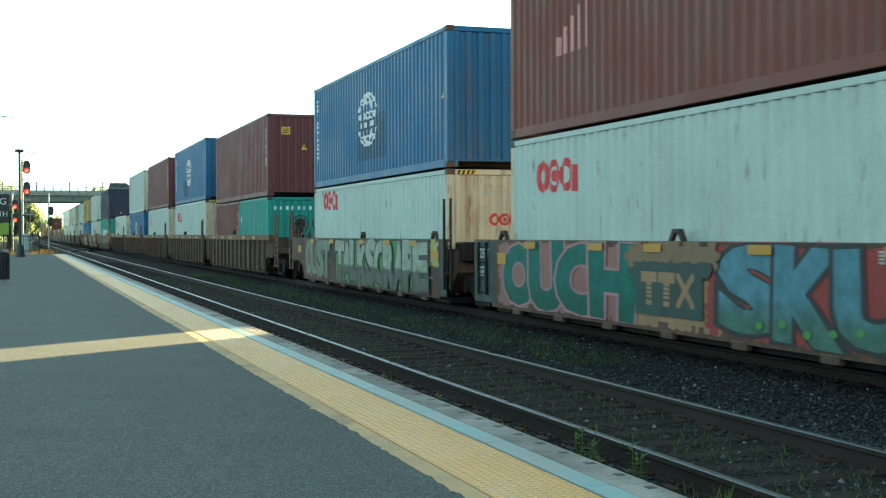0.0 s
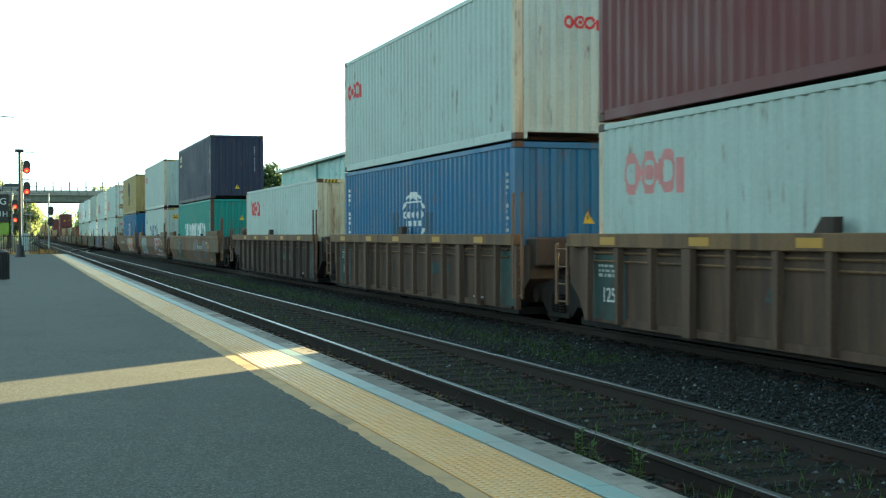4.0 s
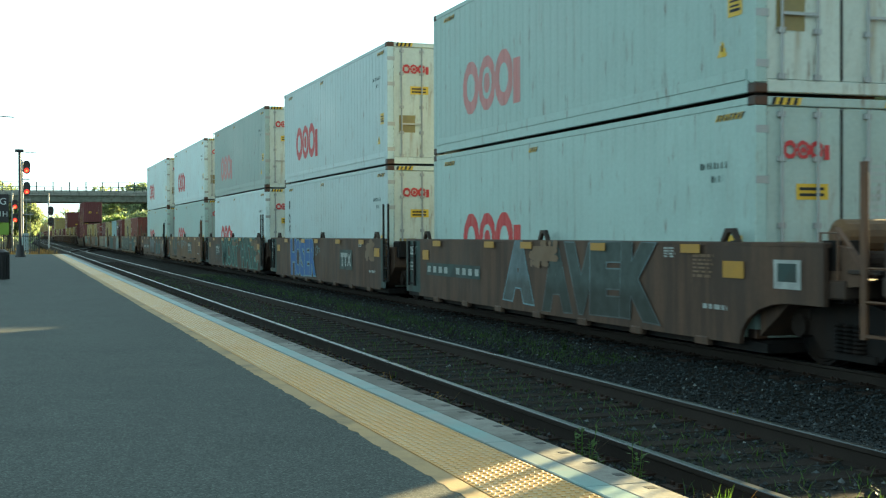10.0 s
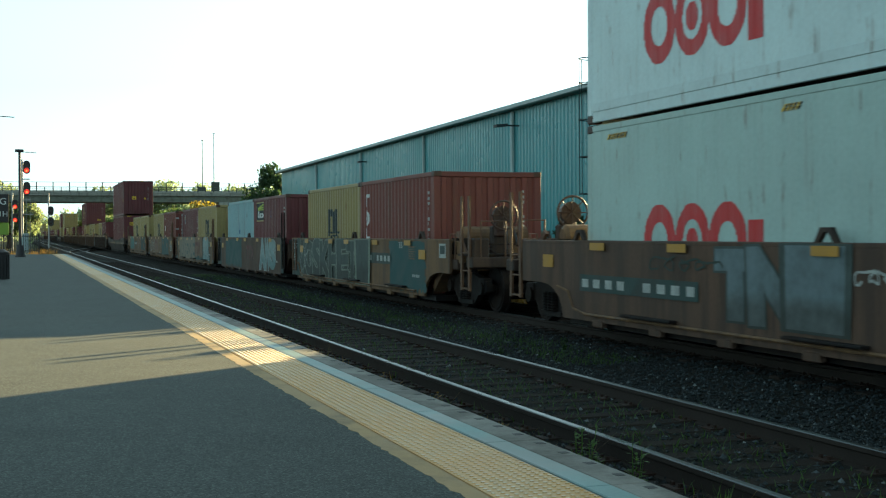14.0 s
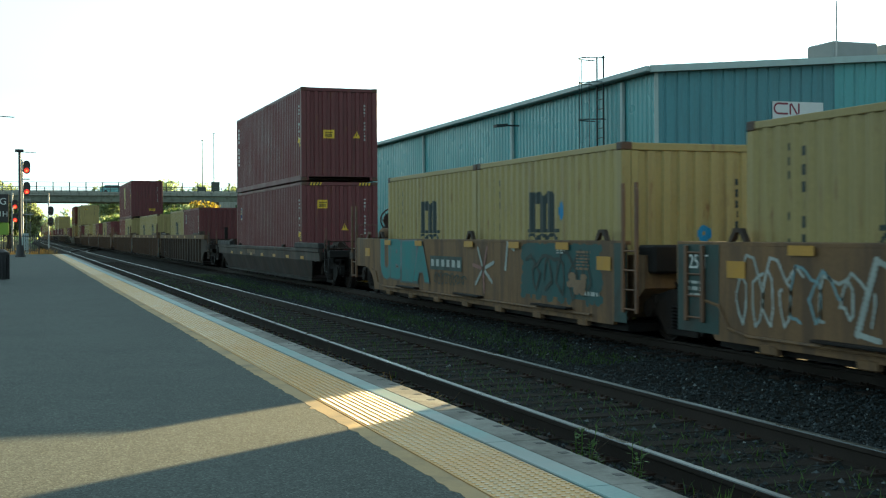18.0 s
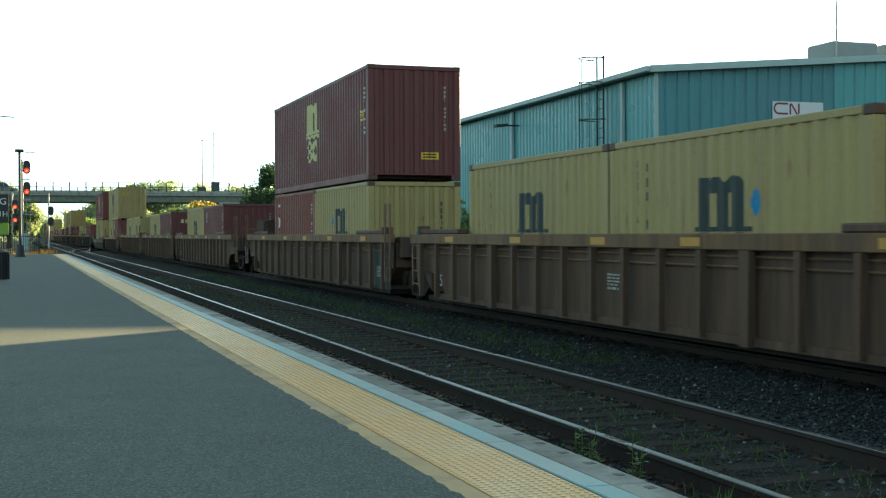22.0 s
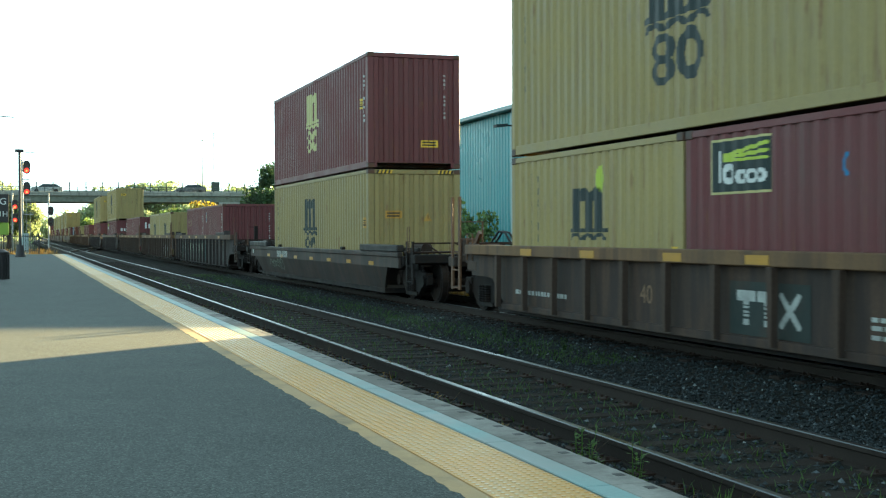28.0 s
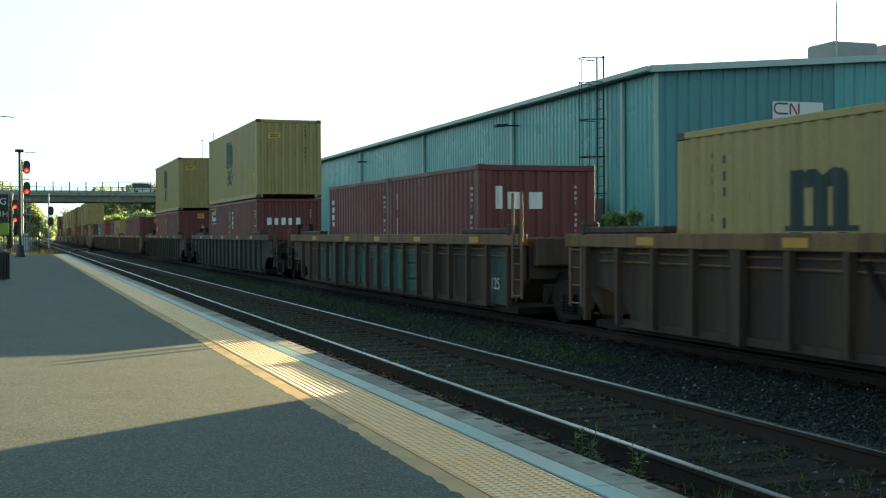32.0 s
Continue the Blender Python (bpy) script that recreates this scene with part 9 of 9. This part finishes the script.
def stone_material():
    m, nt, bsdf, add, link = node_mat("crushed_stone")
    geo = add("ShaderNodeNewGeometry")
    col = ramp(nt, geo.outputs["Random Per Island"], [(0.0, (0.008, 0.011, 0.012)), (0.66, (0.016, 0.023, 0.027)), (0.93, (0.042, 0.056, 0.066)), (0.98, (0.11, 0.135, 0.15)), (1.0, (0.30, 0.33, 0.33))])
    link(mixc(nt, 0.4, col, ramp(nt, noise_tex(nt, geo.outputs["Position"], 60.0), [(0.3, (0.005, 0.007, 0.007)), (0.7, (0.018, 0.022, 0.021))])), bsdf.inputs["Base Color"])
    bsdf.inputs["Roughness"].default_value = 0.6
    bsdf.inputs["Specular IOR Level"].default_value = 0.2
    return m


M_CRUSHED = stone_material()
rs = np.random.RandomState(4)
n1 = 50000
yy = 6.5 + 46 * rs.rand(n1) ** 1.7
xx = rs.uniform(5.75, 8.55, n1)
bed_z = np.interp(xx, [5.7, 6.1, 6.9, 7.9, 8.2, 10.8], [-0.16, -0.165, -0.26, -0.21, -0.17, -0.17])
heap = part("ballast_stones", stones(5, np.stack([xx, yy, bed_z + rs.uniform(-0.01, 0.03, n1)], -1), 0.010, 0.025), M_CRUSHED)
tagged(heap, "coarse blue-grey crushed stone between the tracks", "ballast", kind="stuff")
n2 = 15000
yy = 4.8 + 45 * rs.rand(n2) ** 1.7
xx = rs.uniform(3.25, 5.75, n2)
bay = np.abs((yy - 1.0) / 0.52 - np.round((yy - 1.0) / 0.52)) * 0.52
bare = (bay < 0.115) & (np.abs(xx - NEAR_C) < 1.25) & (rs.rand(n2) < 0.4)
xx, yy = xx[~bare], yy[~bare]
n2 = len(xx)
heap2 = part("ballast_stones", stones(6, np.stack([xx, yy, np.interp(xx, [3.1, 3.8, 5.75], [-0.215, -0.150, -0.155]) + rs.uniform(-0.012, 0.012, n2)], -1), 0.010, 0.028), M_CRUSHED)
tagged(heap2, "sparse crushed stone around the old sleepers", "ballast", kind="stuff")


def motions():
    """All that moves: the cars of the train with their loads, and the traffic on the bridge."""
    times = (0.0, 4.0, 8.0, 12.0, 16.0, 20.0, 24.0, 28.0, 32.0)
    for ob, s, z in MOVING:
        walk(ob, [(t, pose(FAR_C, s - travelled(t), z)) for t in times])
    for ob, x0, v in TRAFFIC:
        turn = 180 if v < 0 else 0
        walk(ob, [(t, on_bridge(x0 + v * t, 1.9 if v < 0 else 5.4, turn)) for t in (0.0, 16.0, 32.0)])


motions()
